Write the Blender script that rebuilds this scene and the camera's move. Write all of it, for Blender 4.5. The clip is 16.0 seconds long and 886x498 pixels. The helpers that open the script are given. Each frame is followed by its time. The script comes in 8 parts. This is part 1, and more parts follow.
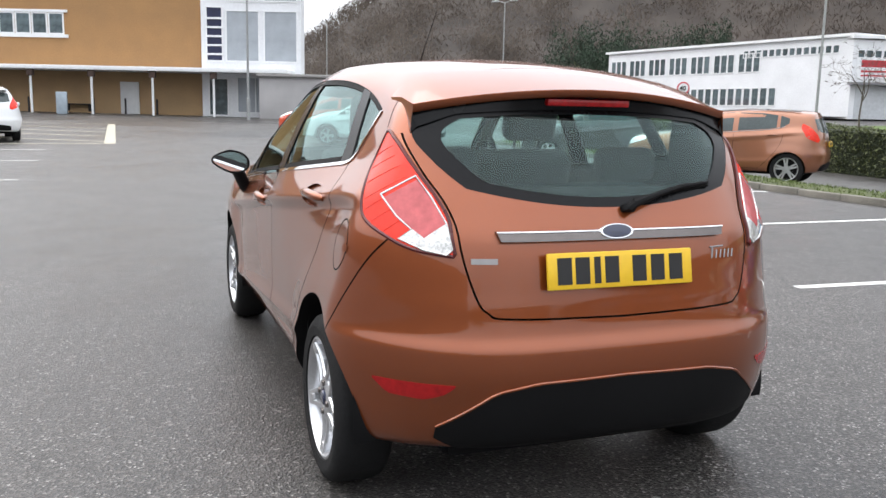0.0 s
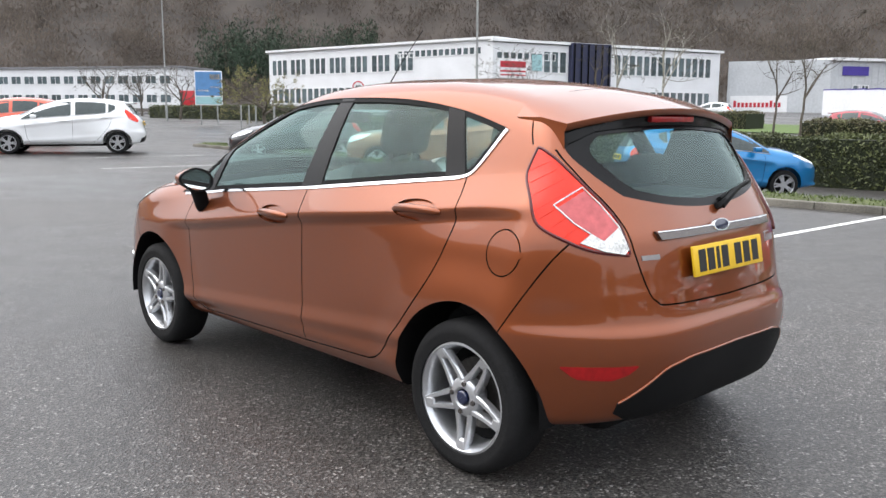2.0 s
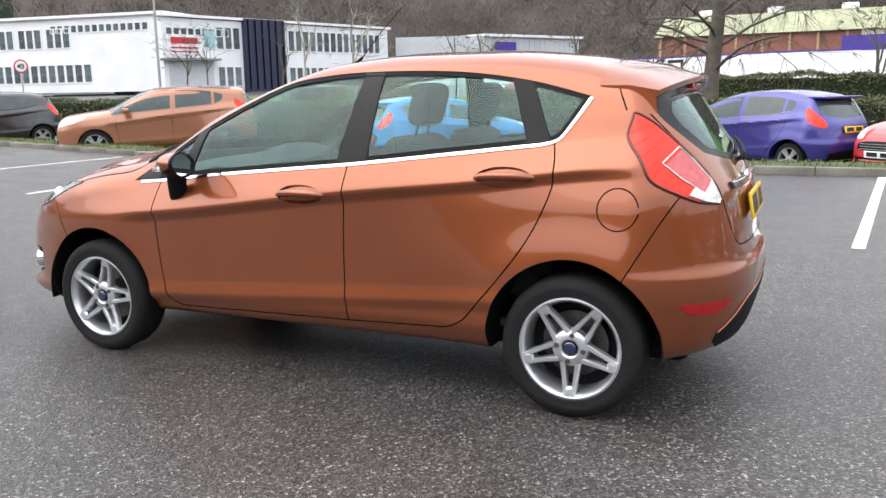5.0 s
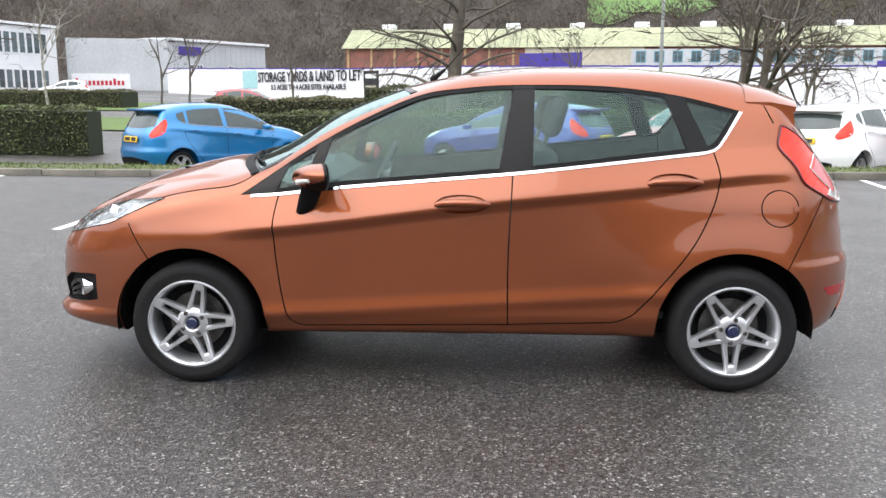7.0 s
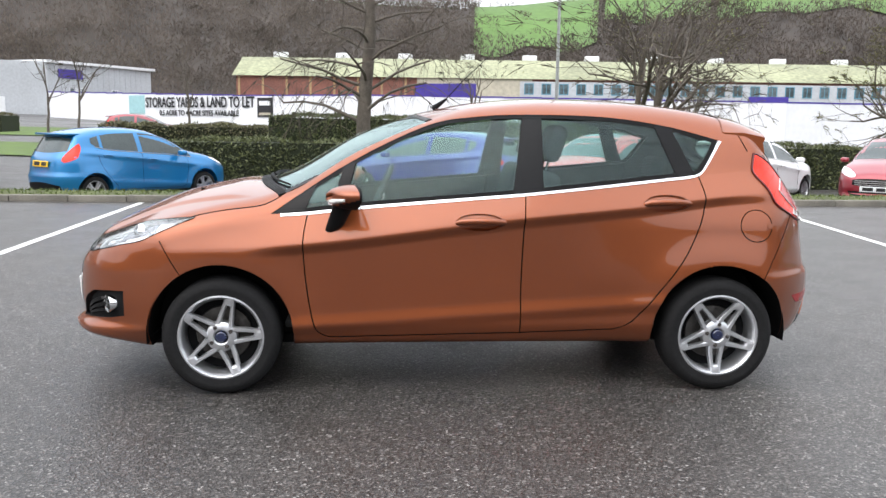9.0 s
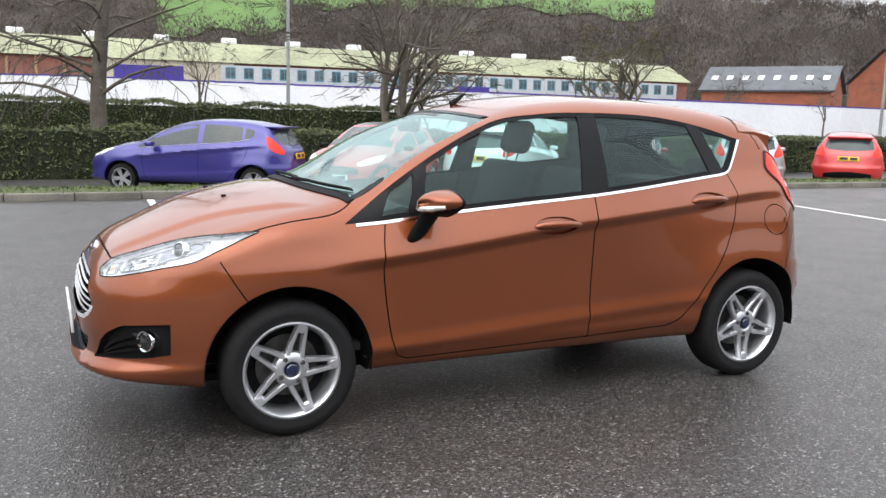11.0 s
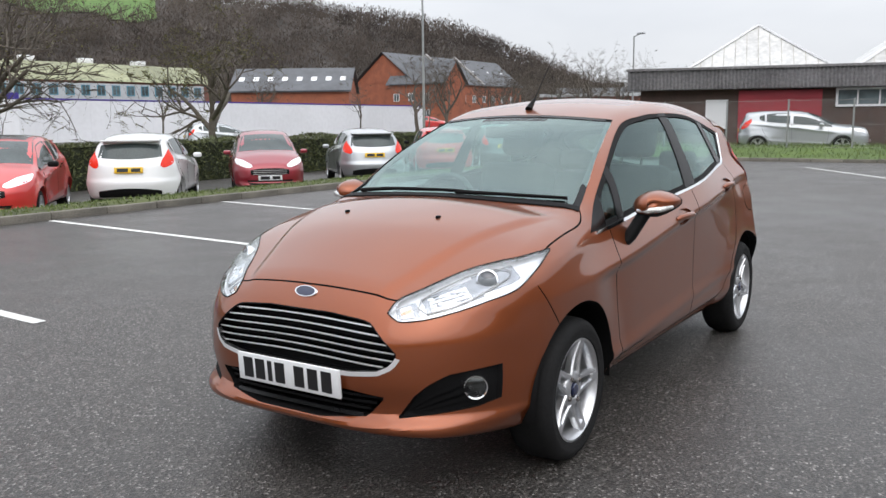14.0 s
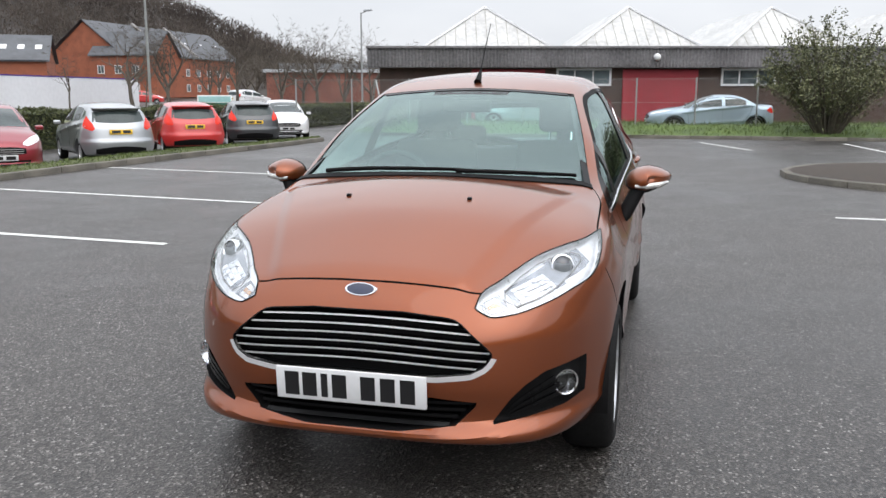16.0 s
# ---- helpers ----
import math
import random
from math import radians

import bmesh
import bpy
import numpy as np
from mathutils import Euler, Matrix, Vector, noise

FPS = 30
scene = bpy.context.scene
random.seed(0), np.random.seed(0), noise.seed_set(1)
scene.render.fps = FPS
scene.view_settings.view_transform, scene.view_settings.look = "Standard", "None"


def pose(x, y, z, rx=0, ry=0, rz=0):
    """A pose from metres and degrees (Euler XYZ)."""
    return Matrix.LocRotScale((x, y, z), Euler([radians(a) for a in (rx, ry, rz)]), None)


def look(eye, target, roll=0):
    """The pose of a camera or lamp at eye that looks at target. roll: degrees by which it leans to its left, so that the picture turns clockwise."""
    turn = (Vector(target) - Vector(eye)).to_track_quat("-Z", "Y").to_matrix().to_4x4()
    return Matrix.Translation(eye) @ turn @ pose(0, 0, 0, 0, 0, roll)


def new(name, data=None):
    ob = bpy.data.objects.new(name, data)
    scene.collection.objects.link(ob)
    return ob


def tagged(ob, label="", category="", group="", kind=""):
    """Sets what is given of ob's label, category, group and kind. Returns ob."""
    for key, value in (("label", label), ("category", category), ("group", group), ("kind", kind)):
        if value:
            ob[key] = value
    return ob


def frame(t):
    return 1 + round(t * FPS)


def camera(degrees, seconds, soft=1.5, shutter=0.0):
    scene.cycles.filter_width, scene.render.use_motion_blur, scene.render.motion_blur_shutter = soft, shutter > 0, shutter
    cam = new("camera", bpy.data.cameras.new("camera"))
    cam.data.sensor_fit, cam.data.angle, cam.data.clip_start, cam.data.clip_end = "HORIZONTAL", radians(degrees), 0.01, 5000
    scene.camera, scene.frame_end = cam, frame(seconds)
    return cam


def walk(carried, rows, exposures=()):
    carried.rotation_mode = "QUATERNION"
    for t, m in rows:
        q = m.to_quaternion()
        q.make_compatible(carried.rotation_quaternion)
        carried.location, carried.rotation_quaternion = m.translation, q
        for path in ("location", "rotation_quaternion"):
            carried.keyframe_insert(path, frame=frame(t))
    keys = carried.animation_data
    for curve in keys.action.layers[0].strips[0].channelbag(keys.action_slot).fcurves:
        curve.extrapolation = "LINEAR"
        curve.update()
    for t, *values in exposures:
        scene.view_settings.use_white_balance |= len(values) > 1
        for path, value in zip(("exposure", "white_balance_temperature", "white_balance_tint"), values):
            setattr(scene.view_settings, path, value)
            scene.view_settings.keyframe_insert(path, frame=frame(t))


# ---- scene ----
cam = camera(54.9, 16.0)
PATH = [
    (0, (-4.016, 1.421, 1.266), (-2.172, 0.715, 0.949), 1.2),
    (0.5, (-3.826, 1.909, 1.299), (-2.085, 0.974, 0.994), 1.6),
    (1, (-3.652, 2.343, 1.299), (-2.026, 1.231, 0.952), 0.4),
    (1.5, (-3.436, 2.662, 1.31), (-1.933, 1.392, 0.952), -0.5),
    (2, (-3.372, 2.921, 1.318), (-1.943, 1.557, 1.006), 0.3),
    (2.5, (-3.377, 3.066, 1.315), (-1.991, 1.654, 1.023), 0.6),
    (3, (-3.389, 3.116, 1.311), (-2.019, 1.687, 1.028), 0.9),
    (3.2, (-3.385, 3.13, 1.309), (-2.02, 1.696, 1.027), 1.1),
    (5.3, (-1.812, 4.105, 1.309), (-1.135, 2.259, 0.944), 0.1),
    (5.5, (-1.589, 4.204, 1.304), (-0.995, 2.327, 0.951), 1.1),
    (6, (-1.042, 4.391, 1.318), (-0.563, 2.489, 0.928), -0.4),
    (6.5, (-0.551, 4.46, 1.344), (-0.28, 2.509, 0.997), -1.1),
    (7, (-0.127, 4.573, 1.347), (-0.026, 2.608, 0.989), 0.0),
    (7.5, (0.19, 4.598, 1.338), (0.191, 2.638, 0.944), 0.1),
    (8, (0.371, 4.728, 1.345), (0.259, 2.761, 1.002), 0.5),
    (8.5, (0.455, 4.866, 1.341), (0.311, 2.892, 1.048), 0.5),
    (9, (0.498, 4.901, 1.337), (0.338, 2.929, 1.046), 0.8),
    (9.2, (0.531, 4.892, 1.334), (0.357, 2.921, 1.044), 1.0),
    (11.3, (2.465, 3.92, 1.361), (1.507, 2.191, 1.062), 0.6),
    (11.5, (2.65, 3.751, 1.328), (1.624, 2.057, 1.052), -0.2),
    (12, (3.063, 3.307, 1.317), (1.872, 1.727, 1.029), -0.1),
    (12.5, (3.467, 2.889, 1.332), (2.078, 1.475, 1.065), 0.4),
    (13, (3.832, 2.535, 1.342), (2.327, 1.251, 1.049), -0.1),
    (13.5, (4.075, 2.24, 1.35), (2.493, 1.06, 1.025), -1.1),
    (14, (4.291, 2.14, 1.362), (2.636, 1.057, 1.064), -0.6),
    (14.5, (4.393, 2.068, 1.361), (2.692, 1.063, 1.053), 0.0),
    (15, (4.438, 1.792, 1.326), (2.673, 0.911, 0.998), -0.4),
    (15.5, (4.451, 1.362, 1.342), (2.616, 0.65, 0.988), 0.7),
    (16, (4.486, 0.916, 1.352), (2.579, 0.431, 0.997), 0.0),
]
EXPOSURES = [(0.0, 0.87), (3.0, 0.88), (6.0, 1.09), (7.0, 1.08), (9.0, 0.94), (11.5, 0.68), (12.5, 0.42), (14.0, 0.36), (16.0, 0.39)]
walk(cam, [(t, look(eye, target, roll)) for t, eye, target, roll in PATH], EXPOSURES)

# ---- world and light: a bright overcast day ----
SUN_EL, SUN_AZ = radians(52), radians(48)
world = bpy.data.worlds.new("overcast")
scene.world = world
world.use_nodes = True
wt = world.node_tree
wt.nodes.clear()
w_out = wt.nodes.new("ShaderNodeOutputWorld")
w_bg = wt.nodes.new("ShaderNodeBackground")
w_sky = wt.nodes.new("ShaderNodeTexSky")
w_sky.sky_type = "NISHITA"
w_sky.sun_disc = False
w_sky.sun_elevation, w_sky.sun_rotation = SUN_EL, SUN_AZ
w_sky.dust_density, w_sky.air_density = 6.0, 1.0
# a cloud layer covers most of the blue, brighter overhead, with soft mottling
w_co = wt.nodes.new("ShaderNodeTexCoord")
w_map = wt.nodes.new("ShaderNodeMapping")
w_map.inputs["Scale"].default_value = (1, 1, 3)
w_noise = wt.nodes.new("ShaderNodeTexNoise")
w_noise.inputs["Scale"].default_value, w_noise.inputs["Detail"].default_value = 2.2, 5
w_ramp = wt.nodes.new("ShaderNodeValToRGB")
w_ramp.color_ramp.elements[0].position, w_ramp.color_ramp.elements[0].color = 0.3, (7.9, 8.25, 8.9, 1)
w_ramp.color_ramp.elements[1].position, w_ramp.color_ramp.elements[1].color = 0.72, (10.2, 10.45, 10.9, 1)
w_mix = wt.nodes.new("ShaderNodeMix")
w_mix.data_type = "RGBA"
w_mix.inputs[0].default_value = 0.88
wt.links.new(w_co.outputs["Generated"], w_map.inputs["Vector"])
wt.links.new(w_map.outputs[0], w_noise.inputs["Vector"])
wt.links.new(w_noise.outputs[0], w_ramp.inputs[0])
wt.links.new(w_sky.outputs[0], w_mix.inputs[6])
wt.links.new(w_ramp.outputs[0], w_mix.inputs[7])
w_sep, w_grad = wt.nodes.new("ShaderNodeSeparateXYZ"), wt.nodes.new("ShaderNodeMapRange")
w_mul = wt.nodes.new("ShaderNodeMix")
w_mul.data_type, w_mul.blend_type = "RGBA", "MULTIPLY"
w_mul.inputs[0].default_value = 1.0
w_grad.inputs[1].default_value, w_grad.inputs[2].default_value, w_grad.inputs[3].default_value, w_grad.inputs[4].default_value = 0.0, 1.0, 0.56, 1.36
wt.links.new(w_co.outputs["Generated"], w_sep.inputs[0])
wt.links.new(w_sep.outputs[2], w_grad.inputs[0])
wt.links.new(w_mix.outputs[2], w_mul.inputs[6])
wt.links.new(w_grad.outputs[0], w_mul.inputs[7])
# the cloud is a little brighter on the sun's side
w_dot, w_side = wt.nodes.new("ShaderNodeVectorMath"), wt.nodes.new("ShaderNodeMapRange")
w_dot.operation, w_dot.inputs[1].default_value = "DOT_PRODUCT", (math.sin(SUN_AZ), math.cos(SUN_AZ), 0)
w_side.inputs[1].default_value, w_side.inputs[2].default_value, w_side.inputs[3].default_value, w_side.inputs[4].default_value = -1.0, 1.0, 0.95, 1.10
w_lit = wt.nodes.new("ShaderNodeMix")
w_lit.data_type, w_lit.blend_type = "RGBA", "MULTIPLY"
w_lit.inputs[0].default_value = 1.0
wt.links.new(w_co.outputs["Generated"], w_dot.inputs[0])
wt.links.new(w_dot.outputs["Value"], w_side.inputs[0])
wt.links.new(w_mul.outputs[2], w_lit.inputs[6])
wt.links.new(w_side.outputs[0], w_lit.inputs[7])
wt.links.new(w_lit.outputs[2], w_bg.inputs[0])
wt.links.new(w_bg.outputs[0], w_out.inputs[0])
w_bg.inputs[1].default_value = 0.13
sun = bpy.data.lights.new("sun", "SUN")
sun.energy, sun.angle, sun.color = 0.75, radians(70), (1.0, 0.97, 0.93)
sun_ob = new("sun", sun)
sun_ob.matrix_world = look((0, 0, 30), (-30 * math.sin(SUN_AZ) / math.tan(SUN_EL), -30 * math.cos(SUN_AZ) / math.tan(SUN_EL), 0))

# ---- materials ----
def surf(name, col, rough=0.6, metal=0.0, var=0.2, scale=3.0, fine=40.0, bump=0.0, bscale=80.0, coat=0.0, col2=None, spec=0.5, rvar=0.1, each=0.0, island=0.0):
    """A procedural surface: base colour varied at two scales, varied gloss, fine relief."""
    m = bpy.data.materials.new(name)
    m.use_nodes = True
    nt = m.node_tree
    b = nt.nodes["Principled BSDF"]
    b.inputs["Metallic"].default_value = metal
    b.inputs["Specular IOR Level"].default_value = spec
    if coat:
        b.inputs["Coat Weight"].default_value, b.inputs["Coat Roughness"].default_value = coat, 0.04
    co = nt.nodes.new("ShaderNodeTexCoord")
    n1, n2 = nt.nodes.new("ShaderNodeTexNoise"), nt.nodes.new("ShaderNodeTexNoise")
    n1.inputs["Scale"].default_value, n1.inputs["Detail"].default_value = scale, 4
    n2.inputs["Scale"].default_value, n2.inputs["Detail"].default_value = fine, 3
    for n in (n1, n2):
        nt.links.new(co.outputs["Object"], n.inputs["Vector"])
    add = nt.nodes.new("ShaderNodeMath")
    add.operation = "ADD"
    nt.links.new(n1.outputs[0], add.inputs[0])
    nt.links.new(n2.outputs[0], add.inputs[1])
    last = add
    for amount, kind, out in ((each, "ShaderNodeObjectInfo", "Random"), (island, "ShaderNodeNewGeometry", "Random Per Island")):
        if amount:
            info, mul, more = nt.nodes.new(kind), nt.nodes.new("ShaderNodeMath"), nt.nodes.new("ShaderNodeMath")
            mul.operation, mul.inputs[1].default_value, mul.inputs[2].default_value = "MULTIPLY_ADD", amount, -amount / 2
            nt.links.new(info.outputs[out], mul.inputs[0])
            more.operation = "ADD"
            nt.links.new(last.outputs[0], more.inputs[0])
            nt.links.new(mul.outputs[0], more.inputs[1])
            last = more
    ramp = nt.nodes.new("ShaderNodeValToRGB")
    c1 = [max(0.0, c * (1 - var)) for c in col]
    c2 = [min(1.0, c * (1 + var)) for c in col] if col2 is None else col2
    ramp.color_ramp.elements[0].position, ramp.color_ramp.elements[0].color = 0.7, (*c1, 1)
    ramp.color_ramp.elements[1].position, ramp.color_ramp.elements[1].color = 1.3, (*c2, 1)
    half = nt.nodes.new("ShaderNodeMath")
    half.operation, half.inputs[1].default_value = "MULTIPLY", 0.5
    ramp.color_ramp.elements[0].position, ramp.color_ramp.elements[1].position = 0.36, 0.64
    nt.links.new(last.outputs[0], half.inputs[0])
    nt.links.new(half.outputs[0], ramp.inputs[0])
    nt.links.new(ramp.outputs[0], b.inputs["Base Color"])
    rr = nt.nodes.new("ShaderNodeMapRange")
    rr.inputs[1].default_value, rr.inputs[2].default_value = 0.3, 0.7
    rr.inputs[3].default_value, rr.inputs[4].default_value = max(0.02, rough - rvar * rough), min(1, rough + rvar * rough)
    nt.links.new(n1.outputs[0], rr.inputs[0])
    nt.links.new(rr.outputs[0], b.inputs["Roughness"])
    if bump:
        n3, bp = nt.nodes.new("ShaderNodeTexNoise"), nt.nodes.new("ShaderNodeBump")
        n3.inputs["Scale"].default_value, n3.inputs["Detail"].default_value = bscale, 3
        nt.links.new(co.outputs["Object"], n3.inputs["Vector"])
        nt.links.new(n3.outputs[0], bp.inputs["Height"])
        bp.inputs["Strength"].default_value, bp.inputs["Distance"].default_value = min(1, bump), 0.01
        nt.links.new(bp.outputs[0], b.inputs["Normal"])
    return m


def glass(name, tint, rough=0.0, through_=0.75, gloss=1.45, sheen=(0.95, 1, 0.98)):
    """Thin tinted glass: lets the view through and mirrors at a slant."""
    m = bpy.data.materials.new(name)
    m.use_nodes = True
    nt = m.node_tree
    nt.nodes.clear()
    out, mix = nt.nodes.new("ShaderNodeOutputMaterial"), nt.nodes.new("ShaderNodeMixShader")
    clear, gl, fr = nt.nodes.new("ShaderNodeBsdfTransparent"), nt.nodes.new("ShaderNodeBsdfGlossy"), nt.nodes.new("ShaderNodeLayerWeight")
    clear.inputs[0].default_value = (*[c * through_ for c in tint], 1)
    gl.inputs["Roughness"].default_value, gl.inputs["Color"].default_value = rough, (*sheen, 1)
    # gloss of both faces of a pane, rising at a slant
    face = 2 * ((gloss - 1) / (gloss + 1)) ** 2
    fr.inputs["Blend"].default_value = 0.5
    pw, ma = nt.nodes.new("ShaderNodeMath"), nt.nodes.new("ShaderNodeMath")
    pw.operation, pw.inputs[1].default_value = "POWER", 4.0
    ma.operation, ma.inputs[1].default_value, ma.inputs[2].default_value = "MULTIPLY_ADD", 1 - face, face
    nt.links.new(fr.outputs["Facing"], pw.inputs[0])
    nt.links.new(pw.outputs[0], ma.inputs[0])
    nt.links.new(ma.outputs[0], mix.inputs[0])
    nt.links.new(clear.outputs[0], mix.inputs[1])
    nt.links.new(gl.outputs[0], mix.inputs[2])
    nt.links.new(mix.outputs[0], out.inputs[0])
    return m


def paint(name, col, metal=0.55, rough=0.34):
    """Metallic car lacquer: fine flakes under a clear coat."""
    m = surf(name, col, rough, metal, var=0.08, scale=1.2, fine=900.0, coat=1.0, rvar=0.06)
    return m


M_COPPER = paint("copper_lacquer", (0.236, 0.056, 0.0130), 0.74, 0.40)
M_BLACK = surf("black_plastic", (0.007, 0.007, 0.0075), 0.6, spec=0.12, var=0.2, fine=200, bump=0.15, bscale=400)
M_GLOSSBLACK = surf("gloss_black_trim", (0.006, 0.006, 0.0065), 0.25, spec=0.16, var=0.1)
M_INNER = surf("dark_cabin_trim", (0.034, 0.036, 0.036), 0.75, var=0.2, fine=150, bump=0.2, bscale=300)
M_SEAT = surf("charcoal_seat_cloth", (0.028, 0.030, 0.033), 0.9, var=0.25, fine=180, bump=0.4, bscale=500)
M_GLASS = glass("tinted_car_glass", (0.74, 0.94, 0.91), 0.0, 0.97, 1.36, (0.70, 0.86, 0.84))
M_SCREEN = glass("windscreen_glass", (0.68, 0.93, 0.89), 0.0, 0.96, 1.85, (0.72, 0.88, 0.86))
M_CHROME = surf("chrome", (0.85, 0.86, 0.88), 0.08, 1.0, var=0.04)
M_ALLOY = surf("silver_alloy", (0.58, 0.59, 0.61), 0.33, 0.85, var=0.08, fine=120)
M_TYRE = surf("tyre_rubber", (0.009, 0.009, 0.0095), 0.8, spec=0.25, var=0.35, scale=9, fine=70, bump=0.3, bscale=220)
M_DISC = surf("brake_disc_steel", (0.09, 0.085, 0.08), 0.4, 0.9, var=0.3, fine=60)
M_REDLENS = surf("red_lamp_lens", (0.72, 0.024, 0.006), 0.2, spec=0.3, coat=0.25, var=0.12, scale=14, fine=90)
M_REFLECTOR = surf("dark_red_reflector", (0.30, 0.008, 0.009), 0.2, spec=0.3, coat=0.2, var=0.2, scale=60)
M_SATIN = surf("bright_satin_chrome", (0.78, 0.78, 0.79), 0.30, 0.55, var=0.06)
M_PINKLENS = surf("pale_red_lamp_lens", (0.50, 0.105, 0.11), 0.2, spec=0.3, coat=0.25, var=0.15, scale=30)
M_CLEARLENS = surf("frosted_clear_lens", (0.62, 0.62, 0.60), 0.12, 0.35, coat=1.0, var=0.35, scale=35, fine=140)
M_LAMPGLASS = glass("lamp_cover", (0.97, 0.98, 1.0), 0.0, 0.95)
M_YELLOWPLATE = surf("yellow_plate", (0.75, 0.47, 0.02), 0.4, var=0.05)
M_WHITEPLATE = surf("white_plate", (0.72, 0.73, 0.74), 0.4, var=0.04)
M_PLATEINK = surf("plate_ink", (0.01, 0.01, 0.011), 0.5, var=0.1)
M_BADGEBLUE = surf("badge_blue", (0.006, 0.012, 0.05), 0.2, coat=1.0, var=0.1)
M_DARKTRIM = surf("dark_satin_metal", (0.15, 0.135, 0.13), 0.25, 0.9, var=0.08)
M_GREYTRIM = surf("satin_grey_trim", (0.30, 0.29, 0.29), 0.3, 0.8, var=0.08)

# ---- mesh tools ----
def finish(bm, name, mats, smooth=True, angle=32):
    bmesh.ops.recalc_face_normals(bm, faces=bm.faces)
    me = bpy.data.meshes.new(name)
    bm.to_mesh(me)
    bm.free()
    for m in mats if isinstance(mats, (list, tuple)) else [mats]:
        me.materials.append(m)
    if smooth:
        me.polygons.foreach_set("use_smooth", [True] * len(me.polygons))
        me.set_sharp_from_angle(angle=radians(angle))
    return me


def part(name, bm, mat, parent=None, label="", smooth=True, angle=32):
    """Links a bmesh as one mesh object, under a thing or a part."""
    ob = new(name, finish(bm, name, mat, smooth, angle) if isinstance(bm, bmesh.types.BMesh) else bm)
    if parent is not None:
        ob.parent = parent
    if label:
        ob["label"] = label
    return ob


def thing(name, label, category, group="", kind="", m=None):
    ob = new(name)
    ob.empty_display_size = 0.1
    if m is not None:
        ob.matrix_world = m
    return tagged(ob, label, category, group, kind)


def grid_faces(bm, rows, close_u=False, close_v=False):
    """Quads over a grid of points: rows[i][j]."""
    vs = [[bm.verts.new(p) for p in row] for row in rows]
    n, k = len(vs), len(vs[0])
    for i in range(n if close_u else n - 1):
        for j in range(k if close_v else k - 1):
            a, b, c, d = vs[i][j], vs[(i + 1) % n][j], vs[(i + 1) % n][(j + 1) % k], vs[i][(j + 1) % k]
            if len({a, b, c, d}) == 4:
                bm.faces.new((a, b, c, d))
    return vs


def box(bm, lo, hi, bevel=0.0, seg=2, m=None):
    geo = bmesh.ops.create_cube(bm, size=1.0)
    vs = geo["verts"]
    for v in vs:
        v.co = Vector([lo[i] + (v.co[i] + 0.5) * (hi[i] - lo[i]) for i in range(3)])
    if bevel:
        es = list({e for v in vs for e in v.link_edges})
        r = bmesh.ops.bevel(bm, geom=es, offset=bevel, segments=seg, affect="EDGES", profile=0.5)
        vs = list({v for f in r["faces"] for v in f.verts} | {v for v in vs if v.is_valid})
    if m is not None:
        bmesh.ops.transform(bm, matrix=m, verts=vs)
    return vs


def boxed(lo, hi, bevel=0.0, seg=2, m=None):
    bm = bmesh.new()
    box(bm, lo, hi, bevel, seg, m)
    return bm


def tube(bm, pts, radii, sides=8, cap=True):
    """A round bar through pts."""
    pts = [Vector(p) for p in pts]
    if not isinstance(radii, (list, tuple)):
        radii = [radii] * len(pts)
    rows, up = [], None
    for i, p in enumerate(pts):
        d = (pts[min(i + 1, len(pts) - 1)] - pts[max(i - 1, 0)]).normalized()
        if up is None:
            up = d.orthogonal().normalized()
        up = (up - d * up.dot(d)).normalized()
        s = d.cross(up)
        rows.append([p + (up * math.cos(a) + s * math.sin(a)) * radii[i] for a in [2 * math.pi * k / sides for k in range(sides)]])
    vs = grid_faces(bm, rows, close_v=True)
    if cap:
        bm.faces.new(list(reversed(vs[0])))
        bm.faces.new(vs[-1])
    return vs


def lathe(bm, profile, seg=48, axis="y"):
    """Turns a profile of (radius, along) about the axis."""
    rows = []
    for r, h in profile:
        row = []
        for k in range(seg):
            a = 2 * math.pi * k / seg
            c, s = r * math.cos(a), r * math.sin(a)
            row.append((c, h, s) if axis == "y" else ((c, s, h) if axis == "z" else (h, c, s)))
        rows.append(row)
    return grid_faces(bm, rows, close_v=True)


def curve(keys):
    """A smooth monotone curve through (x, value) keys; beyond them it stays level."""
    ks = sorted(keys)
    X, Y = np.array([k[0] for k in ks], float), np.array([k[1] for k in ks], float)
    h, d = np.diff(X), np.diff(Y) / np.diff(X)
    m = np.zeros(len(X))
    m[0], m[-1] = d[0], d[-1]
    for i in range(1, len(X) - 1):
        if d[i - 1] * d[i] > 0:
            w1, w2 = 2 * h[i] + h[i - 1], h[i] + 2 * h[i - 1]
            m[i] = (w1 + w2) / (w1 / d[i - 1] + w2 / d[i])

    x = np.linspace(X[0], X[-1], 1600)
    i = np.clip(np.searchsorted(X, x) - 1, 0, len(X) - 2)
    t = (x - X[i]) / h[i]
    table = (2 * t**3 - 3 * t**2 + 1) * Y[i] + (t**3 - 2 * t**2 + t) * h[i] * m[i] + (3 * t**2 - 2 * t**3) * Y[i + 1] + (t**3 - t**2) * h[i] * m[i + 1]
    return lambda q: np.interp(q, x, table)


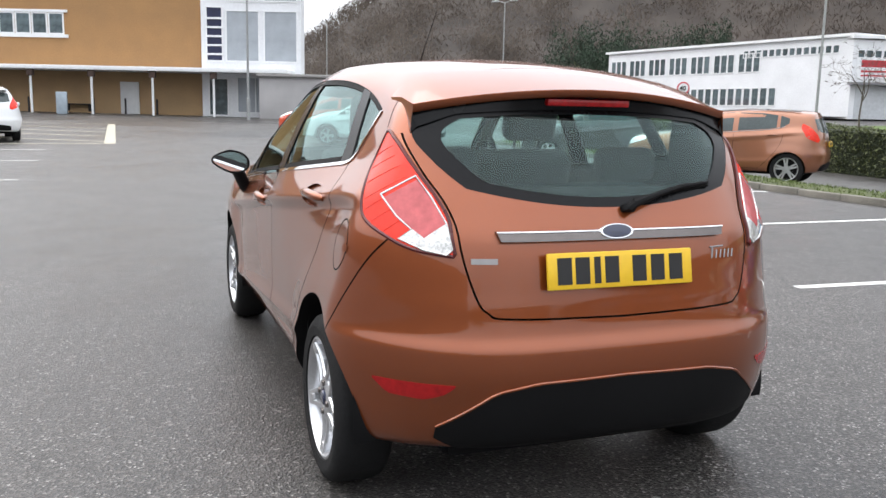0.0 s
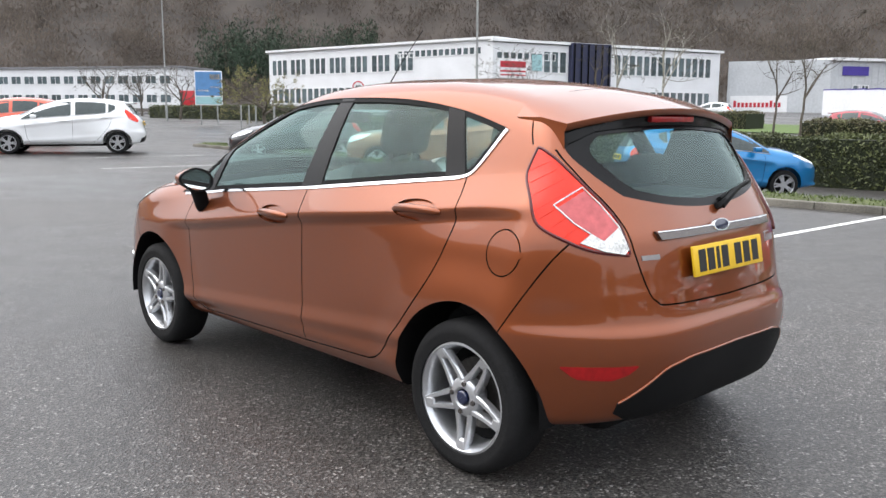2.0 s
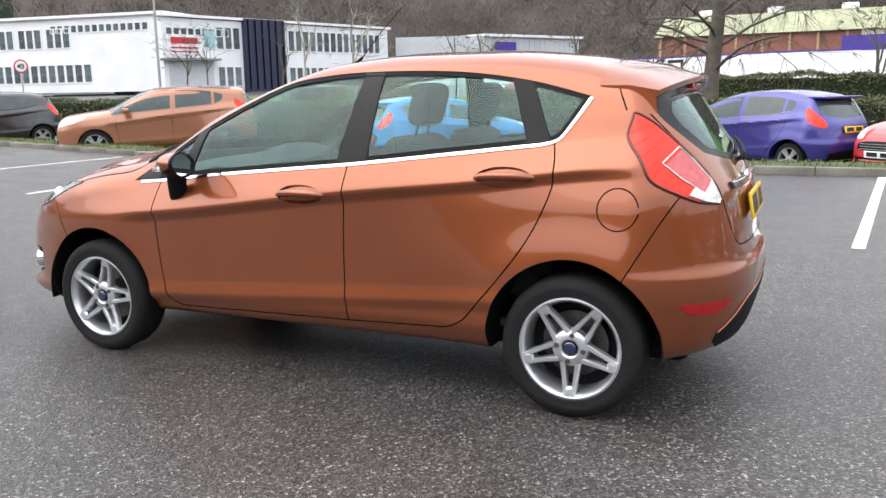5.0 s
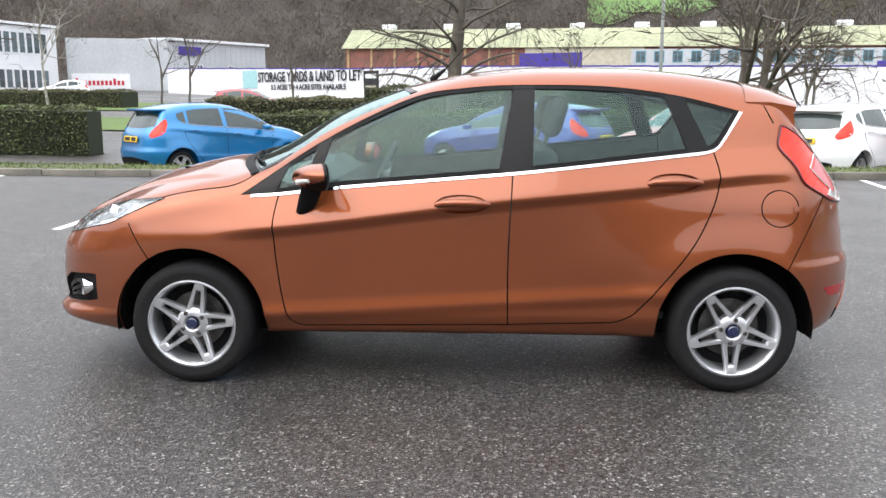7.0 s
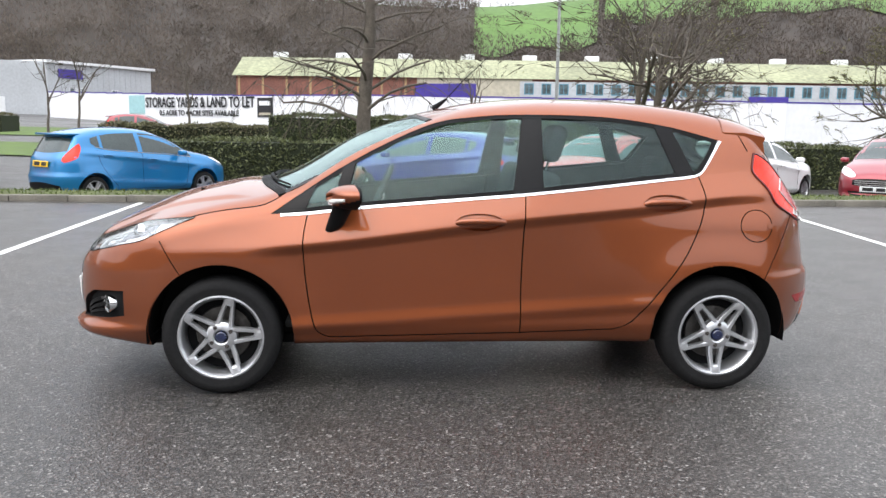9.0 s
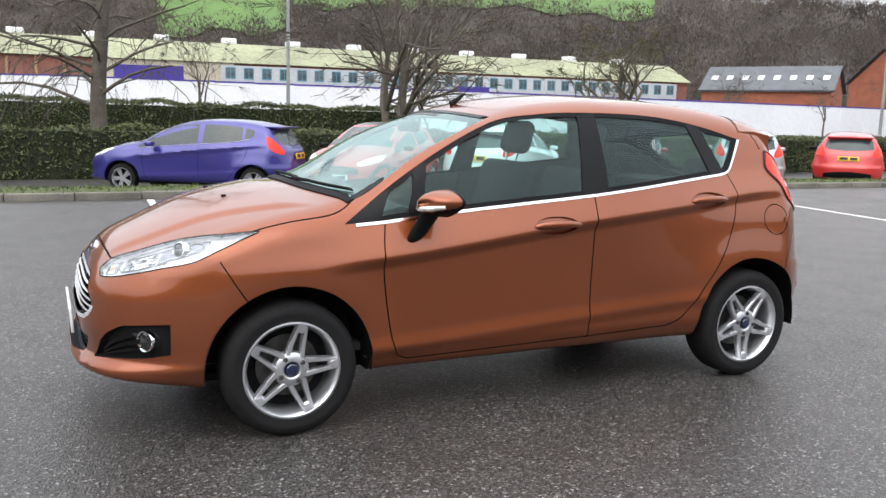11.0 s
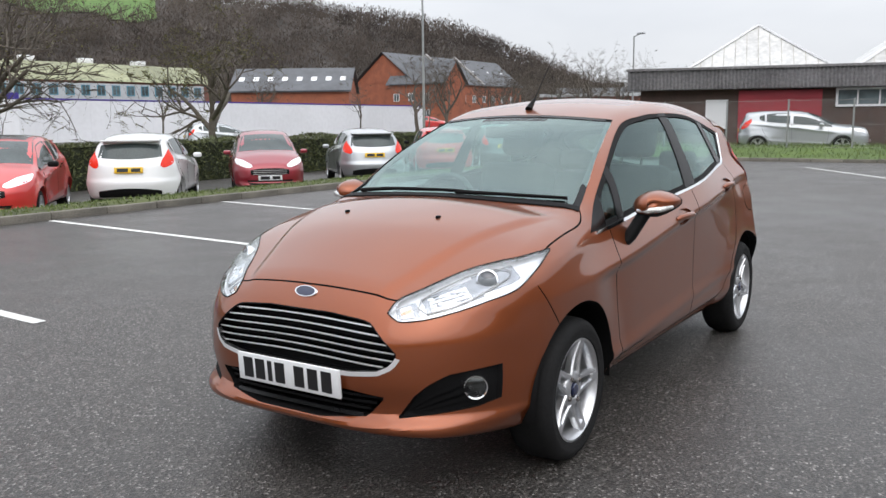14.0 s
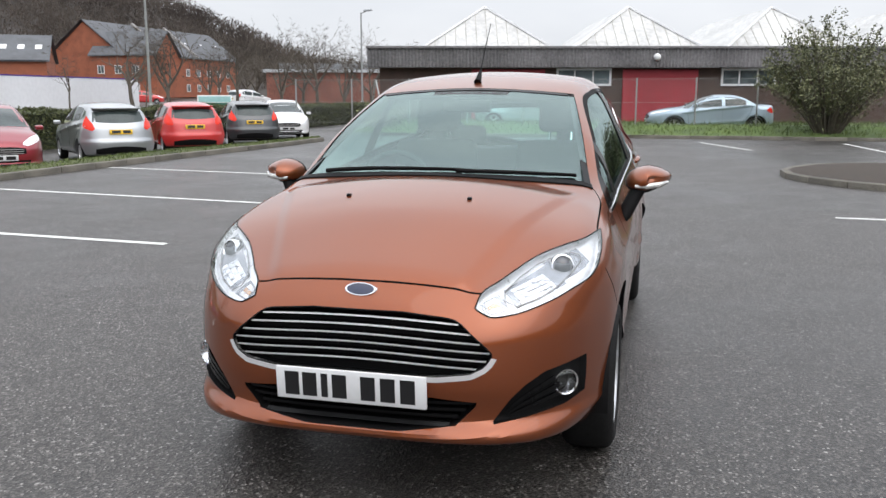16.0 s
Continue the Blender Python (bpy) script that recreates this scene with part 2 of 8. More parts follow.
def polyline(pts, n):
    """n points at even steps along a smooth line through pts (2D)."""
    P = np.array(pts, float)
    fine = []
    for i in range(len(P) - 1):
        p0, p1, p2, p3 = P[max(i - 1, 0)], P[i], P[i + 1], P[min(i + 2, len(P) - 1)]
        for t in np.linspace(0, 1, 24, endpoint=False):
            fine.append(0.5 * (2 * p1 + (p2 - p0) * t + (2 * p0 - 5 * p1 + 4 * p2 - p3) * t**2 + (3 * p1 - p0 - 3 * p2 + p3) * t**3))
    fine = np.array(fine + [P[-1]])
    s = np.concatenate([[0], np.cumsum(np.linalg.norm(np.diff(fine, axis=0), axis=1))])
    q = np.linspace(0, s[-1], n)
    return np.stack([np.interp(q, s, fine[:, 0]), np.interp(q, s, fine[:, 1])], 1)


def sharp_line(pts, n):
    """n points at even steps along the straight legs through pts (2D)."""
    P = np.array(pts, float)
    s = np.concatenate([[0], np.cumsum(np.linalg.norm(np.diff(P, axis=0), axis=1))])
    q = np.linspace(0, s[-1], n)
    return np.stack([np.interp(q, s, P[:, 0]), np.interp(q, s, P[:, 1])], 1)


def sstep(a, b, x):
    t = np.clip((x - a) / (b - a), 0, 1)
    return t * t * (3 - 2 * t)


def smax(a, b, r):
    h = np.maximum(r - np.abs(a - b), 0)
    return np.maximum(a, b) + h * h / (4 * r)

# ---- ground, markings, kerbs ----
def ground_z(x, y):
    x, y = np.asarray(x, float), np.asarray(y, float)
    z = 0.0145 * np.clip(x - 5, 0, 55) * sstep(5, 14, x)
    z = z - 0.30 * sstep(-10.2, -12.4, y)
    z = z + 0.022 * np.clip(-24 - y, 0, 70)
    return z


def gz(x, y):
    return float(ground_z(x, y))


def asphalt():
    """Worn asphalt: pale stone chips in a dark binder, damp patches with a sheen."""
    m = bpy.data.materials.new("damp_asphalt")
    m.use_nodes = True
    nt = m.node_tree
    b = nt.nodes["Principled BSDF"]
    co = nt.nodes.new("ShaderNodeTexCoord")

    def noise_at(scale, detail=4):
        n = nt.nodes.new("ShaderNodeTexNoise")
        n.inputs["Scale"].default_value, n.inputs["Detail"].default_value = scale, detail
        nt.links.new(co.outputs["Object"], n.inputs["Vector"])
        return n
    big, mid, fine = noise_at(0.18, 5), noise_at(1.4, 4), noise_at(60, 2)
    vor = nt.nodes.new("ShaderNodeTexVoronoi")
    vor.inputs["Scale"].default_value = 115
    nt.links.new(co.outputs["Object"], vor.inputs["Vector"])
    chips = nt.nodes.new("ShaderNodeSeparateColor")
    nt.links.new(vor.outputs["Color"], chips.inputs[0])
    ramp = nt.nodes.new("ShaderNodeValToRGB")
    els = ramp.color_ramp.elements
    els[0].position, els[0].color = 0.0, (0.022, 0.0215, 0.021, 1)
    els[1].position, els[1].color = 1.0, (0.30, 0.29, 0.275, 1)
    for pos, c in ((0.30, 0.028), (0.60, 0.050), (0.84, 0.082), (0.95, 0.125)):
        e = els.new(pos)
        e.color = (c * 1.06, c * 0.98, c * 0.92, 1)
    nt.links.new(chips.outputs[0], ramp.inputs[0])
    tone = nt.nodes.new("ShaderNodeMapRange")
    tone.inputs[1].default_value, tone.inputs[2].default_value, tone.inputs[3].default_value, tone.inputs[4].default_value = 0.32, 0.68, 0.80, 1.25
    add = nt.nodes.new("ShaderNodeMath")
    add.operation = "ADD"
    nt.links.new(big.outputs[0], add.inputs[0])
    half = nt.nodes.new("ShaderNodeMath")
    half.operation, half.inputs[1].default_value, half.inputs[2].default_value = "MULTIPLY_ADD", 0.35, -0.175
    nt.links.new(mid.outputs[0], half.inputs[0])
    nt.links.new(half.outputs[0], add.inputs[1])
    grain, gmul, gadd = noise_at(36, 3), nt.nodes.new("ShaderNodeMath"), nt.nodes.new("ShaderNodeMath")
    gmul.operation, gmul.inputs[1].default_value, gmul.inputs[2].default_value = "MULTIPLY_ADD", 0.8, -0.4
    gadd.operation = "ADD"
    nt.links.new(grain.outputs[0], gmul.inputs[0])
    nt.links.new(gmul.outputs[0], gadd.inputs[0])
    nt.links.new(add.outputs[0], gadd.inputs[1])
    nt.links.new(gadd.outputs[0], tone.inputs[0])
    mul = nt.nodes.new("ShaderNodeMix")
    mul.data_type, mul.blend_type = "RGBA", "MULTIPLY"
    mul.inputs[0].default_value = 1.0
    nt.links.new(ramp.outputs[0], mul.inputs[6])
    nt.links.new(tone.outputs[0], mul.inputs[7])
    nt.links.new(mul.outputs[2], b.inputs["Base Color"])
    wet = nt.nodes.new("ShaderNodeMapRange")
    wet.inputs[1].default_value, wet.inputs[2].default_value, wet.inputs[3].default_value, wet.inputs[4].default_value = 0.36, 0.62, 0.30, 0.50
    nt.links.new(add.outputs[0], wet.inputs[0])
    nt.links.new(wet.outputs[0], b.inputs["Roughness"])
    b.inputs["Specular IOR Level"].default_value = 0.4
    bp = nt.nodes.new("ShaderNodeBump")
    bp.inputs["Strength"].default_value, bp.inputs["Distance"].default_value = 0.45, 0.005
    hsum = nt.nodes.new("ShaderNodeMath")
    hsum.operation = "ADD"
    nt.links.new(vor.outputs["Distance"], hsum.inputs[0])
    nt.links.new(fine.outputs[0], hsum.inputs[1])
    nt.links.new(hsum.outputs[0], bp.inputs["Height"])
    nt.links.new(bp.outputs[0], b.inputs["Normal"])
    return m


M_ASPHALT = asphalt()
M_LINE = surf("worn_white_road_paint", (0.66, 0.66, 0.64), 0.6, var=0.22, scale=6, fine=70, bump=0.4, bscale=150)
M_YELLOW = surf("faded_yellow_road_paint", (0.40, 0.37, 0.29), 0.65, var=0.25, scale=5, fine=60)
M_KERB = surf("concrete_kerb", (0.135, 0.125, 0.105), 0.8, var=0.4, scale=2.5, fine=45, bump=0.5, bscale=90, each=0.35)
M_GRASS = surf("short_grass", (0.065, 0.115, 0.018), 0.85, var=0.4, scale=1.2, fine=28, bump=0.8, bscale=60, col2=(0.11, 0.17, 0.035))
M_MOSSGRASS = surf("thin_mossy_turf", (0.060, 0.070, 0.022), 0.9, var=0.5, scale=1.6, fine=22, bump=0.8, bscale=60, col2=(0.10, 0.12, 0.035))
M_BLADE = surf("grass_blades", (0.075, 0.115, 0.022), 0.7, var=0.4, scale=4, fine=30, island=0.6, col2=(0.13, 0.17, 0.045))
M_SOIL = surf("dark_wet_soil", (0.045, 0.034, 0.026), 0.9, var=0.4, scale=6, fine=40, bump=1.0, bscale=30)
M_CONC = surf("pale_concrete_paving", (0.30, 0.29, 0.28), 0.6, var=0.2, scale=1.5, fine=30, bump=0.3)
bm = bmesh.new()
gx = np.concatenate([np.linspace(-2500, -80, 12), np.linspace(-75, 75, 100), np.linspace(80, 2500, 12)])
gy = np.concatenate([np.linspace(-2500, -110, 12), np.linspace(-105, -26, 30), np.linspace(-25, 20, 80), np.linspace(22, 2500, 14)])
grid_faces(bm, [[(x, y, gz(x, y)) for y in gy] for x in gx])
ground = tagged(part("ground", bm, M_ASPHALT), "damp dark grey asphalt of an open car park", "ground", kind="structure")


def strip(name, pts, width, mat, label, lift=0.004, n=10, cat="road marking", group=""):
    """A painted line on the ground through two points."""
    a, b = Vector(pts[0]), Vector(pts[1])
    d = (b - a).normalized()
    s = Vector((-d.y, d.x)) * width / 2
    bm = bmesh.new()
    rows = []
    for t in np.linspace(0, 1, n):
        p = a + (b - a) * t
        rows.append([(p.x + k * s.x, p.y + k * s.y, gz(p.x, p.y) + lift) for k in (-1, 1)])
    grid_faces(bm, rows)
    return tagged(part(name, bm, mat), label, cat, group, "structure")


for a, b in (((0.98, -3.38), (0.72, -9.2)), ((4.2, -3.7), (4.26, -9.2)), ((7.75, -4.2), (7.9, -9.2)), ((-2.38, -3.46), (-2.80, -9.2)), ((-5.35, -3.7), (-6.05, -9.2)), ((-8.92, -4.1), (-9.65, -9.2)), ((11.2, -4.2), (11.0, -9.2)), ((14.7, -4.3), (14.3, -8.6)), ((18.3, -5.0), (17.9, -8.4)),
             ((-5.75, 2.84), (-5.3, 8.0)), ((-21.4, 2.0), (-18.0, 3.1)), ((-21.8, 5.9), (-17.9, 6.15)), ((-20.5, -2.3), (-16.3, 0.35)), ((-17.2, -6.2), (-16.85, -3.4)), ((11.0, 2.9), (10.6, 7.5)), ((14.8, 2.9), (14.5, 7.5)), ((18.3, 3.0), (18.0, 7.5))):
    strip("bay_line", (a, b), 0.10, M_LINE, "worn white parking bay line on the asphalt", group="bay lines")
for a, b in (((21, 1.6), (36, 1.6)), ((36, 1.6), (36.6, 5.4)), ((21, 1.6), (20.6, 4.6)), ((22, 1.7), (24, 5)), ((25, 1.7), (27, 5)), ((28, 1.7), (30, 5)), ((31, 1.7), (33, 5))):
    strip("hatch_line", (a, b), 0.30, M_YELLOW, "faded yellow hatching of a keep-clear area", group="hatching")


def kerb_run(name, pts, label, h=0.11, w=0.14, step=0.915, base=None):
    """A row of kerbstones through pts, each a stone of its own, under one run."""
    run = thing(name, label, "kerb", "", "structure")
    stones = {}
    for (x0, y0), (x1, y1) in zip(pts[:-1], pts[1:]):
        L = math.hypot(x1 - x0, y1 - y0)
        n = max(1, round(L / step))
        key = round(L / n, 3)
        if key not in stones:
            stones[key] = finish(boxed((0.004, -w / 2, -0.15), (key - 0.004, w / 2, h), 0.018, 2), "kerbstone", M_KERB)
        for i in range(n):
            t = i / n
            x, y = x0 + (x1 - x0) * t, y0 + (y1 - y0) * t
            o = new("kerbstone", stones[key])
            o.parent = run
            o.matrix_basis = pose(x, y, (gz(x, y) if base is None else base) + random.uniform(-0.006, 0.006), 0, 0, math.degrees(math.atan2(y1 - y0, x1 - x0)) + random.uniform(-0.3, 0.3))
    return run


def lawn(name, fn_rows, label, blades=0, mat=None, seed=1, h=0.07):
    """A grassed strip given by rows of points, with a stubble of blades."""
    rows = fn_rows
    bm = bmesh.new()
    grid_faces(bm, rows)
    o = tagged(part(name, bm, mat or M_GRASS), label, "grass", kind="structure")
    if blades:
        rng = np.random.default_rng(seed)
        R = np.array(rows)
        V, F = [], []
        for _ in range(blades):
            i, j = rng.uniform(0, R.shape[0] - 1.001), rng.uniform(0, R.shape[1] - 1.001)
            a, b, u, v = int(i), int(j), i % 1, j % 1
            p = R[a, b] * (1 - u) * (1 - v) + R[a + 1, b] * u * (1 - v) + R[a, b + 1] * (1 - u) * v + R[a + 1, b + 1] * u * v
            ang, hh, w = rng.uniform(0, 6.28), h * rng.uniform(0.5, 1.4), 0.012
            d = np.array([math.cos(ang), math.sin(ang), 0])
            k = len(V)
            lean = np.array([rng.normal(0, 0.4), rng.normal(0, 0.4), 1.0]) * hh
            V += [p - d * w, p + d * w, p + lean]
            F.append((k, k + 1, k + 2))
        me = bpy.data.meshes.new("grass_blades")
        me.from_pydata([tuple(v) for v in V], [], F)
        me.materials.append(M_BLADE)
        tagged(new("grass_blades", me), "uneven tufts of green grass on the verge", "grass", kind="stuff")
    return o


# the long verge between the car park and the drive
verge_front = lambda x: -9.36 - 0.9 * float(sstep(8, 20, x)) * 1.6 + 0.45 * float(sstep(-8, -19, x))
vx = np.linspace(-19.5, 23, 70)
kerb_run("kerb_long", [(x, verge_front(x)) for x in np.linspace(-19.5, 23, 24)], "weathered concrete kerb beside the grass verge")
lawn("verge", [[(x, verge_front(x) - 0.07 - (1.75 if x > -14 else 1.75 * max(0.05, (x + 19.8) / 5.8)) * t, gz(x, verge_front(x)) + 0.10 + 0.07 * math.sin(math.pi * t) - (0.30 * t**2)) for t in np.linspace(0, 1, 7)] for x in vx], "long mossy grass verge with a concrete kerb", 16000, M_MOSSGRASS, seed=3, h=0.045)
# grass before the fence, far end
kerb_run("kerb_far", [(-23.4, -7.2), (-23.6, 0.0), (-23.2, 9.0)], "low concrete kerb at the foot of the grass")
lawn("far_verge", [[(x, y, gz(x, y) + 0.10 + 0.25 * sstep(-23.5, -26.5, x)) for x in np.linspace(-23.5, -29.5, 6)] for y in np.linspace(-9.5, 12, 20)], "bright green grass strip before a wire fence", 7000, seed=5, h=0.12)
# planted island
isl = [(-10.6 + 2.3 * math.cos(a) * (0.9 + 0.1 * math.cos(2 * a)) - 0.2, 4.9 + 1.95 * math.sin(a)) for a in np.linspace(0, 2 * math.pi, 19)]
kerb_run("kerb_island", isl, "concrete kerb ring of a planting island", h=0.10)
bm = bmesh.new()
grid_faces(bm, [[(-10.8 + (x + 10.8) * k, 4.9 + (y - 4.9) * k, 0.10 + 0.05 * (1 - k)) for x, y in isl[:-1]] for k in (0.97, 0.7, 0.4, 0.02)], close_v=True)
tagged(part("island_soil", bm, M_SOIL), "bare dark soil inside a kerbed island", "soil", kind="structure")

# ---- car bodies: smooth surfaces from a few profile curves ----
class Body:
    """A car's skin: top, side, front and rear surfaces blended into one. x ahead, y to its left, z up; the origin is on the ground between the axles."""

    def __init__(self, top, crown, belt, plan, crease, front, rear, low=((-1.9, 0.27), (-1.5, 0.25), (-0.9, 0.245), (0.9, 0.24), (1.5, 0.225), (1.8, 0.25), (2.1, 0.284)), lean=0.44, fplan=0.8, rplan=0.5, axles=(1.2445, -1.2445), hub=0.29, flare=0.016, roof_r=0.09, groove=0.026, scale=(1, 1, 1), bonnet=0.0):
        self.bonnet = bonnet
        self.scale = scale
        self.top, self.crown, self.belt, self.plan, self.crease = [curve(k) for k in (top, crown, belt, plan, crease)]
        self.front, self.rear = curve(front), curve(rear)
        low = curve(low)
        self.low, self.lean, self.fplan, self.rplan, self.axles, self.hub, self.flare, self.roof_r, self.groove = low, lean, fplan, rplan, axles, hub, flare, roof_r, groove

    def width(self, x, z):
        zc, zb, w = self.crease(x), self.belt(x), self.plan(x)
        fade = sstep(-1.62, -1.2, x) * (1 - sstep(0.86, 1.15, x))
        d = z - zc
        sh = 0.5 - 0.25 * sstep(0.9, 1.4, x)
        soft = 0.5 * (d + np.sqrt(d * d + 0.0003))
        above = sh * soft * (z < zb) + (z >= zb) * (sh * 0.5 * (zb - zc + np.sqrt((zb - zc) ** 2 + 0.0003)) + self.lean * (np.clip(z - zb, 0, None) * 0.72 + 0.62 * np.clip(z - zb, 0, None) ** 2))
        zl = 0.405 - 0.065 * x
        under = self.groove * fade * sstep(-0.006, 0.050, -d) * (1 - 0.40 * sstep(zl + 0.06, zl - 0.02, z))
        tuck = 0.05 * sstep(0.36, 0.22, z) + 0.10 * sstep(0.24, 0.12, z) + 0.012 * sstep(zl, zl - 0.06, z) * fade
        tuck = tuck + 0.052 * sstep(-0.25, -1.2, x) * sstep(0.54, 0.96, z)
        tuck = tuck + 0.065 * sstep(-0.40, -1.25, x) * sstep(0.82, 1.15, z)
        bump = 0
        for ax in self.axles:
            r = np.hypot(x - ax, z - self.hub)
            bump = bump + self.flare * sstep(0.54, 0.36, r) * (z < 0.84)
        return w - above - under - tuck + bump

    def f(self, x, y, z):
        x, y, z = x / self.scale[0], y / self.scale[1], z / self.scale[2]
        ay = np.abs(y)
        side = ay - self.width(x, z)
        top = z - (self.top(x) - self.crown(x) * ay**2)
        if self.bonnet:
            yr = 0.62 - 0.34 * (x - 1.05)
            top = top - self.bonnet * sstep(yr + 0.03, yr - 0.025, ay) * sstep(1.06, 1.25, x) * (1 - sstep(1.86, 1.98, x))
        a = smax(side, top, self.roof_r)
        a = smax(a, x - (self.front(z) - self.fplan * ay**4), 0.07)
        a = smax(a, (self.rear(z) + self.rplan * ay**4) - x, 0.06)
        return smax(a, self.low(x) - z, 0.04)

    def solve(self, start, end, off=0.0, n=24):
        """The points where the lines from start (inside) to end (outside) meet the skin moved out by off."""
        lo, hi = np.zeros(len(start)), np.ones(len(start))
        for _ in range(n):
            mid = (lo + hi) / 2
            p = start + (end - start) * mid[:, None]
            inside = self.f(p[:, 0], p[:, 1], p[:, 2]) < off
            lo, hi = np.where(inside, mid, lo), np.where(inside, hi, mid)
        return start + (end - start) * ((lo + hi) / 2)[:, None]

    def on(self, view, ab, off=0.0, sign=1):
        """Points of the plane of view ('side': x,z; 'front', 'rear': y,z; 'top': x,y) laid on the skin."""
        ab = np.asarray(ab, float)
        if isinstance(view, tuple):
            n = np.array(view) / np.linalg.norm(view)
            return self.solve(ab - n * 0.30, ab + n * 0.45, off)
        a, b, o = ab[:, 0], ab[:, 1], np.ones(len(ab))
        if view == "side":
            return self.solve(np.stack([a, 0 * o, b], 1), np.stack([a, sign * 1.3 * o, b], 1), off)
        if view == "front":
            return self.solve(np.stack([0.3 * o, a, b], 1), np.stack([2.8 * o, a, b], 1), off)
        if view == "rear":
            return self.solve(np.stack([-0.3 * o, a, b], 1), np.stack([-2.8 * o, a, b], 1), off)
        return self.solve(np.stack([a, b, 0.5 * o], 1), np.stack([a, b, 2.2 * o], 1), off)

    def shell(self, nx, ny, nz, off=0.0, flip=False):
        """The whole skin as a closed mesh."""
        X0, X1, Z1 = (self.rear(0.5) - 0.25) * self.scale[0], (self.front(0.4) + 0.25) * self.scale[0], (self.top(-0.4) + 0.3) * self.scale[2]
        def face(fixed, na, nb):
            A, B = np.meshgrid(np.arange(na + 1), np.arange(nb + 1), indexing="ij")
            C = np.full_like(A, fixed[1])
            I, J, K = {"k": (A, B, C), "j": (A, C, B), "i": (C, A, B)}[fixed[0]]
            return np.stack([I, J, K], -1)
        key = lambda c: (c[..., 0] * (ny + 1) + c[..., 1]) * (nz + 1) + c[..., 2]
        faces = [(face(("k", nz), nx, ny), 0), (face(("k", 0), nx, ny), 1), (face(("j", 0), nx, nz), 0), (face(("j", ny), nx, nz), 1), (face(("i", 0), ny, nz), 1), (face(("i", nx), ny, nz), 0)]
        allk = np.concatenate([key(c).ravel() for c, _ in faces])
        uniq = np.unique(allk)
        quads = []
        for c, turn in faces:
            v = np.searchsorted(uniq, key(c))
            q = np.stack([v[:-1, :-1], v[1:, :-1], v[1:, 1:], v[:-1, 1:]], -1).reshape(-1, 4)
            quads.append(q[:, ::-1] if turn else q)
        quads = np.concatenate(quads).tolist()
        u, v, w = uniq // ((ny + 1) * (nz + 1)) / nx, uniq // (nz + 1) % (ny + 1) / ny * 2 - 1, uniq % (nz + 1) / nz
        pout = np.stack([X0 + (X1 - X0) * u, 1.15 * v, Z1 * w], 1)
        pin = np.stack([X0 + 0.85 + (X1 - X0 - 1.7) * u, 0.3 * v, 0.42 + 0.2 * w], 1)
        P = self.solve(pin, pout, off)
        return P, ([q[::-1] for q in quads] if flip else quads)

    def sheet(self, view, A, B, nv=6, off=0.0, thick=0.006, sign=1, bm=None):
        """A curved plate on the skin, ruled between the 2D lines A and B (same count)."""
        A, B = np.asarray(A), np.asarray(B)
        bm = bm or bmesh.new()
        grid = np.concatenate([A + (B - A) * t for t in np.linspace(0, 1, nv + 1)])
        outer = self.on(view, grid, off, sign).reshape(nv + 1, len(A), 3)
        vo = grid_faces(bm, outer)
        if thick:
            inner = self.on(view, grid, off - thick, sign).reshape(nv + 1, len(A), 3)
            vi = grid_faces(bm, inner)
            n, k = len(vo), len(vo[0])
            for i in range(n - 1):
                bm.faces.new((vo[i][0], vi[i][0], vi[i + 1][0], vo[i + 1][0]))
                bm.faces.new((vo[i][-1], vo[i + 1][-1], vi[i + 1][-1], vi[i][-1]))
            for j in range(k - 1):
                bm.faces.new((vo[0][j], vo[0][j + 1], vi[0][j + 1], vi[0][j]))
                bm.faces.new((vo[-1][j], vi[-1][j], vi[-1][j + 1], vo[-1][j + 1]))
        return bm

    def ring(self, view, A, B, off=0.0, thick=0.006, sign=1):
        """A curved band on the skin between two closed 2D loops."""
        bm = bmesh.new()
        rows = [self.on(view, L, o, sign) for L, o in ((A, off), (B, off), (B, off - thick), (A, off - thick))]
        grid_faces(bm, rows, close_u=True, close_v=True)
        return bm

    def bead(self, view, line, r, off=0.0, sign=1, sides=6):
        bm = bmesh.new()
        tube(bm, [tuple(p) for p in self.on(view, line, off, sign)], r, sides)
        return bm


def shrink(loop, d):
    """A closed 2D loop moved inwards by d."""
    L = np.asarray(loop, float)
    area = np.sum(L[:, 0] * np.roll(L[:, 1], -1) - np.roll(L[:, 0], -1) * L[:, 1])
    t = np.roll(L, -1, 0) - np.roll(L, 1, 0)
    t /= np.maximum(np.linalg.norm(t, axis=1), 1e-9)[:, None]
    n = np.stack([-t[:, 1], t[:, 0]], 1) * (1 if area > 0 else -1)
    return L + n * d


def prism(loop, axis, lo, hi):
    """A closed prism over a 2D loop, along the axis."""
    bm = bmesh.new()
    def at(p, h):
        return {"y": (p[0], h, p[1]), "x": (h, p[0], p[1]), "z": (p[0], p[1], h)}[axis]
    a, b = [bm.verts.new(at(p, lo)) for p in loop], [bm.verts.new(at(p, hi)) for p in loop]
    n = len(a)
    for i in range(n):
        bm.faces.new((a[i], a[(i + 1) % n], b[(i + 1) % n], b[i]))
    bm.faces.new(a[::-1])
    bm.faces.new(b)
    bmesh.ops.triangulate(bm, faces=[f for f in bm.faces if len(f.verts) > 4])
    bmesh.ops.recalc_face_normals(bm, faces=bm.faces)
    return bm


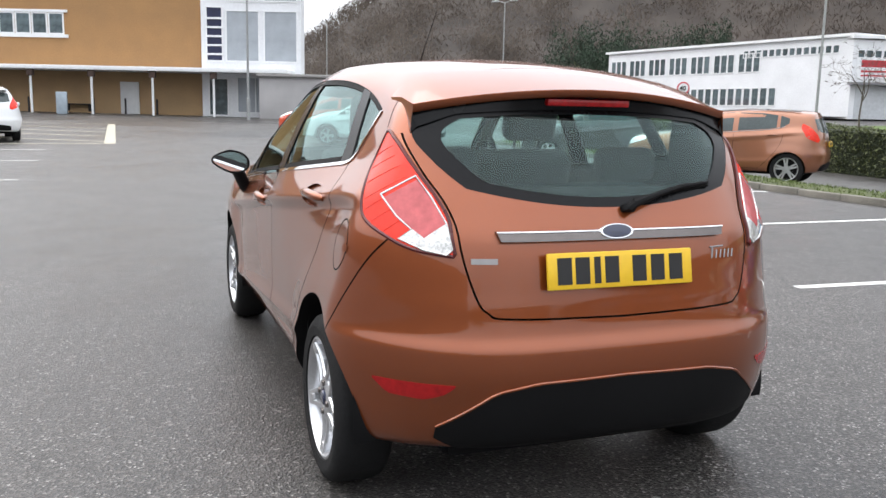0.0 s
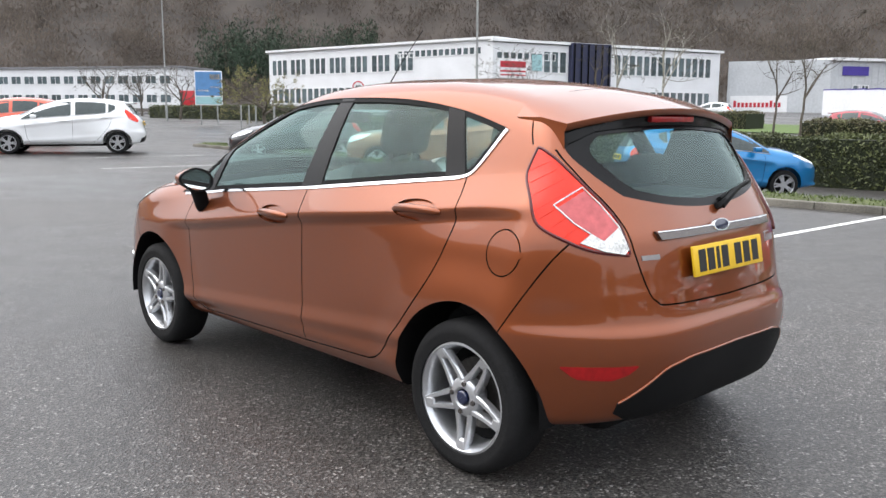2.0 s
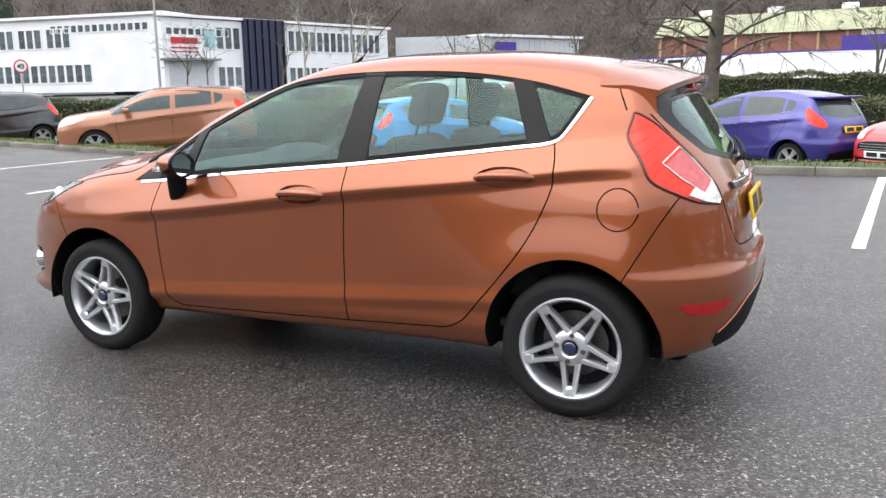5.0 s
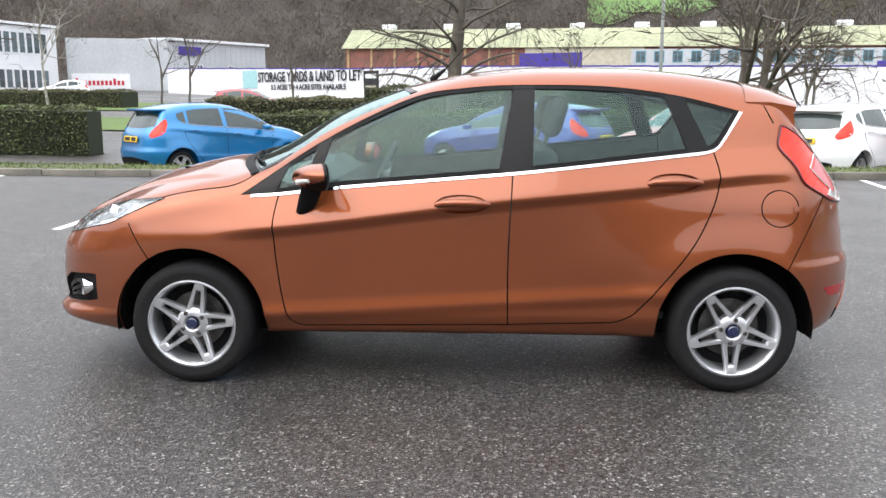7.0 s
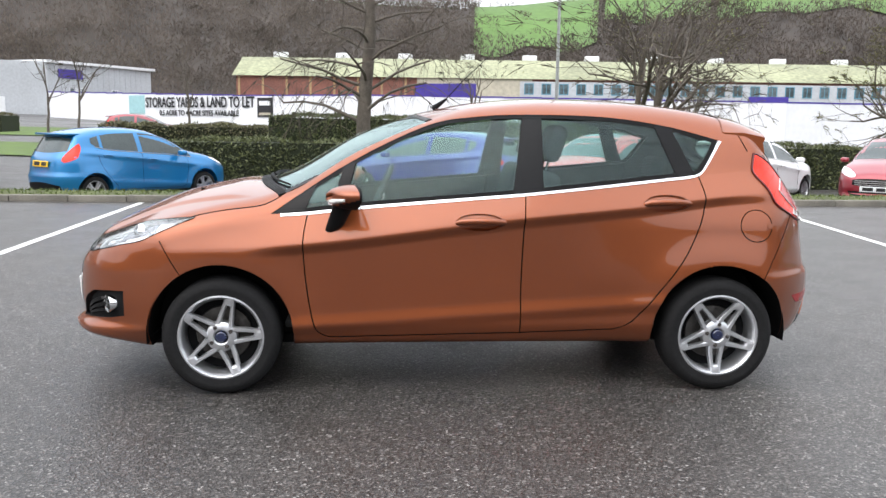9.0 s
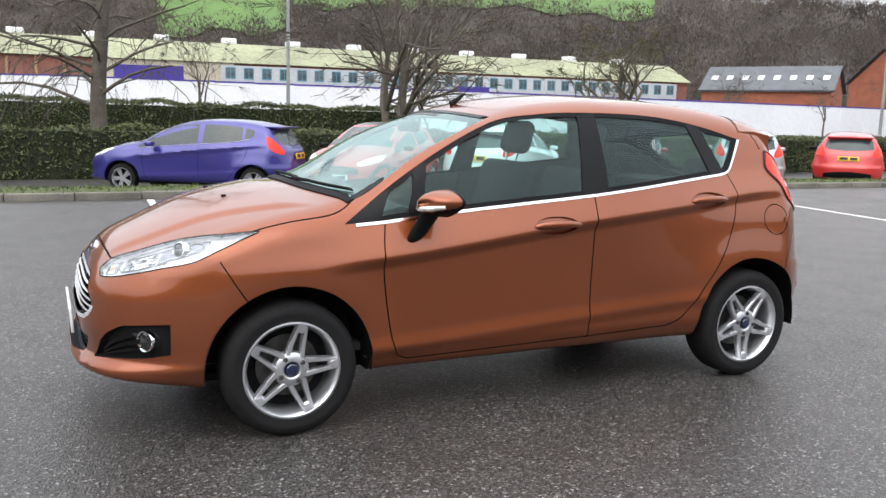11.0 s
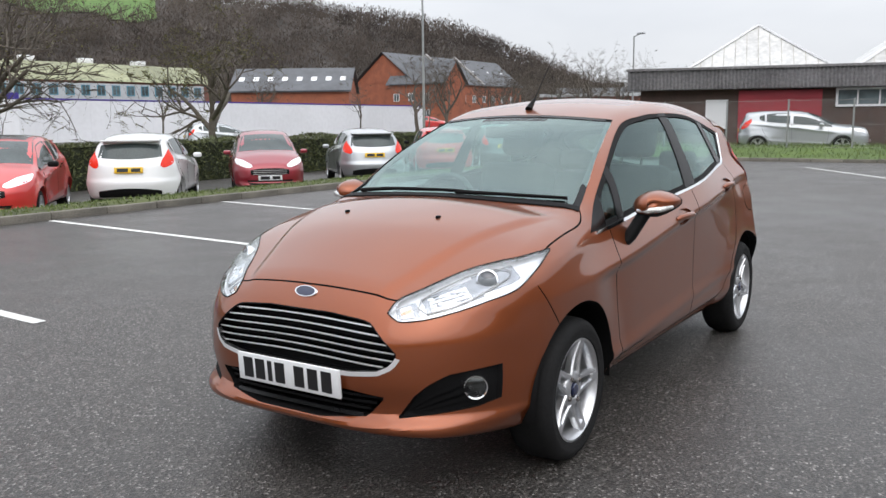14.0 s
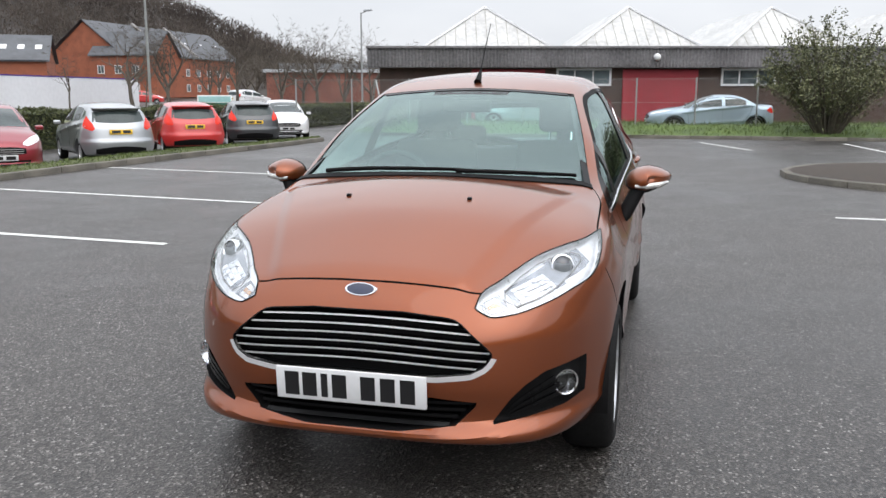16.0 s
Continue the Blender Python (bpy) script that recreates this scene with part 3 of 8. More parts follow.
def prism3(loop, n, lo, hi):
    """A closed prism over a 3D loop, along n."""
    n = Vector(n).normalized()
    bm = bmesh.new()
    a, b = [bm.verts.new(Vector(p) + n * lo) for p in loop], [bm.verts.new(Vector(p) + n * hi) for p in loop]
    for i in range(len(a)):
        bm.faces.new((a[i], a[(i + 1) % len(a)], b[(i + 1) % len(a)], b[i]))
    bm.faces.new(a[::-1])
    bm.faces.new(b)
    bmesh.ops.triangulate(bm, faces=[f for f in bm.faces if len(f.verts) > 4])
    bmesh.ops.recalc_face_normals(bm, faces=bm.faces)
    return bm


def line3(pts, n):
    """n points along a smooth 3D line."""
    P = np.array(pts, float)
    s = np.concatenate([[0], np.cumsum(np.linalg.norm(np.diff(P, axis=0), axis=1))])
    q = np.linspace(0, s[-1], n)
    return np.stack([curve(list(zip(s, P[:, k])))(q) for k in range(3)], 1)


def ribbon(line, w):
    """The outline of a narrow strip along a 2D line."""
    L = np.asarray(line, float)
    t = np.gradient(L, axis=0)
    t /= np.linalg.norm(t, axis=1)[:, None]
    n = np.stack([-t[:, 1], t[:, 0]], 1) * w / 2
    return np.concatenate([L + n, (L - n)[::-1]])


def carve(me, cutters, cut=2):
    """The mesh less each of the cutters, as a new mesh."""
    ob = new("carving", me)
    made = []
    for bm in cutters:
        bm, face = bm if isinstance(bm, tuple) else (bm, cut)
        cme = bpy.data.meshes.new("cutter")
        bm.to_mesh(cme)
        bm.free()
        for k in range(cut + 1):
            cme.materials.append(me.materials[k])
        cme.polygons.foreach_set("material_index", [face] * len(cme.polygons))
        c = new("cutter", cme)
        made.append(c)
        mod = ob.modifiers.new("cut", "BOOLEAN")
        mod.operation, mod.solver, mod.object = "DIFFERENCE", "MANIFOLD", c
    dg = bpy.context.evaluated_depsgraph_get()
    dg.update()
    res = bpy.data.meshes.new_from_object(ob.evaluated_get(dg))
    for o in [ob] + made:
        data = o.data
        bpy.data.objects.remove(o)
        bpy.data.meshes.remove(data)
    return res


def islands(me):
    """The separate pieces of a mesh, as (centre, mesh) pairs, largest first."""
    n = len(me.vertices)
    ed = np.empty(len(me.edges) * 2, int)
    me.edges.foreach_get("vertices", ed)
    ed = ed.reshape(-1, 2)
    lab = np.arange(n)
    while True:
        m = np.minimum(lab[ed[:, 0]], lab[ed[:, 1]])
        new_lab = lab.copy()
        np.minimum.at(new_lab, ed[:, 0], m)
        np.minimum.at(new_lab, ed[:, 1], m)
        new_lab = new_lab[new_lab]
        if (new_lab == lab).all():
            break
        lab = new_lab
    co = np.empty(n * 3)
    me.vertices.foreach_get("co", co)
    co = co.reshape(-1, 3)
    lens, loops, mi = np.empty(len(me.polygons), int), np.empty(len(me.loops), int), np.empty(len(me.polygons), int)
    me.polygons.foreach_get("loop_total", lens)
    me.polygons.foreach_get("material_index", mi)
    me.loops.foreach_get("vertex_index", loops)
    starts = np.concatenate([[0], np.cumsum(lens)[:-1]])
    flab = lab[loops[starts]]
    out = []
    for l in np.unique(flab):
        fs = np.nonzero(flab == l)[0]
        idx = np.nonzero(lab == l)[0]
        remap = np.full(n, -1)
        remap[idx] = np.arange(len(idx))
        sub = bpy.data.meshes.new("piece")
        sub.from_pydata(co[idx].tolist(), [], [remap[loops[starts[f]:starts[f] + lens[f]]].tolist() for f in fs])
        sub.polygons.foreach_set("material_index", mi[fs].tolist())
        sub.update()
        out.append((len(fs), co[idx].min(0), co[idx].max(0), sub))
    return sorted(out, key=lambda o: -o[0])

# ---- the copper hatchback ----
HATCH = dict(
    top=[(2.3, 0.40), (2.1, 0.60), (2.02, 0.69), (1.96, 0.74), (1.79, 0.83), (1.51, 0.945), (1.24, 1.005), (1.08, 1.03), (0.98, 1.065), (0.57, 1.285), (0.24, 1.395), (-0.09, 1.46), (-0.41, 1.482), (-0.76, 1.478), (-1.16, 1.445), (-1.46, 1.39), (-1.75, 1.33)],
    crown=[(2.1, 0.26), (1.8, 0.24), (1.4, 0.18), (1.1, 0.17), (0.8, 0.26), (0.4, 0.24), (0.0, 0.15), (-1.0, 0.15), (-1.6, 0.22)],
    belt=[(1.3, 0.84), (1.0, 0.885), (0.52, 0.94), (-0.25, 1.0), (-1.12, 1.09), (-1.5, 1.13)],
    plan=[(-2.0, 0.775), (-1.7, 0.812), (-1.45, 0.832), (-1.1, 0.836), (-0.6, 0.822), (0.0, 0.814), (0.6, 0.812), (1.0, 0.80), (1.4, 0.781), (1.7, 0.730), (2.1, 0.62)],
    crease=[(1.6, 0.70), (0.99, 0.735), (-0.24, 0.88), (-0.84, 0.94), (-1.36, 1.0), (-1.8, 1.02)],
    front=[(0.0, 1.97), (0.14, 2.01), (0.225, 2.035), (0.278, 2.085), (0.305, 2.080), (0.350, 2.036), (0.46, 2.05), (0.59, 2.04), (0.69, 2.0), (0.76, 1.975), (1.0, 1.93), (1.6, 1.9)],
    fplan=1.26, rplan=0.82, lean=0.5,
    rear=[(0.1, -1.60), (0.2, -1.68), (0.25, -1.79), (0.31, -1.845), (0.42, -1.88), (0.52, -1.893), (0.58, -1.89), (0.625, -1.868), (0.73, -1.848), (0.89, -1.815), (0.98, -1.765), (1.28, -1.565), (1.5, -1.42)],
)
HERO = Body(**HATCH, bonnet=0.013, flare=0.011)

DLO_TOP = polyline([(1.0, 0.893), (0.62, 1.140), (0.23, 1.327), (-0.025, 1.374), (-0.29, 1.388), (-0.68, 1.38), (-1.0, 1.338), (-1.265, 1.272)], 60)
DLO_LOW = np.concatenate([sharp_line([(1.0, 0.890), (0.83, 0.902), (0.52, 0.937), (-0.25, 1.003), (-1.09, 1.09)], 46), polyline([(-1.09, 1.09), (-1.15, 1.105), (-1.19, 1.15), (-1.265, 1.268)], 15)[1:]])
SCREEN_TOP = np.array([(0.275 - 0.30 * y * y, y) for y in np.linspace(-0.49, 0.49, 30)])
SCREEN_LOW = np.array([(1.085 - 0.33 * y * y, y) for y in np.linspace(-0.645, 0.645, 30)])
BACK_TOP = np.array([(y, 1.300 - 0.10 * y * y) for y in np.linspace(-0.50, 0.50, 30)])
BACK_LOW = np.array([(y, 0.988 + 0.26 * y * y) for y in np.linspace(-0.46, 0.46, 30)])
BACK_SIDE = polyline([(0.46, 1.043), (0.50, 1.078), (0.541, 1.125), (0.578, 1.185), (0.565, 1.235), (0.50, 1.275)], 14)


def loop_of(A, B):
    return np.concatenate([A, B[::-1]])


def circle(cx, cz, rx, rz, n=40):
    return np.array([(cx + rx * math.cos(2 * math.pi * i / n), cz + rz * math.sin(2 * math.pi * i / n)) for i in range(n)])


back_loop = np.concatenate([BACK_LOW, BACK_SIDE[1:], BACK_TOP[::-1][1:], (BACK_SIDE[::-1] * (-1, 1))[1:-1]])

hero = thing("car", "copper-brown metallic five-door hatchback parked on damp asphalt", "car")
P0, Q0 = HERO.shell(270, 88, 128)
P1, Q1 = HERO.shell(60, 30, 26, off=-0.045, flip=True)
skin = bpy.data.meshes.new("skin")
skin.from_pydata(P0.tolist() + P1.tolist(), [], [tuple(q) for q in Q0] + [tuple(i + len(P0) for i in q) for q in Q1])
skin.materials.append(M_COPPER)
skin.materials.append(M_INNER)
skin.materials.append(M_BLACK)
skin.polygons.foreach_set("material_index", [0] * len(Q0) + [1] * len(Q1))

GRILLE_TOP = sharp_line([(-0.437, 0.566), (-0.415, 0.590), (-0.345, 0.648), (-0.325, 0.661), (-0.295, 0.669), (-0.15, 0.681), (0.15, 0.681), (0.295, 0.669), (0.325, 0.661), (0.345, 0.648), (0.415, 0.590), (0.437, 0.566)], 45)
GRILLE_LOW = sharp_line([(-0.437, 0.553), (-0.42, 0.525), (-0.375, 0.503), (-0.27, 0.492), (0.27, 0.492), (0.375, 0.503), (0.42, 0.525), (0.437, 0.553)], 45)
LGR_TOP = sharp_line([(-0.395, 0.410), (-0.26, 0.425), (0.26, 0.425), (0.395, 0.410)], 30)
LGR_LOW = sharp_line([(-0.392, 0.398), (-0.335, 0.336), (-0.15, 0.315), (0.15, 0.315), (0.335, 0.336), (0.392, 0.398)], 30)
FOG_TOP = sharp_line([(0.443, 0.344), (0.494, 0.417), (0.536, 0.457), (0.591, 0.492), (0.671, 0.504), (0.732, 0.510)], 24)
FOG_LOW = sharp_line([(0.446, 0.337), (0.55, 0.349), (0.652, 0.363), (0.707, 0.384), (0.732, 0.498)], 24)
TAIL_GAP = [(0.602, 1.200), (0.597, 1.16), (0.567, 1.08), (0.533, 1.015), (0.511, 0.948), (0.504, 0.87), (0.486, 0.79), (0.459, 0.715), (0.43, 0.69), (0.377, 0.677), (0.0, 0.668)]

cutters = [
    prism(loop_of(DLO_TOP, DLO_LOW), "y", -1.2, 1.2),
    prism(loop_of(SCREEN_TOP, SCREEN_LOW), "z", 0.75, 1.9),
    prism(back_loop, "x", -2.2, -1.15),
]
for ax in (1.2445, -1.2445):
    for lo, hi in ((0.50, 1.2), (-1.2, -0.50)):
        arch = [(ax + 0.352 * math.cos(a), 0.30 + 0.352 * math.sin(a)) for a in np.linspace(0, math.pi, 40)]
        cutters.append(prism(arch + [(ax - 0.33, 0.0), (ax + 0.33, 0.0)], "y", lo, hi))
tail_line = polyline(TAIL_GAP, 50)
roof_gap = polyline([(-1.29, 0.0), (-1.31, 0.3), (-1.335, 0.45), (-1.345, 0.50)], 24)
cutters.append(prism(ribbon(np.concatenate([tail_line, tail_line[::-1][1:] * (-1, 1)]), 0.006), "x", -2.2, -1.42))
cutters.append(prism(ribbon(np.concatenate([roof_gap[::-1] * (1, -1), roof_gap[1:]]), 0.006), "z", 1.2, 1.8))
hood_side = polyline([(1.930, 0.0), (1.925, 0.2), (1.912, 0.36), (1.885, 0.425), (1.785, 0.492), (1.685, 0.556), (1.595, 0.63), (1.515, 0.68), (1.42, 0.705), (1.34, 0.703), (1.175, 0.698), (1.03, 0.688), (0.945, 0.645), (0.92, 0.60)], 70)
cutters.append(prism(ribbon(np.concatenate([hood_side[::-1] * (1, -1), hood_side[1:]]), 0.006), "z", 0.66, 1.4))
front_gap = polyline([(0.815, 0.93), (0.84, 0.80), (0.842, 0.70), (0.83, 0.56), (0.805, 0.40), (0.775, 0.315), (0.72, 0.285)], 30)
low_gap = np.array([(0.72, 0.285), (-0.22, 0.305), (-0.70, 0.325)])
rear_gap = polyline([(-0.70, 0.325), (-0.765, 0.35), (-0.83, 0.41), (-1.035, 0.665), (-1.135, 0.86), (-1.16, 0.99), (-1.135, 1.12)], 30)
door_loop = np.concatenate([front_gap, low_gap[1:2], rear_gap])
mid_gap = polyline([(-0.245, 1.03), (-0.235, 0.85), (-0.225, 0.57), (-0.228, 0.300)], 20)
for lo, hi in ((0.45, 1.2), (-1.2, -0.45)):
    cutters.append(prism(ribbon(door_loop, 0.006), "y", lo, hi))
    cutters.append(prism(ribbon(mid_gap, 0.006), "y", lo, hi))
    cutters.append(prism(ribbon(polyline([(-1.340, 1.395), (-1.372, 1.31), (-1.415, 1.215)], 12), 0.006), "y", lo, hi))
    cutters.append(prism(ribbon(polyline([(-1.66, 0.93), (-1.60, 0.84), (-1.53, 0.72), (-1.45, 0.58)], 16), 0.005), "y", lo, hi))
    cutters.append(prism(ribbon(polyline([(1.53, 0.76), (1.47, 0.66), (1.41, 0.57)], 12), 0.005), "y", lo, hi))
HANDLES = ((-0.015, 0.862), (-0.957, 0.957))
for hx, hz in HANDLES:
    th = np.linspace(math.pi, 0, 26)
    rim_up, rim_lo = [np.stack([hx + 0.115 * np.cos(th), hz + q * (0.039 * np.sin(th) + 0.003)], 1) for q in (1, -1)]
    for sgn in (1, -1):
        hollow = HERO.sheet("side", rim_up, rim_lo, 8, 0.05, 0.063, sgn)
        bmesh.ops.recalc_face_normals(hollow, faces=hollow.faces)
        cutters.append((hollow, 0))
for a0 in (0.0, math.pi):
    arc = np.array([(-1.42 + 0.079 * math.cos(a), 0.848 + 0.079 * math.sin(a)) for a in np.linspace(a0 - 0.1, a0 + math.pi + 0.1, 30)])
    cutters.append(prism(ribbon(arc, 0.005), "y", 0.45, 1.2))
cutters.append(prism(loop_of(GRILLE_TOP, GRILLE_LOW), "x", 1.9, 2.4))
cutters.append(prism(loop_of(LGR_TOP, LGR_LOW), "x", 1.9, 2.4))
for s in (1, -1):
    cutters.append(prism(loop_of(FOG_TOP, FOG_LOW) * (s, 1), "x", 1.72, 2.4))

# lamp openings
HL_N, TL_N = (0.72, 0.50, 0.48), (-0.70, 0.70, 0.12)
HL_UP = line3([(1.953, 0.376, 0.698), (1.914, 0.384, 0.731), (1.83, 0.437, 0.766), (1.765, 0.473, 0.789), (1.665, 0.536, 0.823), (1.575, 0.612, 0.846), (1.51, 0.664, 0.857), (1.364, 0.714, 0.873)], 36)
HL_LO = line3([(1.955, 0.381, 0.692), (1.958, 0.425, 0.672), (1.93, 0.487, 0.677), (1.86, 0.573, 0.699), (1.76, 0.652, 0.730), (1.61, 0.720, 0.768), (1.50, 0.729, 0.816), (1.372, 0.717, 0.867)], 36)
TL_OUT = line3([(-1.43, 0.612, 1.203), (-1.42, 0.648, 1.13), (-1.475, 0.703, 1.045), (-1.53, 0.73, 0.957), (-1.63, 0.685, 0.90), (-1.70, 0.61, 0.866), (-1.762, 0.524, 0.854)], 36)
TL_IN = line3([(-1.445, 0.607, 1.199), (-1.527, 0.608, 1.157), (-1.61, 0.577, 1.08), (-1.67, 0.543, 1.015), (-1.722, 0.522, 0.948), (-1.763, 0.520, 0.862)], 36)
for s in (1, -1):
    f3 = np.array([1, s, 1])
    cutters.append(prism3(np.concatenate([HL_UP, HL_LO[::-1]]) * f3, np.array(HL_N) * f3, -0.16, 0.25))

body_me = carve(skin, cutters)
for count, lo, hi, me in islands(body_me):
    for m in (M_COPPER, M_INNER, M_BLACK):
        me.materials.append(m)
    me.polygons.foreach_set("use_smooth", [True] * len(me.polygons))
    me.set_sharp_from_angle(angle=radians(30))
    c = (lo + hi) / 2
    size = hi - lo
    if count < 60:
        name = "trim_piece"
    elif size[0] > 3:
        name = "body"
    elif size[0] < 0.2 and size[2] < 0.2:
        name = "fuel_flap"
    elif c[0] > 1.2 and abs(c[1]) < 0.2:
        name = "bonnet"
    elif c[0] < -1.3 and abs(c[1]) < 0.2:
        name = "tailgate"
    elif c[0] > 1.2:
        name = "bonnet_edge"
    elif c[0] > 0.1:
        name = "front_door"
    elif c[0] < -0.3:
        name = "rear_door"
    else:
        name = "panel"
    me.name = name
    part(name, me, None, hero)

def pair(name, make, mat, parent, label="", angle=32):
    """A part on the car's left and its mirror twin on the right: make(sign) gives a bmesh."""
    return [part(name, make(s), mat, parent, label, angle=angle) for s in (1, -1)]


def mirrored(bm, s):
    if s < 0:
        bmesh.ops.scale(bm, vec=(1, -1, 1), verts=bm.verts)
    return bm


# side windows
def side_glass(A, B, off=-0.007):
    return lambda s: HERO.sheet("side", A, B, 6, off, 0.0, s)


def seg(p, q, n=12):
    return np.linspace(p, q, n)


dlo_top = curve([(x, z) for x, z in DLO_TOP[::-1]])
dlo_low = curve([(x, z) for x, z in DLO_LOW[::-1][6:]] + [(-1.262, 1.262)])


def band(x0a, x1a, x0b, x1b, n=16, pad=0.004):
    """Low and top lines of a window between two slanting edges (a: foot, b: head)."""
    xa, xb = np.linspace(x0a, x1a, n), np.linspace(x0b, x1b, n)
    return np.stack([xa, dlo_low(xa) + pad], 1), np.stack([xb, dlo_top(xb) - pad], 1)


for nm, b in (("front_door_window", band(0.665, -0.195, 0.605, -0.258)), ("rear_door_window", band(-0.312, -1.055, -0.328, -0.955)), ("rear_quarter_window", band(-1.105, -1.17, -1.005, -1.245)), ("front_quarter_window", band(0.86, 0.69, 0.80, 0.635))):
    for o in pair(nm, side_glass(*b), M_GLASS, hero):
        o.visible_shadow = False
for nm, b in (("middle_pillar", band(-0.180, -0.332, -0.246, -0.344)), ("rear_pillar_strip", band(-1.03, -1.125, -0.93, -1.022)), ("window_divider", band(0.712, 0.645, 0.652, 0.588)), ("mirror_corner", band(0.995, 0.84, 0.985, 0.775))):
    pair(nm, lambda s, b=b: HERO.sheet("side", b[0], b[1], 6, -0.002, 0.012, s), M_GLOSSBLACK, hero)
dlo = loop_of(DLO_TOP, DLO_LOW)
pair("window_frame", lambda s: HERO.ring("side", dlo, shrink(dlo, 0.020), -0.003, 0.012, s), M_BLACK, hero)
chrome_low = DLO_LOW + np.stack([np.interp(DLO_LOW[:, 0], (-1.27, -1.12), (-0.016, 0.0)), np.interp(DLO_LOW[:, 0], (-1.25, -1.1), (-0.003, -0.012))], 1)
pair("chrome_strip", lambda s: HERO.sheet("side", DLO_LOW[1:], chrome_low[1:], 2, 0.005, 0.012, s), M_CHROME, hero, "bright chrome waist strip")

# windscreen, rear window
for nm, view, A, B, L in (("windscreen", "top", SCREEN_TOP, SCREEN_LOW, None), ("rear_window", "rear", BACK_TOP, BACK_LOW, back_loop)):
    if L is None:
        g = HERO.sheet(view, A, B, 14, -0.004, 0.0)
        L = loop_of(A, B)
    else:
        g = bmesh.new()
        gy = np.linspace(-0.583, 0.583, 37)
        glo = np.interp(np.abs(gy), (0, 0.22, 0.388, 0.46, 0.541, 0.583), (0.985, 0.998, 1.02, 1.041, 1.123, 1.19))
        ghi = np.interp(np.abs(gy), (0, 0.25, 0.5, 0.56, 0.583), (1.30, 1.294, 1.272, 1.235, 1.20))
        rows = [HERO.on("rear", np.stack([gy, glo + (ghi - glo) * t], 1), -0.006) for t in np.linspace(0, 1, 13)]
        grid_faces(g, rows)
    o = part(nm, g, M_SCREEN if nm == "windscreen" else M_GLASS, hero)
    o.visible_shadow = False
    part(nm + "_border", HERO.ring(view, L, ((0, 1.135) + (L - (0, 1.135)) * (0.865, 0.80) if view == "rear" else shrink(L, 0.028)), -0.001, 0.010), M_GLOSSBLACK, hero)
part("mirror_shade_band", HERO.sheet("top", SCREEN_TOP[9:21] + (0.02, 0), SCREEN_TOP[9:21] + (0.085, 0), 3, -0.004, 0.004), M_GLOSSBLACK, hero)

# spoiler over the rear window, with the high brake lamp under its lip
SP_Y = np.linspace(-0.575, 0.575, 37)
sp_base = HERO.on("top", np.stack([-1.33 + 0.10 * SP_Y**2, SP_Y], 1), 0.004)
sp_foot = HERO.on("rear", np.stack([SP_Y * 0.98, 1.282 - 0.10 * SP_Y**2 - 0.25 * np.clip(np.abs(SP_Y) - 0.46, 0, 1)], 1), 0.003)
sp_tip = np.stack([-1.615 + 0.27 * SP_Y**2, SP_Y, 1.345 - 0.17 * SP_Y**2], 1)
sp_under = np.stack([-1.605 + 0.27 * SP_Y**2, SP_Y, 1.322 - 0.18 * SP_Y**2], 1)
SPOIL = [sp_base, (sp_base + sp_tip) / 2 + (0, 0, 0.010), sp_tip, (sp_tip + sp_under) / 2 + (-0.006, 0, 0), sp_under, sp_foot]


def spoiler_row(t):
    return SPOIL[t]


bm = bmesh.new()
grid_faces(bm, [spoiler_row(t) for t in range(5)])
spoiler = part("spoiler", bm, M_COPPER, hero, angle=50)
bm = bmesh.new()
grid_faces(bm, [spoiler_row(4), [0.5 * a + 0.5 * b + np.array([0.01, 0, 0.012]) for a, b in zip(spoiler_row(4), spoiler_row(5))], spoiler_row(5)])
part("underside", bm, M_GLOSSBLACK, spoiler, "black underside")
for s in (1, -1):
    bm = bmesh.new()
    j = 0 if s < 0 else -1
    low = HERO.on("rear", [(0.583 * s, 1.20)], 0.002)[0]
    pts = [spoiler_row(t)[j] for t in range(5)]
    bm.faces.new([bm.verts.new(p) for p in pts + [low]])
    bmesh.ops.triangulate(bm, faces=bm.faces)
    inner = bmesh.new()
    inner.faces.new([inner.verts.new(p) for p in (spoiler_row(4)[j], low, spoiler_row(5)[j])])
    part("end_lining", inner, M_GLOSSBLACK, spoiler)
    part("end_plate", bm, M_COPPER, spoiler)
part("high_brake_lamp", boxed((-1.590, -0.15, 1.292), (-1.560, 0.15, 1.316), 0.006), M_REFLECTOR, spoiler, "red high brake lamp")

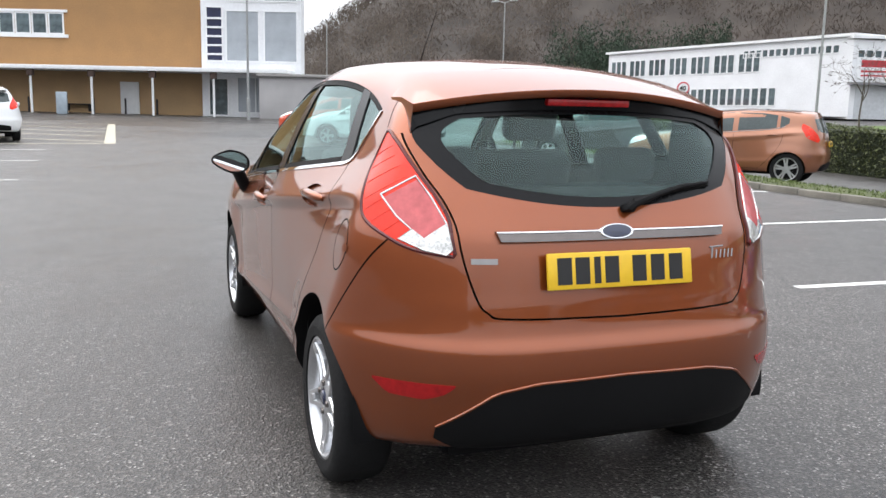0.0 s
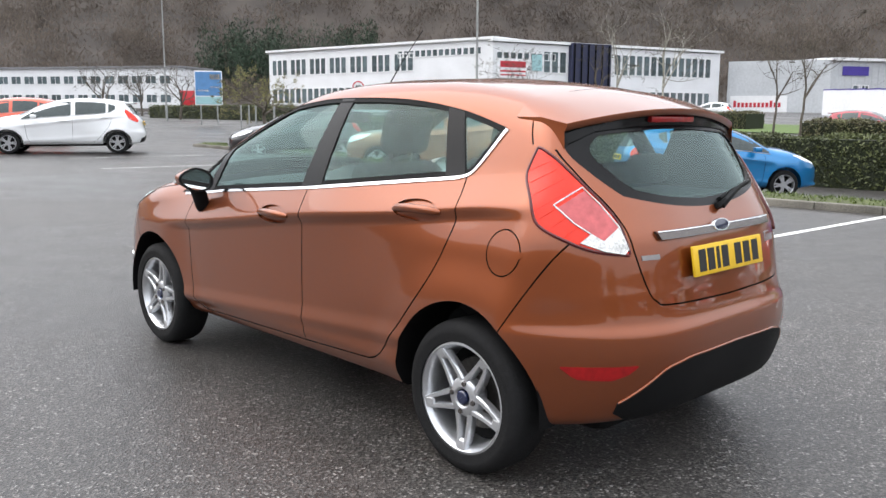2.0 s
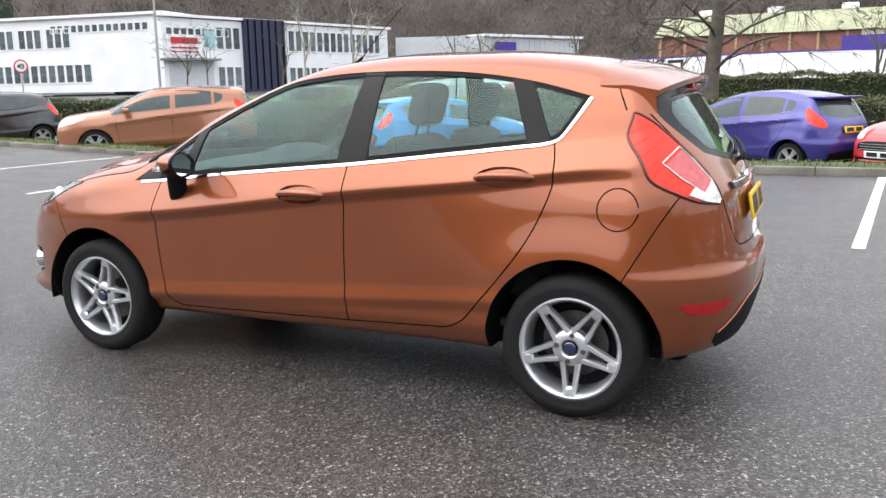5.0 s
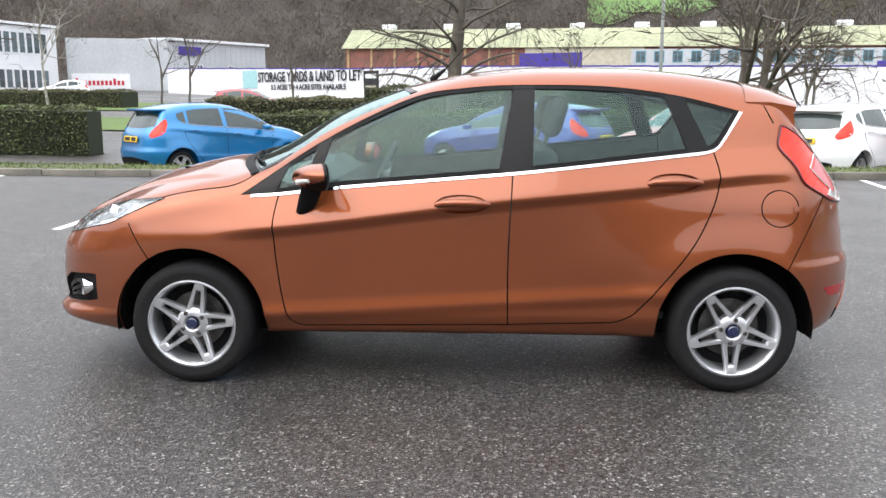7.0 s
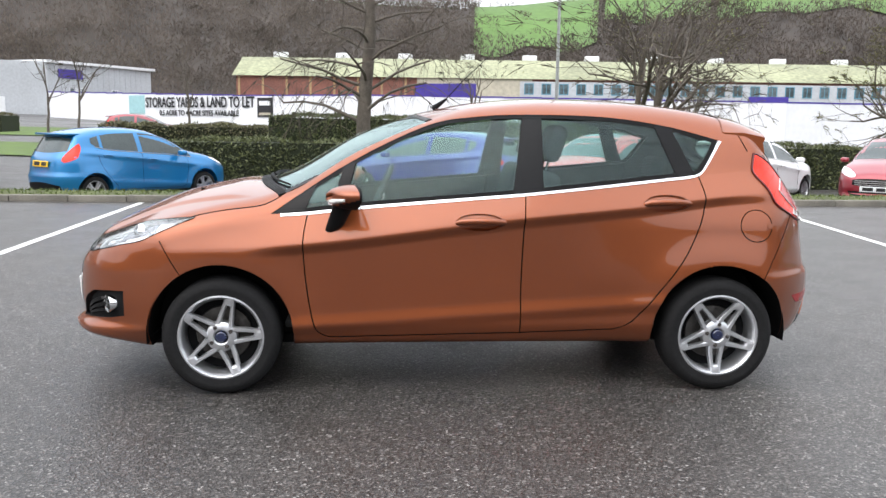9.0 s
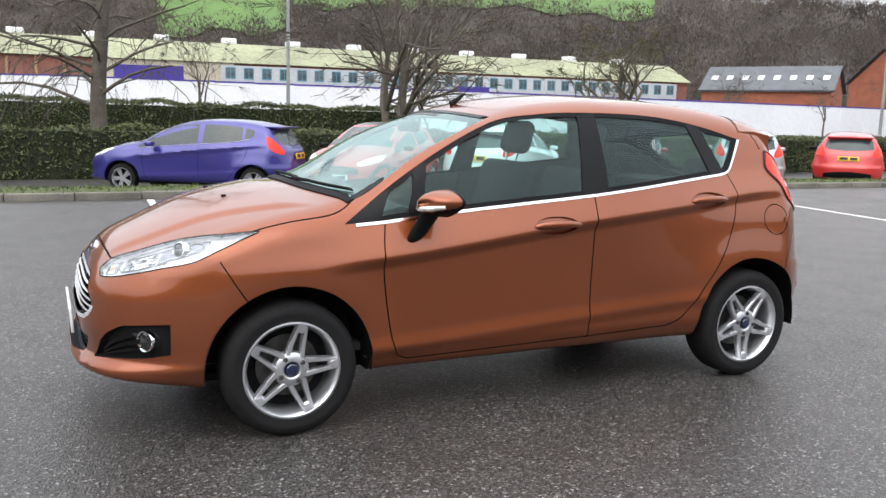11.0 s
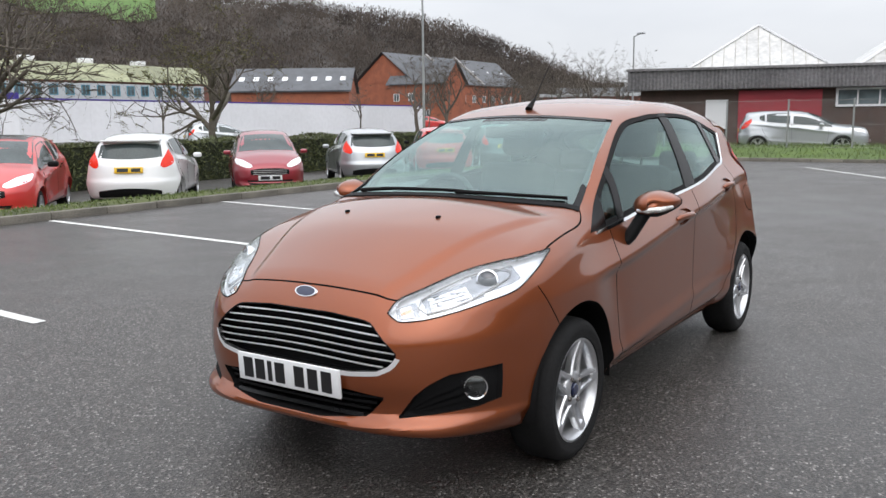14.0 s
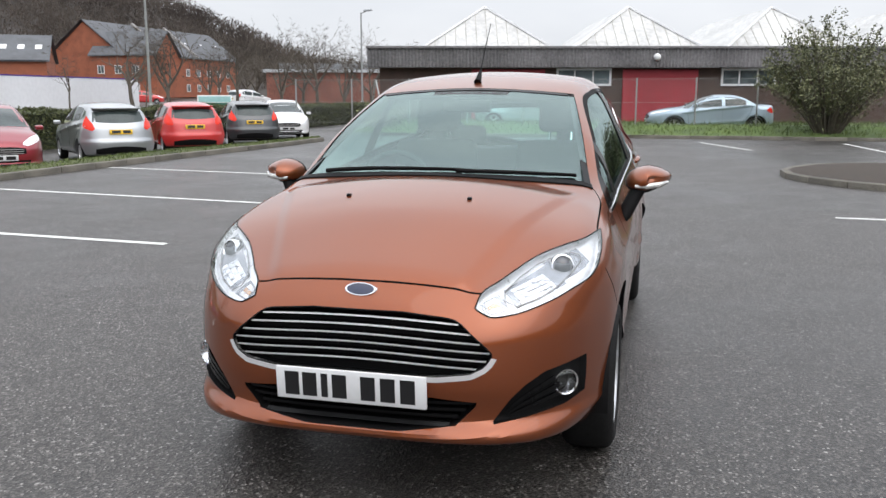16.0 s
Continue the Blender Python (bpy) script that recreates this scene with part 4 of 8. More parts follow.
# head lamps
def headlamp(s):
    f3 = np.array([1, s, 1])
    n = tuple(np.array(HL_N) * f3)
    up, lo = HL_UP * f3, HL_LO * f3
    rim = np.concatenate([up, lo[::-1]])
    mid = rim.mean(0)

    def spot(u, v, off):
        k = int(u * 35)
        return HERO.on(n, [up[k] * (1 - v) + lo[k] * v], off)[0]
    # the bright tray: a shallow dish under the cover
    tray = bmesh.new()
    grid_faces(tray, [HERO.on(n, rim + (mid - rim) * k, o) for k, o in ((0.0, 0.0005), (0.0, -0.020), (0.04, -0.024))], close_v=True)
    HERO.sheet(n, up + (mid - up) * 0.04, lo + (mid - lo) * 0.04, 12, -0.024, 0, bm=tray)
    lamp = part("headlamp", tray, M_LAMPSILVER, hero, "bright clear headlamp with chrome reflectors", angle=60)
    # dark seal round the cover
    bm = bmesh.new()
    tube(bm, [tuple(p) for p in HERO.on(n, np.concatenate([rim, rim[:1]]), 0.0005)], 0.0028, 6, cap=False)
    part("seal", bm, M_GLOSSBLACK, lamp, "thin black seal", angle=80)
    # thin dark contour round the main reflectors
    loop = [spot(u, v, -0.017) for u, v in ((0.20, 0.30), (0.32, 0.20), (0.46, 0.16), (0.60, 0.17), (0.68, 0.26), (0.70, 0.42), (0.66, 0.58), (0.56, 0.70), (0.44, 0.80), (0.32, 0.84), (0.22, 0.80), (0.19, 0.55))]
    bm = bmesh.new()
    tube(bm, [tuple(p) for p in loop + loop[:1]], 0.0022, 6, cap=False)
    part("contour", bm, M_GREYTRIM, lamp, angle=80)
    axis = Vector((0.86, 0.40 * s, 0.30)).normalized()

    def bowl(name, u, v, off, prof, mat, sides=28, label=""):
        bm = bmesh.new()
        lathe(bm, prof, sides, "x")
        bmesh.ops.transform(bm, matrix=Matrix.Translation(spot(u, v, off)) @ axis.to_track_quat("X", "Z").to_matrix().to_4x4(), verts=bm.verts)
        return part(name, bm, mat, lamp, label)
    bowl("projector_ring", 0.545, 0.46, -0.020, [(0.030, 0.006), (0.035, 0.012), (0.040, 0.010), (0.043, 0.0), (0.043, -0.02)], M_CHROME)
    bowl("projector_lens", 0.545, 0.46, -0.020, [(0.031, 0.004), (0.029, 0.010), (0.020, 0.017), (0.010, 0.020), (0.001, 0.021)], M_LENSDARK, label="dark glass projector lens")
    # grey plates behind the facets put the reflector bowls' shading into colour
    for k0, k1, v0, v1 in ((7, 17, 0.26, 0.84), (17, 25, 0.20, 0.76), (2, 6, 0.30, 0.84)):
        u_, l_ = up[k0:k1 + 1], lo[k0:k1 + 1]
        part("back_plate", HERO.sheet(n, u_ + (l_ - u_) * v0, u_ + (l_ - u_) * v1, 4, -0.0222, 0.0), M_LAMPGREY, lamp)
    # stepped facets of the main-beam reflector
    rng2 = random.Random(5)
    for i in range(7):
        for j in range(4):
            u, v = 0.235 + 0.028 * i, 0.34 + 0.115 * j + 0.01 * i
            a, c = spot(u, v, -0.020 - rng2.uniform(0, 0.003)), spot(u + 0.027, v + 0.10, -0.017 - rng2.uniform(0, 0.006))
            bq, d = spot(u + 0.027, v, -0.017 - rng2.uniform(0, 0.006)), spot(u, v + 0.10, -0.017 - rng2.uniform(0, 0.006))
            bm = bmesh.new()
            bm.faces.new([bm.verts.new(q) for q in (a, bq, c, d)])
            part("facet", bm, (M_CHROME, M_LAMPSILVER)[rng2.random() < 0.4], lamp)
    for i in range(3):
        for j in range(3):
            u, v = 0.09 + 0.026 * i, 0.36 + 0.15 * j
            bm = bmesh.new()
            bm.faces.new([bm.verts.new(spot(u + du, v + dv, -0.018 - rng2.uniform(0, 0.005))) for du, dv in ((0, 0), (0.025, 0), (0.025, 0.13), (0, 0.13))])
            part("indicator_facet", bm, M_AMBERLENS if (i + j) % 2 else M_LAMPSILVER, lamp)
    cover = part("cover", HERO.sheet(n, up, lo, 8, 0.002, 0.0), M_LAMPGLASS, lamp)
    cover.visible_shadow = False


M_LAMPSILVER = surf("bright_lamp_housing", (0.88, 0.89, 0.91), 0.30, 0.45, var=0.10, scale=22, fine=90)
M_LAMPGREY = surf("shaded_reflector_grey", (0.36, 0.37, 0.39), 0.22, 0.75, var=0.35, scale=45, fine=160)
M_AMBERLENS = surf("pale_amber_bowl", (0.66, 0.44, 0.30), 0.15, 0.5, var=0.2, scale=40)
M_LENSDARK = surf("projector_lens_glass", (0.07, 0.075, 0.085), 0.03, 0.3, coat=1.0, var=0.2)
headlamp(1)
headlamp(-1)


# tail lamps: red outer, paler square, clear foot
def taillamp(s):
    f3 = np.array([1, s, 1])
    n = tuple(np.array(TL_N) * f3)
    out, inn = TL_OUT * f3, TL_IN * f3

    def cell(u0, u1, v0, v1, off, thick):
        a, b = int(u0 * 35), int(u1 * 35)
        o, i = out[a:b + 1], inn[a:b + 1]
        return HERO.sheet(n, o + (i - o) * v0, o + (i - o) * v1, 8, off, thick)
    lamp = part("tail_lamp", cell(0, 1, 0, 1, 0.006, 0.012), M_REDLENS, hero, "red tail lamp with a clear foot")
    rim = np.concatenate([out, inn[::-1]])
    bm = bmesh.new()
    tube(bm, [tuple(p) for p in HERO.on(n, np.concatenate([rim, rim[:1]]), 0.004)], 0.006, 6, cap=False)
    part("gasket", bm, M_DARKRED, lamp)
    part("pale_cell", cell(0.46, 0.80, 0.40, 0.93, 0.011, 0.006), M_PINKLENS, lamp, "pale pink lamp cell")
    part("clear_cell", cell(0.72, 0.985, 0.10, 0.42, 0.010, 0.006), M_CLEARLENS, lamp, "clear reversing cell")
    part("clear_cell", cell(0.80, 0.985, 0.40, 0.93, 0.0105, 0.006), M_CLEARLENS, lamp, "clear reversing cell")
    for u in (0.16, 0.24, 0.32, 0.40, 0.48, 0.56, 0.64):
        k = int(u * 35)
        part("lens_rib", HERO.bead(n, np.linspace(out[k] * 0.93 + inn[k] * 0.07, out[k] * (0.62 if u > 0.42 else 0.2) + inn[k] * (0.38 if u > 0.42 else 0.8), 6), 0.0016, 0.006), M_REDLENS, lamp)
    loop = [out[int(u * 35)] + (inn[int(u * 35)] - out[int(u * 35)]) * v for u, v in ((0.45, 0.38), (0.45, 0.95), (0.62, 0.95), (0.80, 0.95), (0.985, 0.93), (0.985, 0.5), (0.98, 0.12), (0.86, 0.09), (0.73, 0.10), (0.725, 0.38), (0.62, 0.385), (0.45, 0.38))]
    bm = bmesh.new()
    tube(bm, [tuple(p) for p in HERO.on(n, np.array(loop), 0.0105)], 0.0030, 6)
    part("cell_border", bm, M_CLEARLENS, lamp)


M_DARKRED = surf("dark_red_gasket", (0.08, 0.006, 0.006), 0.3, var=0.2)
taillamp(1)
taillamp(-1)

# front: grille, bars, badge, plate, fog lamps
def at_front(y, z, off=0.0):
    return HERO.on("front", [(y, z)], off)[0]


grille = part("grille", HERO.sheet("front", shrink(loop_of(GRILLE_TOP, GRILLE_LOW), -0.012)[:45], shrink(loop_of(GRILLE_TOP, GRILLE_LOW), -0.012)[45:][::-1], 6, -0.05, 0), M_BLACK, hero, "black grille with thin chrome bars")
gtop, glow = curve([(y, z) for y, z in GRILLE_TOP[(GRILLE_TOP[:, 0] > -0.437) & (GRILLE_TOP[:, 0] < 0.437)]]), curve([(y, z) for y, z in GRILLE_LOW[1:-1]])
for zz in (0.662, 0.637, 0.611, 0.585, 0.559, 0.533):
    w = [y for y in np.linspace(-0.43, 0.43, 87) if glow(y) + 0.004 < zz - 0.11 * y * y < gtop(y) - 0.004]
    line = np.array([(y, zz - 0.11 * y * y) for y in w])
    bm = bmesh.new()
    grid_faces(bm, [HERO.on("front", line + (0, dz), o) for dz, o in ((0.0016, -0.010), (0.0010, -0.006), (-0.0022, -0.007), (-0.0020, -0.014), (0.0015, -0.014))], close_u=True)
    bar = part("chrome_bar", bm, M_SATIN, grille)
    bm = bmesh.new()
    grid_faces(bm, [HERO.on("front", line + (0, dz), o) for dz, o in ((0.002, -0.014), (-0.0024, -0.014), (-0.004, -0.045), (0.001, -0.045))], close_u=True)
    part("slat", bm, M_GLOSSBLACK, bar)
bm = bmesh.new()
edge = loop_of(GRILLE_TOP, GRILLE_LOW)
tube(bm, [tuple(q) for q in HERO.on("front", np.concatenate([edge, edge[:1]]), -0.001)], 0.0025, 6, cap=False)
part("grille_edge", bm, M_GLOSSBLACK, grille, angle=80)
part("chrome_surround", HERO.sheet("front", GRILLE_LOW, shrink(loop_of(GRILLE_TOP, GRILLE_LOW), -0.017)[45:][::-1], 2, 0.0015, 0.02), M_SATIN, hero, "chrome lower grille surround")
lower = part("lower_grille", HERO.sheet("front", LGR_TOP + (0, 0.01), LGR_LOW - (0, 0.01), 4, -0.05, 0), M_BLACK, hero)
for zz in (0.335, 0.358, 0.381, 0.404):
    wl = 0.31 + (zz - 0.335) * 1.1
    bm = bmesh.new()
    line = np.array([(y, zz) for y in np.linspace(-wl, wl, 31)])
    grid_faces(bm, [HERO.on("front", line + (0, dz), o) for dz, o in ((0.005, -0.012), (-0.005, -0.012), (-0.005, -0.05), (0.005, -0.05))], close_u=True)
    part("slat", bm, M_GLOSSBLACK, lower)


def plate(name, base, ink, x, z0, z1, y0, tilt, sgn):
    bm = boxed((-0.006, -0.25, -0.054), (0.006, 0.25, 0.054), 0.004)
    o = part(name, bm, base, hero)
    o.matrix_basis = pose(x, y0, (z0 + z1) / 2, 0, tilt, 0)
    for k, y in enumerate((-0.195, -0.135, -0.085, -0.035, 0.06, 0.125, 0.19)):
        w = 0.011 if k == 2 else 0.024
        bar = part("bar", boxed((0.006 * sgn - 0.001, -w, -0.0395), (0.006 * sgn + 0.001, w, 0.0395), 0.0), ink, o)
        bar.location = (0, y * sgn, 0)
    return o


plate("front_plate", M_WHITEPLATE, M_PLATEINK, 2.070, 0.392, 0.503, 0.0, 4, 1)
plate("rear_plate", M_YELLOWPLATE, M_PLATEINK, -1.856, 0.758, 0.869, 0.02, 10, -1)


def badge(p, n, w, h):
    bm = bmesh.new()
    rows = [[(d, w * k * math.cos(a), h * k * math.sin(a)) for a in np.linspace(0, 2 * math.pi, 32, endpoint=False)] for k, d in ((1, -0.006), (1, 0.002), (0.94, 0.006), (0.84, 0.006), (0.82, 0.003), (0.02, 0.004))]
    grid_faces(bm, rows, close_v=True)
    m = Matrix.Translation(p) @ Vector(n).to_track_quat("X", "Z").to_matrix().to_4x4()
    bmesh.ops.transform(bm, matrix=m, verts=bm.verts)
    o = part("badge", bm, M_CHROME, hero, "oval badge with a dark blue field")
    bm = bmesh.new()
    grid_faces(bm, [[(d, w * k * math.cos(a), h * k * math.sin(a)) for a in np.linspace(0, 2 * math.pi, 32, endpoint=False)] for k, d in ((0.83, 0.0055), (0.5, 0.0068), (0.02, 0.0072))], close_v=True)
    bmesh.ops.transform(bm, matrix=m, verts=bm.verts)
    part("field", bm, M_BADGEBLUE, o)


badge(at_front(0, 0.737, 0.002), (0.86, 0, 0.5), 0.055, 0.023)
badge(HERO.on("rear", [(0.02, 0.922)], 0.016)[0], (-0.96, 0, 0.28), 0.060, 0.024)

for s in (1, -1):
    A, B = FOG_TOP * (s, 1), FOG_LOW * (s, 1)
    fog = part("fog_surround", HERO.sheet("front", A + (0, 0.008), B - (0, 0.008), 6, -0.03, 0), M_BLACK, hero, "black fog lamp surround")
    for t in (0.3, 0.5, 0.7):
        k = slice(3, 15)
        part("louvre", HERO.sheet("front", (A + (B - A) * (t - 0.06))[k], (A + (B - A) * (t + 0.06))[k], 1, -0.014, 0.02), M_GLOSSBLACK, fog)
    p = HERO.on("front", [(0.645 * s, 0.434)], -0.020)[0]
    bm = bmesh.new()
    lathe(bm, [(0.001, -0.02), (0.022, -0.018), (0.034, -0.004), (0.038, 0.010), (0.043, 0.012), (0.045, 0.004), (0.045, -0.03)], 30, "x")
    bmesh.ops.transform(bm, matrix=Matrix.Translation(p) @ Vector((0.82, 0.57 * s, 0)).to_track_quat("X", "Z").to_matrix().to_4x4(), verts=bm.verts)
    part("fog_lamp", bm, M_CHROME, fog, "round chrome fog lamp")
    bm = bmesh.new()
    lathe(bm, [(0.037, 0.008), (0.025, 0.014), (0.001, 0.016)], 30, "x")
    bmesh.ops.transform(bm, matrix=Matrix.Translation(p) @ Vector((0.82, 0.57 * s, 0)).to_track_quat("X", "Z").to_matrix().to_4x4(), verts=bm.verts)
    part("fog_lens", bm, M_LAMPGLASS, fog)

# rear: trim bar, name bars, reflectors, dark valance
part("trim_bar", HERO.sheet("rear", np.array([(y, 0.926) for y in np.linspace(-0.385, 0.405, 24)]), np.array([(y, 0.899) for y in np.linspace(-0.375, 0.395, 24)]), 3, 0.016, 0.018), M_DARKTRIM, hero, "dark satin tailgate bar")
part("trim_edge", HERO.bead("rear", np.array([(y, 0.924) for y in np.linspace(-0.385, 0.405, 24)]), 0.0035, 0.016), M_CHROME, hero, "bright chrome edge")
part("trim_badge", HERO.sheet("rear", np.array([(y, 0.850) for y in np.linspace(0.405, 0.480, 6)]), np.array([(y, 0.834) for y in np.linspace(0.405, 0.480, 6)]), 2, 0.003, 0.005), M_GREYTRIM, hero, "small silver trim badge")
for k in range(6):
    y = -0.335 - 0.018 * k
    part("bar", HERO.bead("rear", np.array([(y, 0.825), (y - 0.006, 0.850 if k else 0.862)]), 0.0025, 0.0015), M_GREYTRIM, hero)
part("bar", HERO.bead("rear", np.array([(-0.33, 0.86), (-0.385, 0.862)]), 0.0025, 0.0015), M_GREYTRIM, hero)
ry = np.linspace(0.535, 0.735, 16)
pair("reflector", lambda s: HERO.sheet("rear", np.stack([ry * s, 0 * ry + 0.487], 1), np.stack([ry * s, np.interp(ry, (0.535, 0.56, 0.61, 0.70, 0.735), (0.482, 0.458, 0.437, 0.442, 0.480))], 1), 3, 0.003, 0.01), M_REFLECTOR, hero, "dark red bumper reflector")
vy = np.linspace(-0.575, 0.575, 41)
part("valance", HERO.sheet("rear", np.stack([vy, np.interp(np.abs(vy), (0, 0.30, 0.42, 0.60), (0.492, 0.486, 0.462, 0.335))], 1), np.stack([vy, np.interp(np.abs(vy), (0, 0.5, 0.60), (0.262, 0.268, 0.325))], 1), 8, 0.005, 0.012), M_BLACK, hero, "black plastic rear valance")
lip = np.stack([vy, np.interp(np.abs(vy), (0, 0.30, 0.42, 0.575), (0.496, 0.490, 0.466, 0.352))], 1)
part("valance_lip", HERO.bead("rear", lip, 0.0045, 0.004), M_COPPER, hero)
# rear wiper
bm = bmesh.new()
tube(bm, [tuple(HERO.on("rear", [(y, z)], o)[0]) for y, z, o in ((-0.045, 0.985, 0.02), (-0.06, 1.0, 0.035), (-0.16, 1.028, 0.034), (-0.26, 1.048, 0.026), (-0.38, 1.058, 0.018))], [0.016, 0.014, 0.010, 0.008, 0.005], 8)
wip = part("rear_wiper", bm, M_BLACK, hero)
part("blade", HERO.bead("rear", np.array([(-0.08, 1.008), (-0.23, 1.034), (-0.385, 1.048)]), 0.006, 0.006), M_BLACK, wip)
part("pivot", HERO.bead("rear", np.array([(-0.045, 0.975), (-0.045, 0.992)]), 0.022, 0.008, sides=12), M_BLACK, wip)

# windscreen wipers, cowl, washer jets, aerial
part("cowl", HERO.sheet("top", SCREEN_LOW + (-0.012, 0), np.array([(1.122 - 0.35 * y * y, y * 0.99) for y in np.linspace(-0.66, 0.66, 30)]), 3, 0.006, 0.014), M_BLACK, hero, "black cowl panel")
for pts in ([(1.060, 0.10), (1.048, 0.22), (0.998, 0.42), (0.925, 0.58)], [(0.985, -0.50), (1.015, -0.36), (1.048, -0.10), (1.045, 0.12)]):
    bm = bmesh.new()
    P = HERO.on("top", polyline(pts, 14), 0.014)
    tube(bm, [tuple(p) for p in P], list(np.linspace(0.0095, 0.0045, 14)), 8)
    wip = part("wiper", bm, M_BLACK, hero)
    part("blade", HERO.bead("top", polyline(pts, 14) - (0.008, 0), 0.004, 0.005), M_BLACK, wip)
for y in (-0.237, 0.237):
    p = HERO.on("top", [(1.415, y)], 0.0)[0]
    bm = boxed((-0.010, -0.008, -0.004), (0.012, 0.008, 0.008), 0.004)
    bmesh.ops.translate(bm, vec=p, verts=bm.verts)
    part("washer_jet", bm, M_BLACK, hero)
p = HERO.on("top", [(0.14, 0.0)], 0.0)[0]
bm = bmesh.new()
tube(bm, [p + (0.03, 0, -0.004), p + (0.0, 0, 0.02), p + (-0.045, 0, 0.055)], [0.020, 0.014, 0.007], 10)
aer = part("aerial", bm, M_BLACK, hero, "black roof aerial")
bm = bmesh.new()
tube(bm, [p + (-0.04, 0, 0.05), p + (-0.14, 0, 0.16), p + (-0.30, 0, 0.31)], [0.0035, 0.0025, 0.0018], 6)
part("mast", bm, M_BLACK, aer)

# door handles
for x, z in HANDLES:
    for s in (1, -1):
        P = HERO.on("side", np.array([(x + 0.118, z - 0.004), (x + 0.09, z + 0.004), (x + 0.03, z + 0.008), (x - 0.05, z + 0.008), (x - 0.10, z + 0.004), (x - 0.125, z)]), 0.0, s)
        lift = np.array([-0.004, 0.008, 0.016, 0.016, 0.008, -0.004])
        bm = bmesh.new()
        tube(bm, [(q[0], q[1] + s * l, q[2]) for q, l in zip(P, lift)], [0.010, 0.0155, 0.0175, 0.0175, 0.0155, 0.010], 12)
        part("handle", bm, M_COPPER, hero, angle=60)
# fuel flap finger dip
part("flap_dip", HERO.sheet("side", np.stack([-1.492 + 0.018 * np.cos(np.linspace(math.pi, 0, 10)), 0.848 + 0.014 * np.sin(np.linspace(math.pi, 0, 10))], 1), np.stack([-1.492 + 0.018 * np.cos(np.linspace(math.pi, 0, 10)), 0.848 - 0.014 * np.sin(np.linspace(math.pi, 0, 10))], 1), 3, 0.004, 0.0, 1), M_COPPER, hero)

# door mirrors
def door_mirror(s):
    def section(u, d=0.0):
        k = (1 - u**2.4) ** 0.5 if u < 1 else 0.02
        row = []
        for a in np.linspace(0, 2 * math.pi, 32, endpoint=False):
            c, q = [math.copysign(abs(v) ** 0.88, v) for v in (math.cos(a), math.sin(a))]
            row.append((0.582 + 0.145 * u - 0.03 * max(0.0, c), 0.866 + (0.099 + d) * k * c, 0.987 + (0.060 + d) * (0.25 + 0.75 * k) * (k > 0.03 or 1) * q * k ** 0.3 * (1 - 0.40 * max(0.0, c)) + 0.010 * c))
        return row

    def shell(us, keep):
        bm = bmesh.new()
        grid_faces(bm, [section(u) for u in us], close_v=True)
        bmesh.ops.delete(bm, geom=[f for f in bm.faces if not keep(f.calc_center_median())], context="FACES")
        return mirrored(bm, s)
    low = lambda c: c.z < 0.962 - 0.25 * (c.x - 0.64)
    us = [0.10, 0.2, 0.35, 0.5, 0.65, 0.78, 0.88, 0.95, 0.99, 1.0]
    cap = part("door_mirror", shell(us, low), M_BLACK, hero, "copper-capped door mirror with a black foot", angle=60)
    part("cap", shell(us, lambda c: not low(c)), M_COPPER, cap, "copper cap", angle=60)
    bm = bmesh.new()
    grid_faces(bm, [section(0.10), section(0.04, 0.002), section(0.0, 0.0), section(0.0, -0.008), section(0.06, -0.010)], close_v=True)
    part("rim", mirrored(bm, s), M_BLACK, cap, "black rim", angle=50)
    bm = bmesh.new()
    rows = []
    for t in np.linspace(0, 1, 12):
        c = Vector((0.705 - 0.068 * t, 0.758 + 0.080 * t**1.1, 0.800 + 0.165 * t))
        k = (1 - (1 - min(1, t / 0.25)) ** 2) ** 0.5 if t > 0 else 0.02
        rows.append([c + Vector((math.cos(a) * (0.044 + 0.012 * t) * k, 0.034 * math.sin(a) * k, -0.012 * math.cos(a) * k)) for a in np.linspace(0, 2 * math.pi, 18, endpoint=False)])
    grid_faces(bm, rows, close_v=True)
    part("foot", mirrored(bm, s), M_BLACK, cap, "black mirror foot", angle=60)
    bm = bmesh.new()
    tube(bm, [(0.707, 0.815, 0.962), (0.712, 0.865, 0.965), (0.687, 0.918, 0.970), (0.637, 0.950, 0.978)], [0.008, 0.013, 0.013, 0.008], 8)
    part("turn_signal", mirrored(bm, s), M_CLEARLENS, cap, "clear side turn signal", angle=60)
    bm = bmesh.new()
    rim2 = section(0.045, -0.008)
    bm.faces.new([bm.verts.new(q) for q in rim2])
    part("mirror_glass", mirrored(bm, s), M_MIRROR, cap)


M_MIRROR = surf("mirror_glass", (0.9, 0.92, 0.92), 0.02, 1.0, var=0.01)
door_mirror(1)
door_mirror(-1)

# underbody: floor pan, silencer
part("underbody", boxed((-1.66, -0.50, 0.18), (1.74, 0.50, 0.30), 0.05), M_BLACK, hero, "dark underbody")
# wheel housings
for ax in (1.2445, -1.2445):
    for s in (1, -1):
        bm = bmesh.new()
        grid_faces(bm, [[(ax + 0.356 * math.cos(a), y * s, 0.30 + 0.356 * math.sin(a)) for a in np.linspace(-0.13, math.pi + 0.13, 36)] for y in (0.775, 0.48)])
        grid_faces(bm, [[(ax + r * math.cos(a), 0.48 * s, 0.30 + r * math.sin(a)) for a in np.linspace(-0.13, math.pi + 0.13, 36)] for r in (0.356, 0.03)])
        part("wheel_housing", bm, M_BLACK, hero)


